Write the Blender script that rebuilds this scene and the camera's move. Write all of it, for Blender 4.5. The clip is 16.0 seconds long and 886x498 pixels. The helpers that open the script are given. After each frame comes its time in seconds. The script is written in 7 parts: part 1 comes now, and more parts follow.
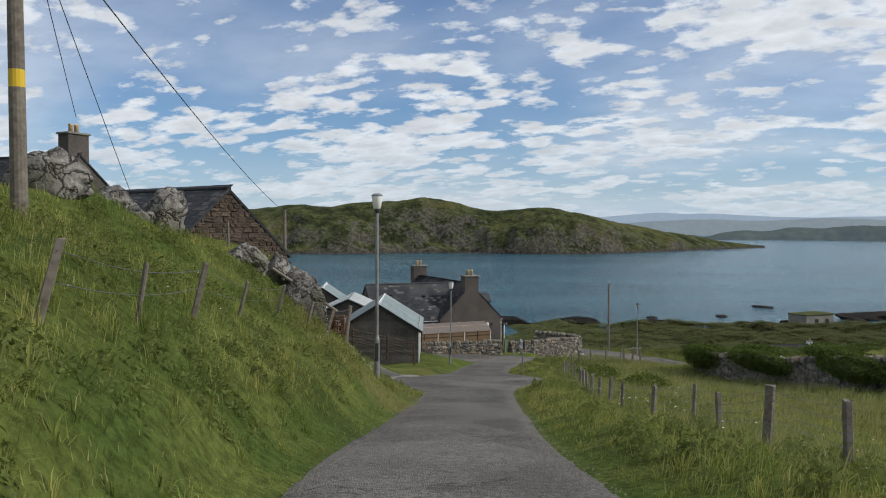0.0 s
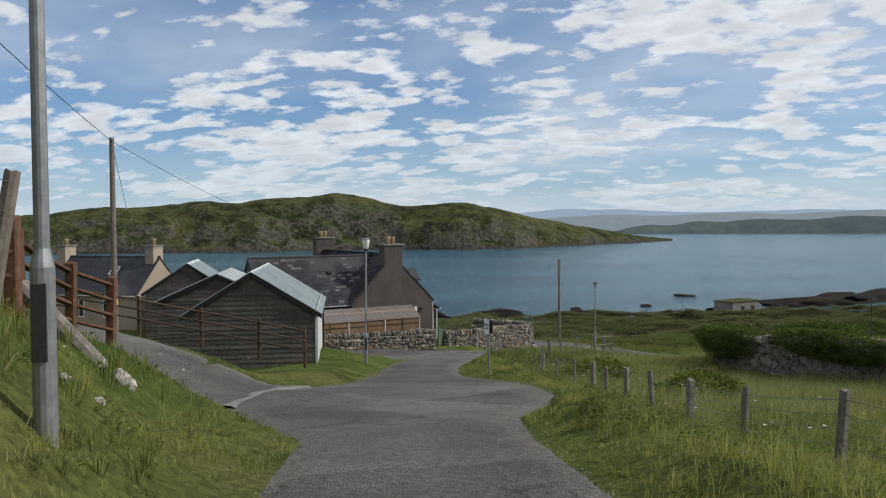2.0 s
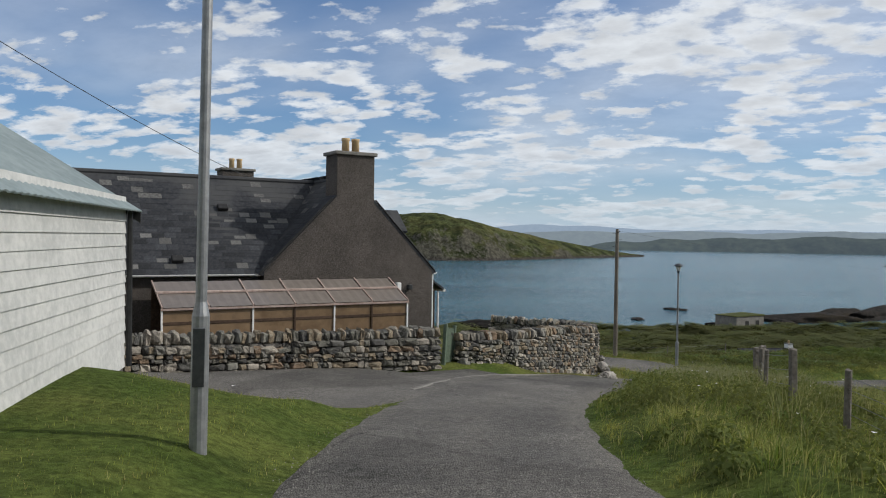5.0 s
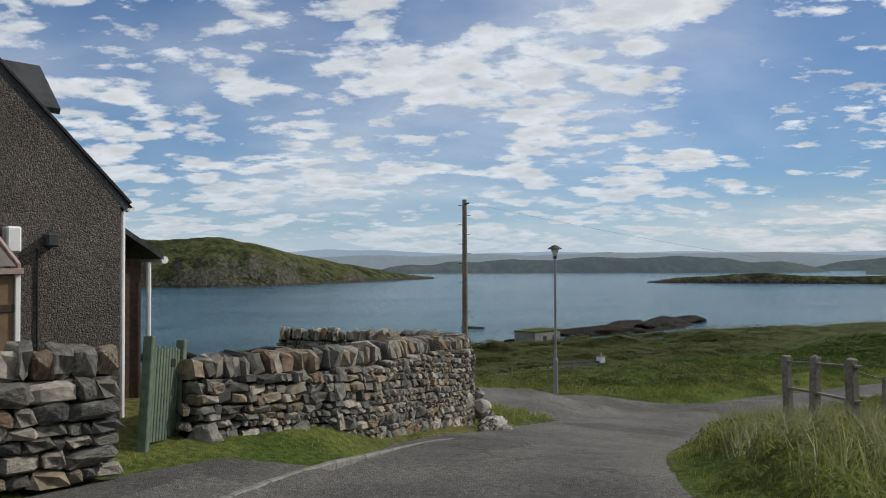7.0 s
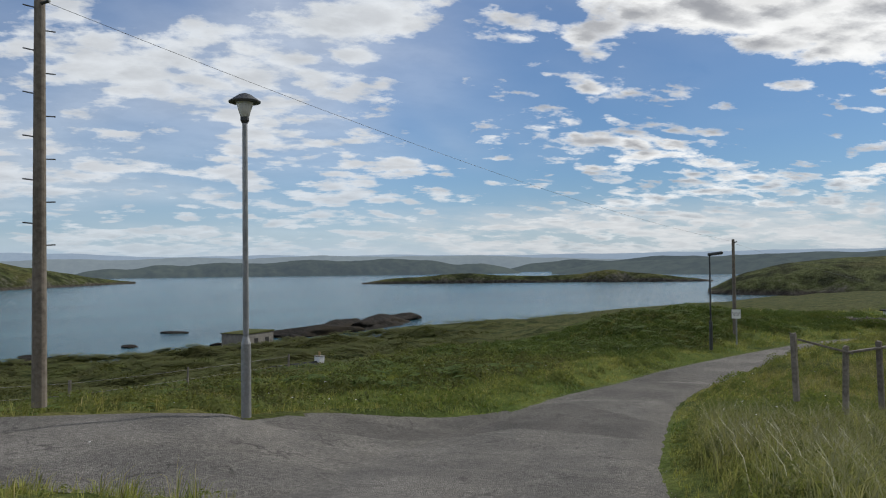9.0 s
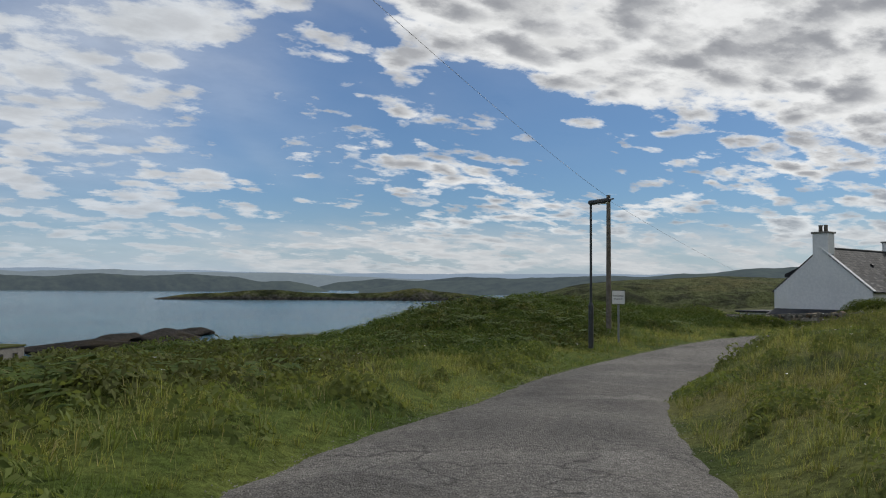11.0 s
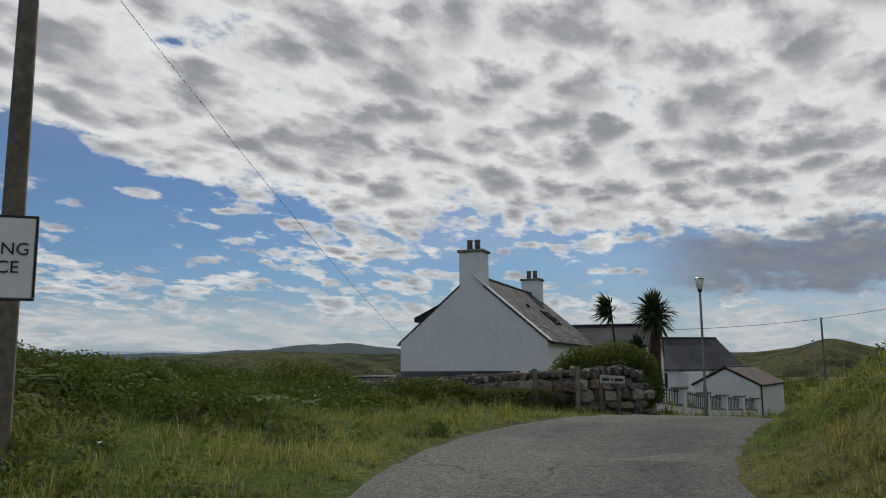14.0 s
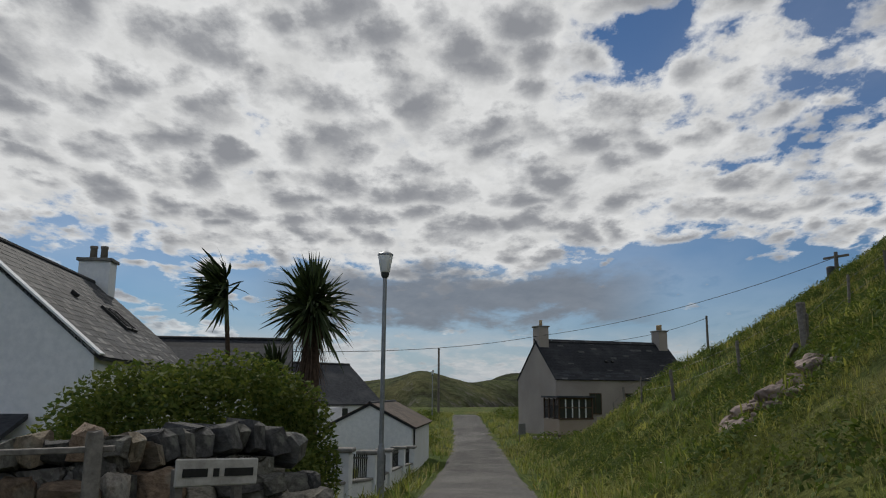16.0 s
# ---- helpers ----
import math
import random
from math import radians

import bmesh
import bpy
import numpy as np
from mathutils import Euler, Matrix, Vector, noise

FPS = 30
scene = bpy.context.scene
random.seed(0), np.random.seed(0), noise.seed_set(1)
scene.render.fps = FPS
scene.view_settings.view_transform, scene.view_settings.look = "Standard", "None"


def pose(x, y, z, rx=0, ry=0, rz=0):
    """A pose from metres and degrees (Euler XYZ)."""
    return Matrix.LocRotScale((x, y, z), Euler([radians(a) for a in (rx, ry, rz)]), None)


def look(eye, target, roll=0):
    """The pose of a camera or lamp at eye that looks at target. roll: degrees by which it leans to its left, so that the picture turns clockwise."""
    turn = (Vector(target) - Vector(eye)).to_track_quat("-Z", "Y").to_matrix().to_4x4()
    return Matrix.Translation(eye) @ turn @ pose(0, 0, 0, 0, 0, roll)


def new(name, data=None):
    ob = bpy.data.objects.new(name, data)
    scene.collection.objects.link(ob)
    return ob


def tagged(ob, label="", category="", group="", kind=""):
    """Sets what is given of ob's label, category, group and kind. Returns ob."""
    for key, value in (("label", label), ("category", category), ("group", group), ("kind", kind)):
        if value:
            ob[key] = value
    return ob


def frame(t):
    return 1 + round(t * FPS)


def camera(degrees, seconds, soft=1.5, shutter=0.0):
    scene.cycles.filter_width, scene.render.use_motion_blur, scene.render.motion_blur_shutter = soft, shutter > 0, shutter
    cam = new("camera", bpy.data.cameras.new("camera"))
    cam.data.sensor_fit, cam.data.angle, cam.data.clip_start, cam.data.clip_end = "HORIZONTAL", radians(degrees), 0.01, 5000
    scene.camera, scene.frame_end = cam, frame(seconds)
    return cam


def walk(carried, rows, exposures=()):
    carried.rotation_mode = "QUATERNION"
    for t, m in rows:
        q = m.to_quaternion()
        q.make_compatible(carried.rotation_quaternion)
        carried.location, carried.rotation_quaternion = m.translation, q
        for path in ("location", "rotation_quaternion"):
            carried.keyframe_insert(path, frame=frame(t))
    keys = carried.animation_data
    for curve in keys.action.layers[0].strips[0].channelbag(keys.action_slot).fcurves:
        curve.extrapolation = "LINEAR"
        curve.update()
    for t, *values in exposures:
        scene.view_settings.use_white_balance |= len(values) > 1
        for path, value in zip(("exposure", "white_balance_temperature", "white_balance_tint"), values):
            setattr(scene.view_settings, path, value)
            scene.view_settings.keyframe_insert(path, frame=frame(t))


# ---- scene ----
cam = camera(58.79, 16.0, soft=1.1)

# camera path: seconds, x, y, z, yaw, pitch, roll
PATH = [
    (0, -0.000, 0.000, -0.000, 0.00, -1.56, -0.19),
    (0.5, -0.123, 4.122, -0.714, -1.25, -1.69, 0.14),
    (1, -0.137, 8.359, -1.424, -2.88, -1.88, 0.57),
    (1.5, -0.040, 12.594, -2.174, -4.61, -2.05, 0.66),
    (2, 0.143, 16.898, -2.922, -6.26, -1.71, 0.41),
    (2.5, 0.332, 21.286, -3.605, -7.11, -1.79, -0.07),
    (3, 0.634, 25.643, -4.341, -7.63, -1.68, -0.56),
    (3.5, 0.863, 29.958, -4.966, -7.81, -1.62, -0.93),
    (6, 2.585, 50.095, -7.739, -11.17, 0.37, -0.25),
    (6.5, 3.507, 53.692, -8.153, -17.21, 0.96, -0.06),
    (7, 4.778, 57.305, -8.621, -23.72, 1.22, 0.23),
    (7.5, 6.369, 60.690, -9.091, -29.17, 1.23, 0.22),
    (8, 8.434, 64.087, -9.644, -35.36, 1.25, 0.20),
    (8.5, 10.868, 67.527, -10.243, -40.33, 1.31, 0.51),
    (11, 26.156, 80.100, -13.208, -58.17, 2.74, -0.44),
    (11.5, 29.892, 82.097, -13.475, -62.79, 3.87, -0.48),
    (12, 33.855, 83.898, -13.678, -68.30, 5.70, -0.21),
    (12.5, 37.867, 85.429, -13.848, -74.99, 6.92, 0.34),
    (13, 41.819, 86.276, -14.051, -79.46, 7.49, 0.56),
    (13.5, 45.652, 86.801, -14.157, -84.37, 7.98, 0.38),
    (14, 49.442, 87.151, -14.198, -89.83, 8.34, 0.42),
    (14.5, 53.150, 87.145, -14.175, -96.32, 8.88, 0.69),
    (15, 56.837, 86.606, -14.102, -103.25, 9.68, 0.47),
    (15.5, 60.203, 85.614, -13.980, -110.63, 10.17, -0.63),
    (16, 63.128, 84.369, -14.001, -117.70, 10.31, -0.40),
]
walk(cam, [(t, pose(x, y, z, 0, 0, w) @ pose(0, 0, 0, 90 + p, 0, 0) @ pose(0, 0, 0, 0, 0, -r)) for t, x, y, z, w, p, r in PATH], exposures=[(0, -0.06), (3.5, -0.06), (6.5, -0.17), (8.5, -0.16), (11, -0.34), (13, -0.48), (16, -0.58)])

# ---- light and sky ----
SUN_AZ, SUN_EL = -97.0, 36.0          # heading (degrees, left of +y) and height of the sun
sun_dir = Vector((-math.sin(radians(SUN_AZ)) * math.cos(radians(SUN_EL)), math.cos(radians(SUN_AZ)) * math.cos(radians(SUN_EL)), math.sin(radians(SUN_EL))))
sun = new("sun", bpy.data.lights.new("sun", "SUN"))
sun.data.energy, sun.data.angle, sun.data.color = 3.0, radians(1.5), (1.0, 0.955, 0.885)
sun.matrix_world = look(tuple(sun_dir * 100), (0, 0, 0))


class Net:
    """A small builder for node trees."""

    def __init__(self, tree):
        self.t = tree
        self.t.nodes.clear()

    def node(self, kind, **sets):
        n = self.t.nodes.new(kind)
        for k, v in sets.items():
            if k in n.inputs:
                n.inputs[k].default_value = v
            elif k == "operation":
                n.operation = v
            elif k == "feature":
                n.feature = v
            elif k == "rotation_type":
                n.rotation_type = v
            elif k == "attribute_name":
                n.attribute_name = v
            elif k == "sky_type":
                n.sky_type = v
            elif k == "sun_disc":
                n.sun_disc = v
            elif k == "sun_elevation":
                n.sun_elevation = v
            elif k == "sun_rotation":
                n.sun_rotation = v
            elif k == "air_density":
                n.air_density = v
            elif k == "dust_density":
                n.dust_density = v
            elif k == "ozone_density":
                n.ozone_density = v
            else:
                raise ValueError(k)
        return n

    def link(self, a, b):
        self.t.links.new(a, b)

    def feed(self, sock, v):
        if isinstance(v, bpy.types.NodeSocket):
            self.t.links.new(v, sock)
        elif v is not None:
            sock.default_value = v

    def math(self, op, a, b=None, c=None, clamp=False):
        n = self.t.nodes.new("ShaderNodeMath")
        n.operation, n.use_clamp = op, clamp
        for s, v in zip(n.inputs, (a, b, c)):
            self.feed(s, v)
        return n.outputs[0]

    def ramp(self, fac, stops, mode="EASE"):
        n = self.t.nodes.new("ShaderNodeValToRGB")
        n.color_ramp.interpolation = mode
        e = n.color_ramp.elements
        while len(e) < len(stops):
            e.new(0.5)
        for el, (p, col) in zip(e, stops):
            el.position = p
            el.color = (*col, 1) if isinstance(col, tuple) else (col, col, col, 1)
        self.feed(n.inputs[0], fac)
        return n.outputs[0]

    def mix(self, fac, a, b, kind="MIX"):
        n = self.t.nodes.new("ShaderNodeMix")
        n.data_type, n.blend_type = "RGBA", kind
        self.feed(n.inputs[0], fac)
        for s, v in ((n.inputs[6], a), (n.inputs[7], b)):
            self.feed(s, (*v, 1) if isinstance(v, tuple) and len(v) == 3 else v)
        return n.outputs[2]

    def noise(self, vec, scale, detail=4.0, rough=0.55, dist=0.0):
        n = self.t.nodes.new("ShaderNodeTexNoise")
        n.inputs["Scale"].default_value, n.inputs["Detail"].default_value = scale, detail
        n.inputs["Roughness"].default_value, n.inputs["Distortion"].default_value = rough, dist
        if vec is not None:
            self.link(vec, n.inputs["Vector"])
        return n.outputs[0]


world = bpy.data.worlds.new("sky")
scene.world = world
world.use_nodes = True
w = Net(world.node_tree)
sky = w.node("ShaderNodeTexSky", sky_type="NISHITA", sun_disc=False, sun_elevation=radians(SUN_EL), sun_rotation=radians(-SUN_AZ), air_density=1.0, dust_density=0.25, ozone_density=2.2)
co = w.node("ShaderNodeTexCoord")
sep = w.node("ShaderNodeSeparateXYZ")
w.link(co.outputs["Generated"], sep.inputs[0])
dx, dy, dz = sep.outputs
up = w.math("MAXIMUM", dz, 0.0)
den = w.math("ADD", up, 0.20)
cu, cv = w.math("DIVIDE", dx, den), w.math("DIVIDE", dy, den)
plane = w.node("ShaderNodeCombineXYZ")
w.link(cu, plane.inputs[0]), w.link(cv, plane.inputs[1])
# the sheet of cloud thickens on the sun's side of the sky and breaks up away from it
level = w.math("SQRT", w.math("ADD", w.math("MULTIPLY", dx, dx), w.math("ADD", w.math("MULTIPLY", dy, dy), 0.0001)))
side = w.math("DIVIDE", w.math("ADD", dx, w.math("MULTIPLY", dy, 0.05)), level)
behind = w.math("MULTIPLY", w.math("ADD", dy, 0.05), 4.0, clamp=True)
side = w.math("SUBTRACT", 1.0, w.math("MULTIPLY", w.math("SUBTRACT", 1.0, side), behind))
turn = w.node("ShaderNodeVectorRotate", rotation_type="Z_AXIS", Angle=radians(28))
w.link(plane.outputs[0], turn.inputs["Vector"])
flat = w.node("ShaderNodeVectorMath", operation="MULTIPLY")
w.link(turn.outputs[0], flat.inputs[0])
flat.inputs[1].default_value = (0.88, 1.12, 1)
big = w.noise(flat.outputs[0], 0.75, 2.0, 0.5)
puff = w.noise(flat.outputs[0], 2.7, 11.0, 0.60, 0.15)
cell = w.noise(flat.outputs[0], 7.0, 9.0, 0.64, 0.1)
thick = w.math("ADD", w.math("MULTIPLY", puff, 0.62), w.math("ADD", w.math("MULTIPLY", big, 0.45), w.math("MULTIPLY", cell, 0.28)))
warp = w.node("ShaderNodeVectorMath", operation="ADD")
wob = w.node("ShaderNodeTexNoise", Scale=4.0, Detail=7.0)
w.link(flat.outputs[0], wob.inputs["Vector"])
amt = w.node("ShaderNodeVectorMath", operation="SCALE", Scale=0.35)
w.link(wob.outputs["Color"], amt.inputs[0])
w.link(flat.outputs[0], warp.inputs[0]), w.link(amt.outputs[0], warp.inputs[1])
tuft = w.node("ShaderNodeTexVoronoi", feature="SMOOTH_F1", Scale=7.0, Smoothness=0.35)
w.link(warp.outputs[0], tuft.inputs["Vector"])
heap = w.math("SUBTRACT", 0.42, tuft.outputs["Distance"])
grain = w.math("SUBTRACT", w.noise(flat.outputs[0], 16.0, 6.0, 0.65), 0.5)
thick = w.math("ADD", thick, w.math("ADD", w.math("MULTIPLY", heap, 0.22), w.math("MULTIPLY", grain, 0.14)))
break_up = w.ramp(w.math("DIVIDE", w.math("MULTIPLY", dy, -1.0), level), [(0.40, 0.0), (0.80, 0.15)])
thick = w.math("SUBTRACT", thick, break_up)
sunward = w.ramp(side, [(0.62, 0.0), (0.90, 1.0)])
high = w.ramp(w.math("SUBTRACT", up, w.math("MULTIPLY", w.math("SUBTRACT", 1.0, side), 1.1)), [(0.12, 0.0), (0.22, 1.0)])
bias = w.math("MULTIPLY", sunward, w.math("SUBTRACT", w.math("MULTIPLY", high, 0.19), 0.025))
thick = w.math("ADD", thick, bias)
cover = w.ramp(thick, [(0.635, 0.0), (0.665, 0.5), (0.70, 0.92), (0.74, 1.0)], "LINEAR")
soft = w.noise(flat.outputs[0], 0.55, 4.0, 0.5, 0.4)
veil = w.math("MULTIPLY", w.ramp(soft, [(0.40, 0.0), (0.66, 0.60)]), w.math("SUBTRACT", 1.0, w.math("MULTIPLY", sunward, 0.75)))
cover = w.math("ADD", cover, w.math("MULTIPLY", veil, w.math("SUBTRACT", 1.0, cover)))
# sunlit edges, and grey bellies where the cloud is thick and the sun behind it
bulk = w.math("ADD", w.math("MULTIPLY", thick, 0.9), w.math("ADD", w.math("MULTIPLY", w.noise(flat.outputs[0], 5.0, 9.0, 0.62, 0.1), 0.5), w.math("ADD", w.math("MULTIPLY", cell, 0.30), w.math("ADD", w.math("MULTIPLY", heap, 0.75), w.math("MULTIPLY", grain, 0.5)))))
belly = w.ramp(w.math("SUBTRACT", bulk, 0.7), [(0.24, 0.0), (0.40, 0.40), (0.60, 0.85), (0.78, 1.0)], "LINEAR")
belly = w.math("MULTIPLY", belly, w.math("ADD", w.math("MULTIPLY", sunward, 0.65), 0.35))
lit = w.mix(sunward, (0.82, 0.865, 0.915), (1.06, 1.07, 1.07))
lit = w.mix(1.0, lit, w.ramp(cell, [(0.3, 0.84), (0.65, 1.03)]), "MULTIPLY")
body = w.mix(belly, lit, (0.39, 0.405, 0.44))
skyc = w.mix(1.0, sky.outputs[0], w.mix(sunward, (0.056, 0.076, 0.100), (0.040, 0.057, 0.076)), "MULTIPLY")
haze = w.ramp(up, [(0.0, 0.90), (0.05, 0.46), (0.12, 0.12), (0.4, 0.0)])
haze = w.math("MULTIPLY", haze, w.math("SUBTRACT", 1.0, w.math("MULTIPLY", sunward, 0.15)))
skyc = w.mix(haze, skyc, w.mix(sunward, (0.50, 0.62, 0.77), (0.42, 0.52, 0.65)))
thin = w.ramp(up, [(0.0, 0.30), (0.05, 0.75), (0.14, 1.0)])
total = w.mix(w.math("MULTIPLY", cover, thin), skyc, body)
# a long grey bank of cloud low over the moor
bank = w.math("DIVIDE", w.math("SUBTRACT", w.math("MULTIPLY", dx, 0.875), w.math("MULTIPLY", dy, 0.485)), level)
edge = w.math("ADD", up, w.math("MULTIPLY", w.math("SUBTRACT", puff, 0.5), 0.10))
bank = w.math("MULTIPLY", w.ramp(bank, [(0.962, 0.0), (0.990, 1.0)]), w.ramp(edge, [(0.080, 0.0), (0.098, 0.9), (0.135, 0.9), (0.165, 0.0)]))
low = w.math("MULTIPLY", w.ramp(w.math("DIVIDE", dx, level), [(0.55, 0.0), (0.8, 1.0)]), w.ramp(w.math("ADD", up, w.math("MULTIPLY", w.math("SUBTRACT", puff, 0.5), 0.08)), [(0.0, 0.35), (0.03, 0.75), (0.055, 0.7), (0.085, 0.0)]))
total = w.mix(w.math("MULTIPLY", low, w.ramp(puff, [(0.40, 0.25), (0.55, 1.0)])), total, w.mix(cell, (0.58, 0.62, 0.67), (0.92, 0.93, 0.93)))
total = w.mix(bank, total, w.mix(cell, (0.19, 0.22, 0.27), (0.36, 0.39, 0.44)))
bg = w.node("ShaderNodeBackground", Strength=1.0)
w.link(total, bg.inputs[0])
out = w.node("ShaderNodeOutputWorld")
w.link(bg.outputs[0], out.inputs[0])

# ---- materials ----
def material(name, make, rough=0.9, bump=0.0, metal=0.0, spec=0.3, soft=0.0, thin=0.0):
    """A procedural material. make(net, coords) gives (colour, height or None)."""
    m = bpy.data.materials.new(name)
    m.use_nodes = True
    n = Net(m.node_tree)
    tc = n.node("ShaderNodeTexCoord")
    b = n.node("ShaderNodeBsdfPrincipled", Roughness=rough, Metallic=metal)
    b.inputs["Specular IOR Level"].default_value = spec
    col, height = make(n, tc.outputs["Object"])[:2]
    n.feed(b.inputs["Base Color"], (*col, 1) if isinstance(col, tuple) else col)
    if height is not None and bump:
        bp = n.node("ShaderNodeBump", Strength=1.0, Distance=bump)
        n.link(height, bp.inputs["Height"])
        n.link(bp.outputs[0], b.inputs["Normal"])
    if soft:
        # thin leaves in a mass scatter light like a rounded tuft
        g = n.node("ShaderNodeNewGeometry")
        up = n.node("ShaderNodeVectorMath", operation="MULTIPLY_ADD")
        n.link(g.outputs["Normal"], up.inputs[0])
        up.inputs[1].default_value, up.inputs[2].default_value = (1 - soft, 1 - soft, 1 - soft), (0, 0, soft)
        nn = n.node("ShaderNodeVectorMath", operation="NORMALIZE")
        n.link(up.outputs[0], nn.inputs[0])
        n.link(nn.outputs[0], b.inputs["Normal"])
    o = n.node("ShaderNodeOutputMaterial")
    if thin:
        # light passes through the thin leaves, and yellows on the way
        tr, mx = n.node("ShaderNodeBsdfTranslucent"), n.node("ShaderNodeMixShader")
        n.feed(tr.inputs["Color"], n.mix(1.0, col, (1.25, 1.2, 0.75), "MULTIPLY"))
        mx.inputs[0].default_value = thin
        n.link(b.outputs[0], mx.inputs[1]), n.link(tr.outputs[0], mx.inputs[2]), n.link(mx.outputs[0], o.inputs[0])
    else:
        n.link(b.outputs[0], o.inputs[0])
    return m


def speckled(a, b, scale, big=0.25, c=None, per=0.0):
    """Two colours mixed by a fine and a coarse noise, a third in patches, and a shift from piece to piece."""

    def make(n, co):
        fine, coarse = n.noise(co, scale, 6.0, 0.65), n.noise(co, scale * big * 0.2, 3.0)
        f = n.math("ADD", n.math("MULTIPLY", fine, 0.7), n.math("MULTIPLY", coarse, 0.5))
        col = n.mix(n.ramp(f, [(0.40, 0.0), (0.78, 1.0)]), a, b)
        if c:
            col = n.mix(n.ramp(coarse, [(0.5, 0.0), (0.66, 0.8)]), col, c)
        if per:
            info = n.node("ShaderNodeObjectInfo")
            col = n.mix(1.0, col, n.ramp(info.outputs["Random"], [(0, 1 - per), (1, 1 + 0 * per)], "LINEAR"), "MULTIPLY")
        return col, fine

    return make


def make_grass(n, co):
    big, mid, fine = n.noise(co, 0.09, 4.0), n.noise(co, 0.55, 5.0, 0.6), n.noise(co, 9.0, 6.0, 0.7)
    col = n.mix(n.ramp(mid, [(0.35, 0.0), (0.68, 1.0)]), (0.070, 0.104, 0.024), (0.130, 0.155, 0.040))
    col = n.mix(n.ramp(big, [(0.46, 0.0), (0.64, 0.7)]), col, (0.15, 0.135, 0.052))
    tuft = n.noise(co, 0.28, 5.0, 0.65)
    col = n.mix(n.ramp(tuft, [(0.50, 0.0), (0.62, 0.75)]), col, (0.040, 0.062, 0.016))
    # darker heath and rushes below the road
    where = n.node("ShaderNodeSeparateXYZ")
    n.link(co, where.inputs[0])
    heath = n.math("MULTIPLY", n.math("SUBTRACT", where.outputs[1], 92.0), 0.03, clamp=True)
    dark = n.mix(n.ramp(tuft, [(0.40, 0.0), (0.62, 1.0)]), (0.085, 0.088, 0.034), (0.028, 0.040, 0.014))
    col = n.mix(n.math("MULTIPLY", heath, 0.85), col, dark)
    col = n.mix(1.0, col, n.ramp(fine, [(0.25, 0.40), (0.75, 1.25)]), "MULTIPLY")
    return col, fine


def make_blade(n, co):
    big, mid = n.noise(co, 0.09, 4.0), n.noise(co, 0.55, 5.0, 0.6)
    isl = n.node("ShaderNodeNewGeometry").outputs["Random Per Island"]
    col = n.mix(n.ramp(mid, [(0.40, 0.0), (0.60, 1.0)]), (0.115, 0.170, 0.036), (0.285, 0.300, 0.088))
    col = n.mix(n.ramp(big, [(0.47, 0.0), (0.66, 0.6)]), col, (0.21, 0.20, 0.07))
    col = n.mix(n.ramp(isl, [(0.0, 0.0), (0.78, 0.0), (1.0, 0.9)]), col, (0.30, 0.26, 0.13))
    return n.mix(1.0, col, n.ramp(isl, [(0.0, 0.52), (0.75, 1.22)]), "MULTIPLY"), None


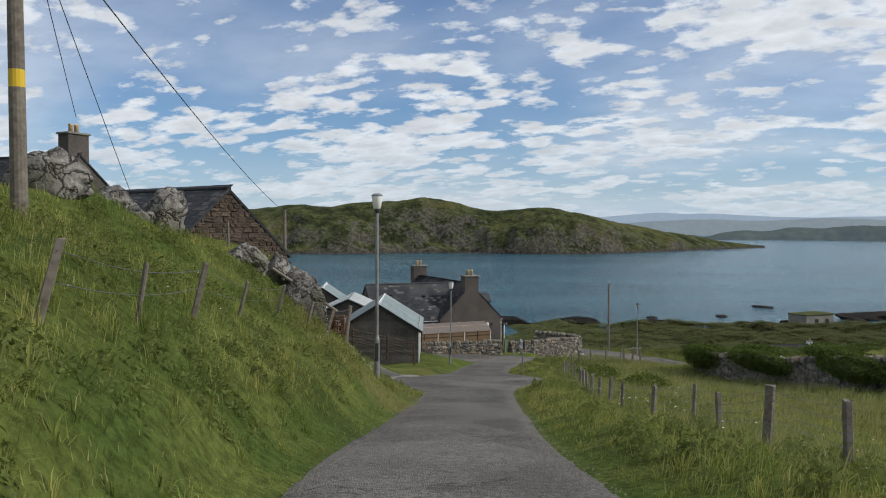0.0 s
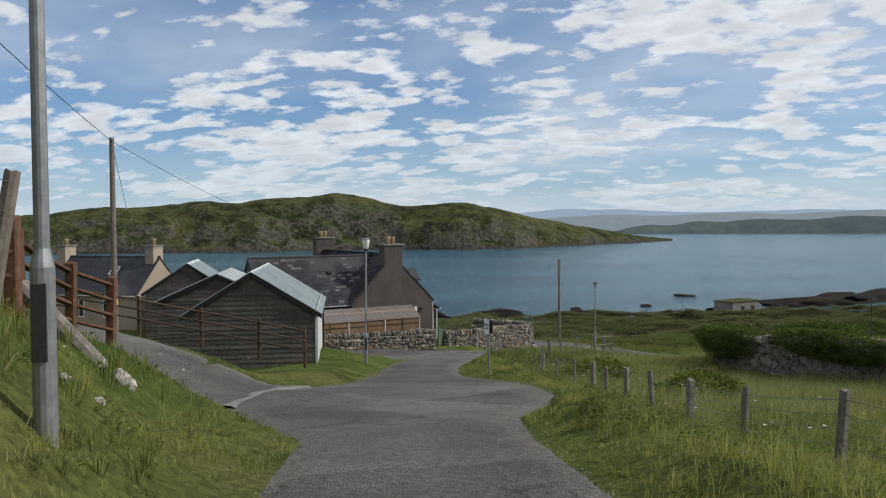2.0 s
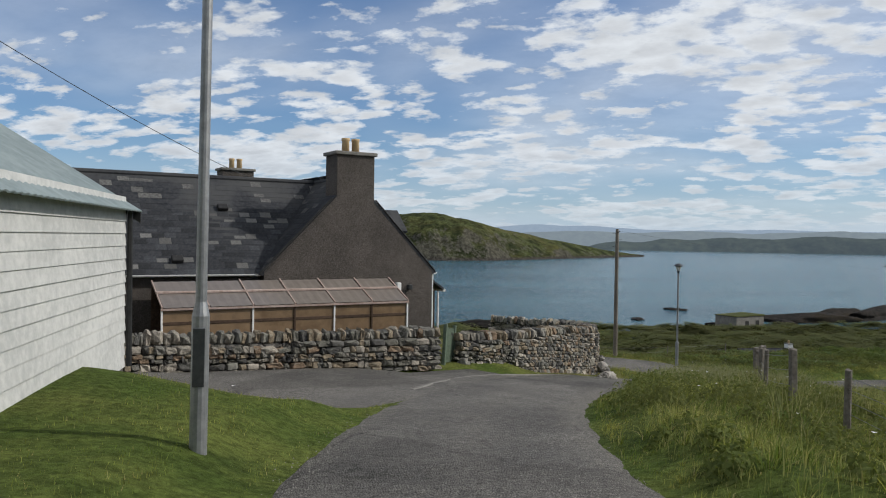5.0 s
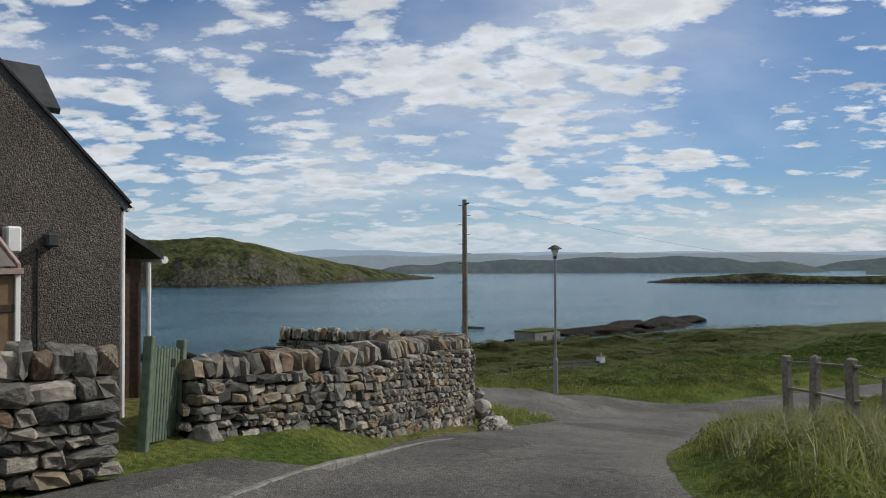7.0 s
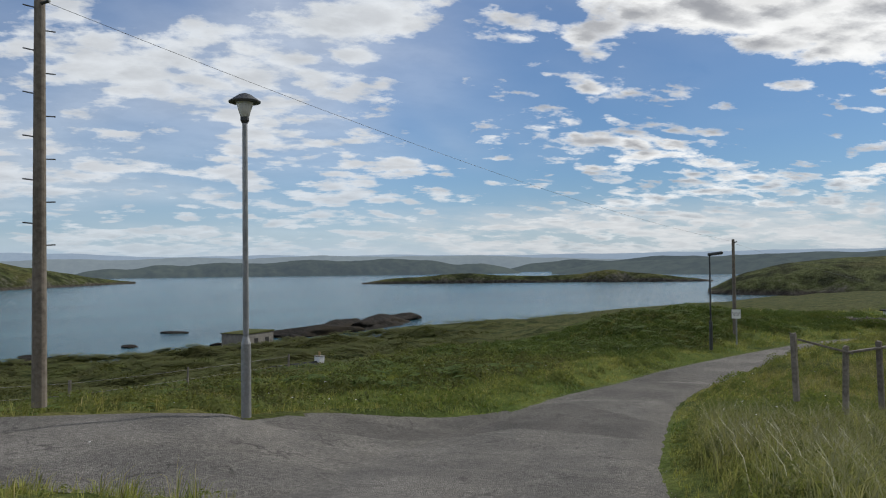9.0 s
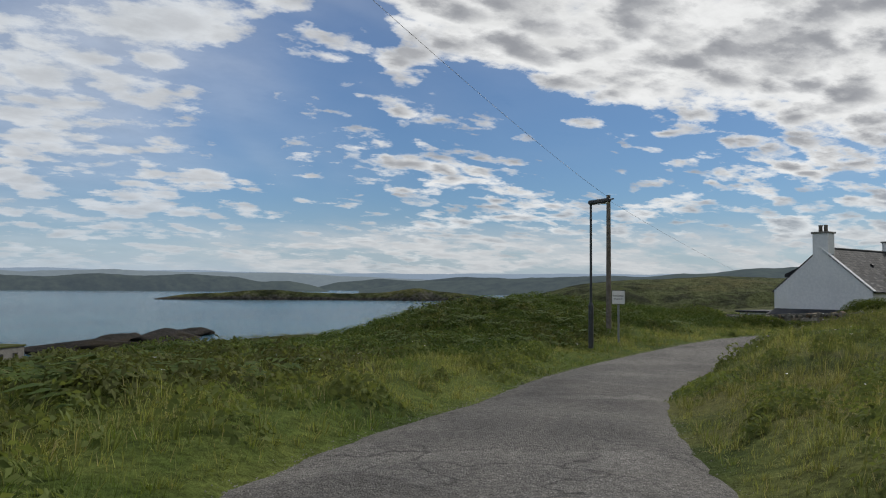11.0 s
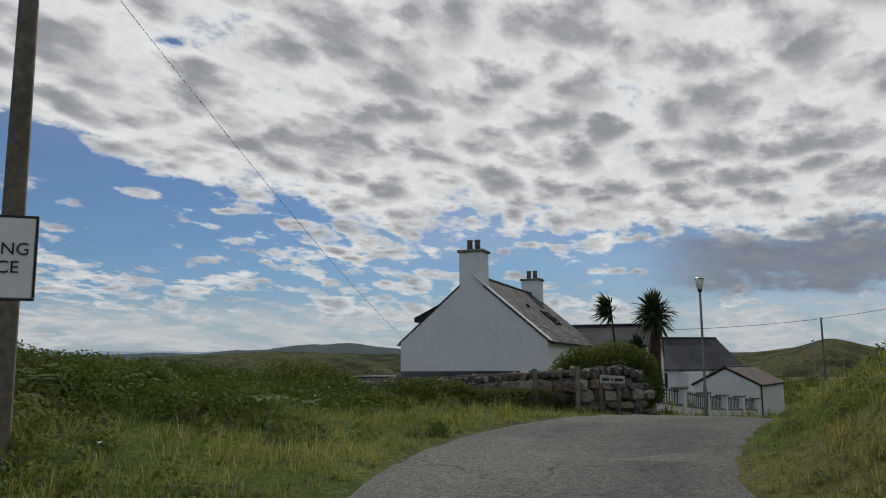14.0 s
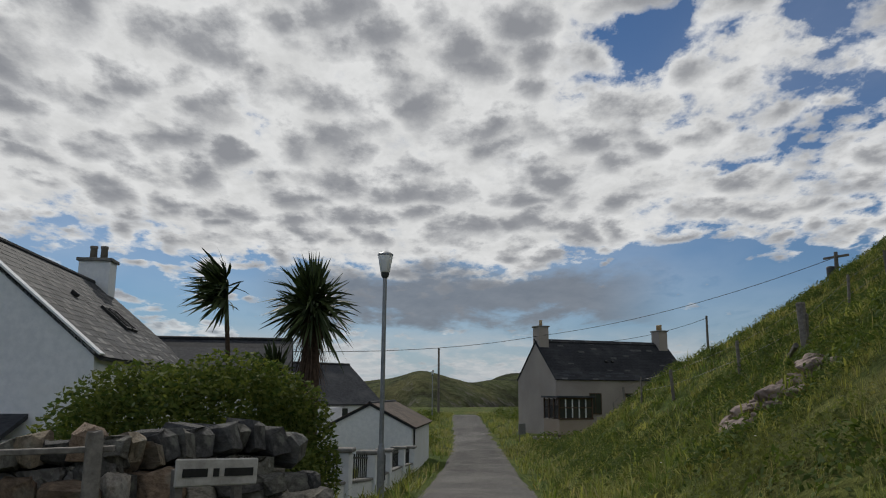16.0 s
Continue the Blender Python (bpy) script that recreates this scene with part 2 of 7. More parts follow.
def make_tarmac(n, co):
    big, mid, fine = n.noise(co, 0.35, 4.0, 0.6), n.noise(co, 2.2, 5.0), n.noise(co, 70.0, 3.0, 0.7)
    stone = n.node("ShaderNodeTexVoronoi", Scale=55.0)
    n.link(co, stone.inputs["Vector"])
    col = n.mix(n.ramp(big, [(0.35, 0.0), (0.68, 1.0)]), (0.130, 0.125, 0.118), (0.212, 0.201, 0.186))
    col = n.mix(n.ramp(mid, [(0.5, 0.0), (0.72, 0.5)]), col, (0.19, 0.18, 0.162))
    col = n.mix(1.0, col, n.ramp(stone.outputs["Distance"], [(0.0, 1.5), (0.6, 0.6)]), "MULTIPLY")
    patch = n.node("ShaderNodeTexVoronoi", Scale=0.22)
    n.link(co, patch.inputs["Vector"])
    col = n.mix(1.0, col, n.ramp(patch.outputs["Color"], [(0.2, 0.78), (0.8, 1.12)]), "MULTIPLY")
    crack = n.node("ShaderNodeTexVoronoi", Scale=0.55, feature="DISTANCE_TO_EDGE")
    warp = n.node("ShaderNodeVectorMath", operation="ADD")
    wob = n.node("ShaderNodeTexNoise", Scale=1.6, Detail=4.0)
    n.link(co, wob.inputs["Vector"]), n.link(co, warp.inputs[0]), n.link(wob.outputs["Color"], warp.inputs[1]), n.link(warp.outputs[0], crack.inputs["Vector"])
    ac = n.node("ShaderNodeAttribute", attribute_name="across").outputs["Fac"]
    ac = n.math("ADD", ac, n.math("MULTIPLY", n.math("SUBTRACT", mid, 0.5), 0.35))
    # smoother dark wheel tracks, pale grit between them and along the edges
    grit = n.ramp(ac, [(0.0, 0.8), (0.22, 0.25), (0.45, 0.0), (0.66, 0.1), (0.86, 0.9), (1.0, 1.0)])
    chip = n.node("ShaderNodeTexVoronoi", Scale=48.0)
    n.link(co, chip.inputs["Vector"])
    col = n.mix(n.math("MULTIPLY", grit, 0.42), col, n.mix(n.ramp(chip.outputs["Color"], [(0.2, 0.0), (0.8, 1.0)]), (0.085, 0.08, 0.074), (0.21, 0.197, 0.178)))
    line = n.math("MULTIPLY", n.ramp(crack.outputs["Distance"], [(0.0, 1.0), (0.018, 0.0)], "LINEAR"), n.ramp(n.noise(co, 0.5, 2.0), [(0.5, 0.0), (0.6, 0.7)]))
    col = n.mix(line, col, (0.03, 0.03, 0.028))
    col = n.mix(1.0, col, n.ramp(n.noise(co, 14.0, 4.0, 0.75), [(0.3, 0.66), (0.7, 1.32)]), "MULTIPLY")
    return n.mix(1.0, col, n.ramp(fine, [(0.3, 0.5), (0.7, 1.5)]), "MULTIPLY"), n.math("ADD", stone.outputs["Distance"], n.math("MULTIPLY", mid, 2.0))


def make_hill(n, co):
    """Far slopes: dark rock on steep ground, moor grass on the rest."""
    geo = n.node("ShaderNodeNewGeometry")
    s = n.node("ShaderNodeSeparateXYZ")
    n.link(geo.outputs["Normal"], s.inputs[0])
    big, mid, fine = n.noise(co, 0.012, 5.0, 0.6), n.noise(co, 0.05, 6.0, 0.65), n.noise(co, 0.25, 5.0, 0.7)
    col = n.mix(n.ramp(mid, [(0.38, 0.0), (0.62, 1.0)]), (0.026, 0.032, 0.015), (0.078, 0.092, 0.034))
    col = n.mix(n.ramp(big, [(0.5, 0.0), (0.68, 0.7)]), col, (0.115, 0.11, 0.042))
    rock = n.math("ADD", n.math("MULTIPLY", s.outputs[2], -1.0), n.math("ADD", n.math("MULTIPLY", fine, 0.75), n.math("MULTIPLY", mid, 1.05)))
    col = n.mix(n.ramp(rock, [(0.04, 0.0), (0.06, 0.0), (0.28, 0.85)]), col, n.mix(fine, (0.035, 0.034, 0.028), (0.13, 0.12, 0.105)))
    hz = n.node("ShaderNodeSeparateXYZ")
    n.link(geo.outputs["Position"], hz.inputs[0])
    edge = n.ramp(n.math("ADD", n.math("MULTIPLY", n.math("ADD", hz.outputs[2], 30.0), 0.08), n.math("MULTIPLY", fine, 0.35)), [(0.25, 1.0), (0.55, 0.0)])
    col = n.mix(edge, col, n.mix(fine, (0.020, 0.018, 0.016), (0.10, 0.09, 0.08)))
    return n.mix(1.0, col, n.ramp(fine, [(0.3, 0.55), (0.7, 1.3)]), "MULTIPLY"), fine


def make_sea(n, co):
    a = n.node("ShaderNodeMapping", Scale=(0.35, 1.0, 1.0), Rotation=(0, 0, radians(20)))
    n.link(co, a.inputs["Vector"])
    rip, big = n.noise(a.outputs[0], 0.9, 4.0, 0.6), n.noise(a.outputs[0], 0.012, 4.0, 0.6, 0.6)
    col = n.mix(n.ramp(big, [(0.35, 0.0), (0.65, 1.0)]), (0.012, 0.068, 0.100), (0.040, 0.120, 0.155))
    return col, n.math("ADD", rip, n.math("MULTIPLY", n.noise(a.outputs[0], 0.2, 3.0), 1.5))


M = {}
M["grass"] = material("grass", make_grass, 1.0, 0.06, spec=0.05)
M["blade"] = material("grass_blade", make_blade, 0.8, spec=0.12, soft=0.5, thin=0.38)
M["tarmac"] = material("tarmac", make_tarmac, 0.9, 0.012, spec=0.12)
M["hill"] = material("moor_hill", make_hill, 1.0, 2.5, spec=0.05)
M["sea"] = material("sea_water", make_sea, 0.16, 0.9, spec=0.4)
def make_harl(n, co):
    """Dashed pebbles, each with its own tone."""
    peb = n.node("ShaderNodeTexVoronoi", Scale=62.0)
    n.link(co, peb.inputs["Vector"])
    big = n.noise(co, 0.7, 5.0, 0.6)
    tone = n.ramp(peb.outputs["Color"], [(0.15, (0.055, 0.047, 0.043)), (0.5, (0.098, 0.086, 0.078)), (0.85, (0.160, 0.143, 0.130))], "LINEAR")
    col = n.mix(1.0, tone, n.ramp(big, [(0.3, 0.75), (0.7, 1.1)]), "MULTIPLY")
    return col, n.math("MULTIPLY", peb.outputs["Distance"], -1.0)


M["harl"] = material("grey_harling", make_harl, 0.95, 0.012)
M["tan_harl"] = material("tan_harling", speckled((0.30, 0.24, 0.19), (0.42, 0.35, 0.28), 20.0, 0.1), 0.95, 0.01)
M["white_render"] = material("white_render", speckled((0.66, 0.68, 0.70), (0.80, 0.81, 0.82), 6.0, 0.4, (0.70, 0.71, 0.70)), 0.85, 0.004)
M["grey_harl"] = material("grey_tan_harling", speckled((0.28, 0.245, 0.22), (0.42, 0.375, 0.335), 20.0, 0.1), 0.95, 0.01)
M["slate"] = material("slate", speckled((0.026, 0.029, 0.036), (0.07, 0.074, 0.082), 8.0, 0.3, (0.09, 0.092, 0.095), 0.55), 0.78, 0.004, spec=0.15)
M["lichen"] = material("lichened_slate", speckled((0.08, 0.08, 0.08), (0.22, 0.22, 0.215), 14.0, 0.3, None, 0.6), 0.85, 0.004)


def make_stone(n, co):
    pick = n.node("ShaderNodeObjectInfo").outputs["Random"]
    fine, coarse = n.noise(co, 5.0, 7.0, 0.7), n.noise(co, 1.3, 3.0)
    tone = n.ramp(pick, [(0.0, (0.085, 0.083, 0.080)), (0.18, (0.15, 0.145, 0.125)), (0.36, (0.19, 0.185, 0.165)), (0.50, (0.26, 0.215, 0.155)), (0.64, (0.30, 0.275, 0.235)), (0.76, (0.22, 0.160, 0.112)), (0.84, (0.38, 0.345, 0.295)), (0.92, (0.12, 0.118, 0.11))], "CONSTANT")
    col = n.mix(1.0, tone, n.ramp(fine, [(0.25, 0.5), (0.75, 1.35)]), "MULTIPLY")
    col = n.mix(n.ramp(coarse, [(0.55, 0.0), (0.7, 0.5)]), col, (0.30, 0.30, 0.25))
    return col, fine


M["stone"] = material("field_stone", make_stone, 0.95, 0.05)


def make_rock(n, co):
    """Gneiss: grey with pale lichen, split by dark joints."""
    col, fine = speckled((0.060, 0.057, 0.053), (0.31, 0.295, 0.275), 3.5, 0.5, (0.13, 0.125, 0.09))(n, co)
    wob = n.node("ShaderNodeTexNoise", Scale=2.2, Detail=6.0)
    warp = n.node("ShaderNodeVectorMath", operation="ADD")
    n.link(co, wob.inputs["Vector"]), n.link(co, warp.inputs[0]), n.link(wob.outputs["Color"], warp.inputs[1])
    gap = n.node("ShaderNodeTexVoronoi", Scale=1.9, feature="DISTANCE_TO_EDGE")
    n.link(warp.outputs[0], gap.inputs["Vector"])
    joint = n.ramp(gap.outputs["Distance"], [(0.0, 0.0), (0.05, 0.75), (0.16, 1.0)])
    col = n.mix(1.0, col, n.ramp(gap.outputs["Distance"], [(0.0, 0.30), (0.045, 1.0)]), "MULTIPLY")
    pale = n.ramp(n.noise(co, 9.0, 5.0, 0.7), [(0.56, 0.0), (0.66, 0.6)])
    col = n.mix(pale, col, (0.42, 0.41, 0.36))
    return col, n.math("ADD", n.math("MULTIPLY", joint, 1.2), fine)


M["rock"] = material("gneiss_rock", make_rock, 0.95, 0.12)
M["pale_rock"] = material("pale_stone", speckled((0.20, 0.185, 0.165), (0.52, 0.49, 0.45), 9.0, 0.5), 0.95, 0.03)
M["shore"] = material("wet_shore_rock", speckled((0.008, 0.008, 0.007), (0.035, 0.031, 0.027), 0.8, 0.5, (0.024, 0.019, 0.011)), 0.9, 0.3, spec=0.1)
M["barn_stone"] = material("brown_rubble", speckled((0.055, 0.042, 0.034), (0.155, 0.12, 0.095), 5.0, 0.5, (0.10, 0.07, 0.05)), 0.95, 0.04)
M["plank"] = material("weathered_plank", speckled((0.075, 0.068, 0.062), (0.155, 0.142, 0.13), 9.0, 0.5, None, 0.4), 0.9, 0.004)
M["pale_plank"] = material("pale_painted_plank", speckled((0.40, 0.41, 0.405), (0.56, 0.565, 0.55), 9.0, 0.5), 0.8, 0.003)
M["felt"] = material("green_grey_sheet", speckled((0.16, 0.20, 0.21), (0.24, 0.29, 0.30), 4.0, 0.6), 0.7, 0.002)
M["timber"] = material("weathered_timber", speckled((0.13, 0.115, 0.10), (0.29, 0.265, 0.235), 14.0, 0.4, None, 0.3), 0.9, 0.006)
M["bleached"] = material("bleached_board", speckled((0.30, 0.28, 0.25), (0.52, 0.50, 0.46), 9.0, 0.4), 0.9, 0.005)
M["red_timber"] = material("red_brown_timber", speckled((0.085, 0.042, 0.026), (0.19, 0.098, 0.062), 12.0, 0.4, None, 0.35), 0.85, 0.004)
M["dark_timber"] = material("stained_timber", speckled((0.055, 0.035, 0.024), (0.13, 0.085, 0.06), 14.0, 0.4, None, 0.3), 0.85, 0.004)
M["pole"] = material("creosoted_pole", speckled((0.10, 0.085, 0.07), (0.22, 0.195, 0.165), 9.0, 0.3), 0.85, 0.006)
M["steel"] = material("galvanised_steel", speckled((0.22, 0.23, 0.24), (0.34, 0.35, 0.36), 12.0, 0.4), 0.5, 0.001, 0.6)
M["dark_steel"] = material("dark_steel", speckled((0.05, 0.055, 0.06), (0.09, 0.095, 0.10), 12.0, 0.4), 0.5, 0.001, 0.5)
M["white"] = material("white_paint", speckled((0.72, 0.73, 0.73), (0.82, 0.82, 0.81), 6.0, 0.4), 0.5)
M["black"] = material("black_paint", speckled((0.012, 0.012, 0.013), (0.03, 0.03, 0.03), 10.0, 0.4), 0.5)
M["clay"] = material("buff_clay", speckled((0.42, 0.29, 0.15), (0.58, 0.43, 0.25), 10.0, 0.4), 0.85, 0.003)
M["concrete"] = material("concrete", speckled((0.13, 0.125, 0.115), (0.25, 0.24, 0.22), 12.0, 0.3), 0.95, 0.006)
M["leaf"] = material("shrub_leaf", lambda n, co: (n.mix(n.node("ShaderNodeNewGeometry").outputs["Random Per Island"], (0.042, 0.076, 0.018), (0.145, 0.170, 0.045)), None), 0.8, spec=0.08, soft=0.3, thin=0.35)
M["fern"] = material("bracken_frond", lambda n, co: (n.mix(n.node("ShaderNodeNewGeometry").outputs["Random Per Island"], (0.048, 0.080, 0.020), (0.105, 0.145, 0.038)), None), 0.8, spec=0.12, soft=0.12, thin=0.3)
M["palm"] = material("palm_leaf", lambda n, co: (n.mix(n.node("ShaderNodeNewGeometry").outputs["Random Per Island"], (0.025, 0.04, 0.015), (0.09, 0.12, 0.04)), None), 0.6, spec=0.3)
M["wire"] = material("fence_wire", lambda n, co: ((0.16, 0.16, 0.16), None), 0.5, metal=0.6)
M["glass"] = material("window_glass", lambda n, co: ((0.03, 0.035, 0.04), None), 0.06, spec=0.8)


def haze_glow_material(name, base, glow, share):
    """Plain backdrop of far land, miles of air put in as a haze glow."""
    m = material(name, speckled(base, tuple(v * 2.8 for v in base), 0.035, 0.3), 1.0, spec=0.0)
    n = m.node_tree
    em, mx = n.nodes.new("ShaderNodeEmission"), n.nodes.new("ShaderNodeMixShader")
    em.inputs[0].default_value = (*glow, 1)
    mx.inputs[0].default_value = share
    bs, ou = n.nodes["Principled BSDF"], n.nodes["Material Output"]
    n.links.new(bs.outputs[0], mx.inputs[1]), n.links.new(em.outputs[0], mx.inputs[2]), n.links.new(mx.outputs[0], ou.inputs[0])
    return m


# the blue emission stands in for aerial haze on unlit far slopes
M["far"] = haze_glow_material("far_land_haze_glow", (0.028, 0.033, 0.022), (0.165, 0.22, 0.28), 0.36)
M["haze_hill"] = haze_glow_material("hill_haze_glow", (0.06, 0.068, 0.055), (0.30, 0.37, 0.44), 0.66)
M["mountain"] = haze_glow_material("mountain_haze_glow", (0.10, 0.11, 0.10), (0.34, 0.44, 0.58), 0.8)
M["straw"] = material("seeding_grass", lambda n, co: (n.mix(n.node("ShaderNodeNewGeometry").outputs["Random Per Island"], (0.17, 0.21, 0.06), (0.34, 0.33, 0.14)), None), 0.8, spec=0.15, soft=0.5, thin=0.42)

M["hay"] = material("dry_seed_grass", lambda n, co: (n.mix(n.node("ShaderNodeNewGeometry").outputs["Random Per Island"], (0.12, 0.165, 0.055), (0.31, 0.30, 0.16)), None), 0.85, spec=0.1, soft=0.4, thin=0.4)


def two_leaf(a, b):
    return lambda n, co: (n.mix(n.noise(co, 0.12, 4.0), n.mix(n.node("ShaderNodeNewGeometry").outputs["Random Per Island"], a, b), (0.11, 0.10, 0.045)), None)


M["scrub"] = material("shore_scrub", two_leaf((0.040, 0.068, 0.020), (0.115, 0.150, 0.046)), 0.9, spec=0.1, soft=0.1, thin=0.25)
M["weed"] = material("verge_leaf", two_leaf((0.085, 0.140, 0.034), (0.19, 0.255, 0.075)), 0.85, spec=0.08, soft=0.42, thin=0.42)
M["reed"] = material("reed_leaf", two_leaf((0.15, 0.20, 0.06), (0.42, 0.44, 0.26)), 0.5, spec=0.3, soft=0.4, thin=0.42)

# ---- helpers for meshes ----
def link_mesh(name, me, mat, parent=None, label="", smooth=False):
    ob = new(name, me)
    for m in mat if isinstance(mat, (list, tuple)) else [mat]:
        me.materials.append(m)
    if smooth:
        me.polygons.foreach_set("use_smooth", [True] * len(me.polygons))
    if parent is not None:
        ob.parent = parent
    if label:
        ob["label"] = label
    return ob


def part(name, bm, mat, parent=None, label="", smooth=False):
    me = bpy.data.meshes.new(name)
    bmesh.ops.recalc_face_normals(bm, faces=bm.faces[:])
    bm.to_mesh(me)
    bm.free()
    return link_mesh(name, me, mat, parent, label, smooth)


def raw(name, verts, faces, mat, parent=None, label="", smooth=False):
    """A mesh from numpy arrays of vertices and equal-sided faces, quickly."""
    verts, faces = np.asarray(verts, np.float32), np.asarray(faces, np.int32)
    me = bpy.data.meshes.new(name)
    k = faces.shape[1]
    me.vertices.add(len(verts)), me.loops.add(faces.size), me.polygons.add(len(faces))
    me.vertices.foreach_set("co", verts.ravel())
    me.loops.foreach_set("vertex_index", faces.ravel())
    me.polygons.foreach_set("loop_start", np.arange(0, faces.size, k, dtype=np.int32))
    me.update(calc_edges=True)
    return link_mesh(name, me, mat, parent, label, smooth)


def empty(name, m, label, category, group=""):
    e = new(name)
    e.empty_display_size = 0.2
    e.matrix_world = m
    return tagged(e, label, category, group)


def box(bm, lo, hi, m=None, bevel=0.0):
    """A box between two corners, added to bm, with its edges rounded by bevel."""
    r = bmesh.ops.create_cube(bm, size=1.0)
    c, s = (Vector(lo) + Vector(hi)) / 2, Vector(hi) - Vector(lo)
    vs = r["verts"]
    bmesh.ops.transform(bm, matrix=Matrix.Translation(c) @ Matrix.Diagonal((*s, 1)), verts=vs)
    if bevel:
        es = list({e for v in vs for e in v.link_edges})
        vs = list({v for f in bmesh.ops.bevel(bm, geom=es, offset=bevel, segments=1, affect="EDGES")["faces"] for v in f.verts} | {v for v in vs if v.is_valid})
    if m is not None:
        bmesh.ops.transform(bm, matrix=m, verts=vs)
    return bm


def rod(bm, a, b, ra, rb=None, n=10, bend=None):
    """A tapered round bar from a to b."""
    a, b = Vector(a), Vector(b)
    r = bmesh.ops.create_cone(bm, cap_ends=True, segments=n, radius1=ra, radius2=ra if rb is None else rb, depth=(b - a).length)
    q = (b - a).to_track_quat("Z", "Y").to_matrix().to_4x4()
    bmesh.ops.transform(bm, matrix=Matrix.Translation((a + b) / 2) @ q, verts=r["verts"])
    return bm


def prism(bm, outline, lo, hi, axis=1):
    """A flat outline of (a, z) pairs, drawn out along an axis from lo to hi."""
    put = (lambda a, z, t: (a, t, z)) if axis == 1 else (lambda a, z, t: (t, a, z))
    v = [[bm.verts.new(put(a, z, t)) for a, z in outline] for t in (lo, hi)]
    k = len(outline)
    bm.faces.new(v[0]), bm.faces.new(v[1][::-1])
    for i in range(k):
        bm.faces.new((v[0][i], v[1][i], v[1][(i + 1) % k], v[0][(i + 1) % k]))
    return bm


BM = bmesh.new

# ---- the lie of the land ----
SEA = -30.0
# the road's middle line and height
ROAD = np.array([
    (0.6, -40, 5.6), (0.4, -20, 2.2), (0.2, 0, -1.15), (0.05, 8.36, -2.57), (0.35, 16.9, -4.07), (0.85, 25.65, -5.48), (1.27, 31.3, -6.3), (1.72, 38.3, -7.25), (2.28, 45.4, -8.27), (2.87, 50.1, -8.89),
    (3.8, 53.7, -9.30), (5.05, 57.2, -9.77), (6.6, 60.55, -10.24), (8.65, 63.95, -10.79), (11.1, 67.4, -11.39), (14.7, 71.3, -12.3), (20.1, 76.0, -13.45), (26.3, 79.9, -14.36),
    (33.95, 83.68, -14.83), (41.87, 86.05, -15.2), (49.45, 86.93, -15.35), (56.75, 86.38, -15.25), (63.0, 83.95, -15.2), (70.5, 79.9, -15.65), (80.4, 74.3, -16.5), (102.8, 61.3, -17.3), (144.2, 38.8, -16.65), (185, 16, -18.5), (260, -20, -22)])
# other hard surfaces: (x, y, z, half width, fall across) along a middle line
DRIVE = np.array([(1.0, 35.2, -6.87, 3.3, 0.14), (-1.6, 35.2, -6.83, 3.5, 0.14), (-4.3, 35.6, -6.2, 2.6, 0.12), (-7.4, 37.5, -5.65, 2.1, 0.06), (-13.0, 40.4, -4.8, 1.8, 0.0), (-26.0, 45.0, -3.4, 1.7, 0.0)])
YARD = np.array([(6.75, 66.15, -10.72, 0.9, 0), (6.1, 64.7, -10.6, 1.7, 0), (5.4, 62.9, -10.45, 2.9, 0), (3.0, 60.9, -10.18, 4.0, 0.02), (0.5, 59.5, -10.0, 4.3, 0.04), (-2.5, 58.2, -9.8, 3.8, 0.03), (-5.6, 56.9, -9.5, 2.2, 0)])
LANE = np.array([(29.2, 83.7, -14.42, 0.7, 0), (26.2, 82.5, -14.02, 1.5, 0), (23.0, 81.3, -13.66, 2.5, 0), (20.4, 80.6, -13.5, 3.0, 0), (18.7, 81.2, -13.3, 2.6, 0), (16.3, 83.2, -13.2, 1.9, 0), (12.8, 87.5, -13.5, 1.7, 0), (6.5, 96.0, -14.9, 1.6, 0), (0.0, 108.0, -17.4, 1.6, 0)])


def smooth(x, a, b):
    t = np.clip((x - a) / (b - a), 0, 1)
    return t * t * (3 - 2 * t)


def dense(pts, step=0.5):
    """A polyline drawn out to a smooth line with a point about every step metres."""
    p = np.asarray(pts, float)
    s = np.r_[0, np.cumsum(np.hypot(*np.diff(p[:, :2], axis=0).T))]
    n = int(s[-1] / step) + 2
    q, out = np.linspace(0, s[-1], n), []
    d = np.gradient(p, s, axis=0)
    i = np.clip(np.searchsorted(s, q, "right") - 1, 0, len(s) - 2)
    h = (s[i + 1] - s[i])[:, None]
    u = ((q - s[i]) / h[:, 0])[:, None]
    return (2 * u**3 - 3 * u**2 + 1) * p[i] + (u**3 - 2 * u**2 + u) * h * d[i] + (3 * u**2 - 2 * u**3) * p[i + 1] + (u**3 - u**2) * h * d[i + 1]


ROAD_D = dense(ROAD, 1.0)
ROAD_S = np.r_[0, np.cumsum(np.hypot(*np.diff(ROAD_D[:, :2], axis=0).T))]
ROAD_S -= ROAD_S[np.argmin(np.hypot(ROAD_D[:, 0] - 0.2, ROAD_D[:, 1]))]


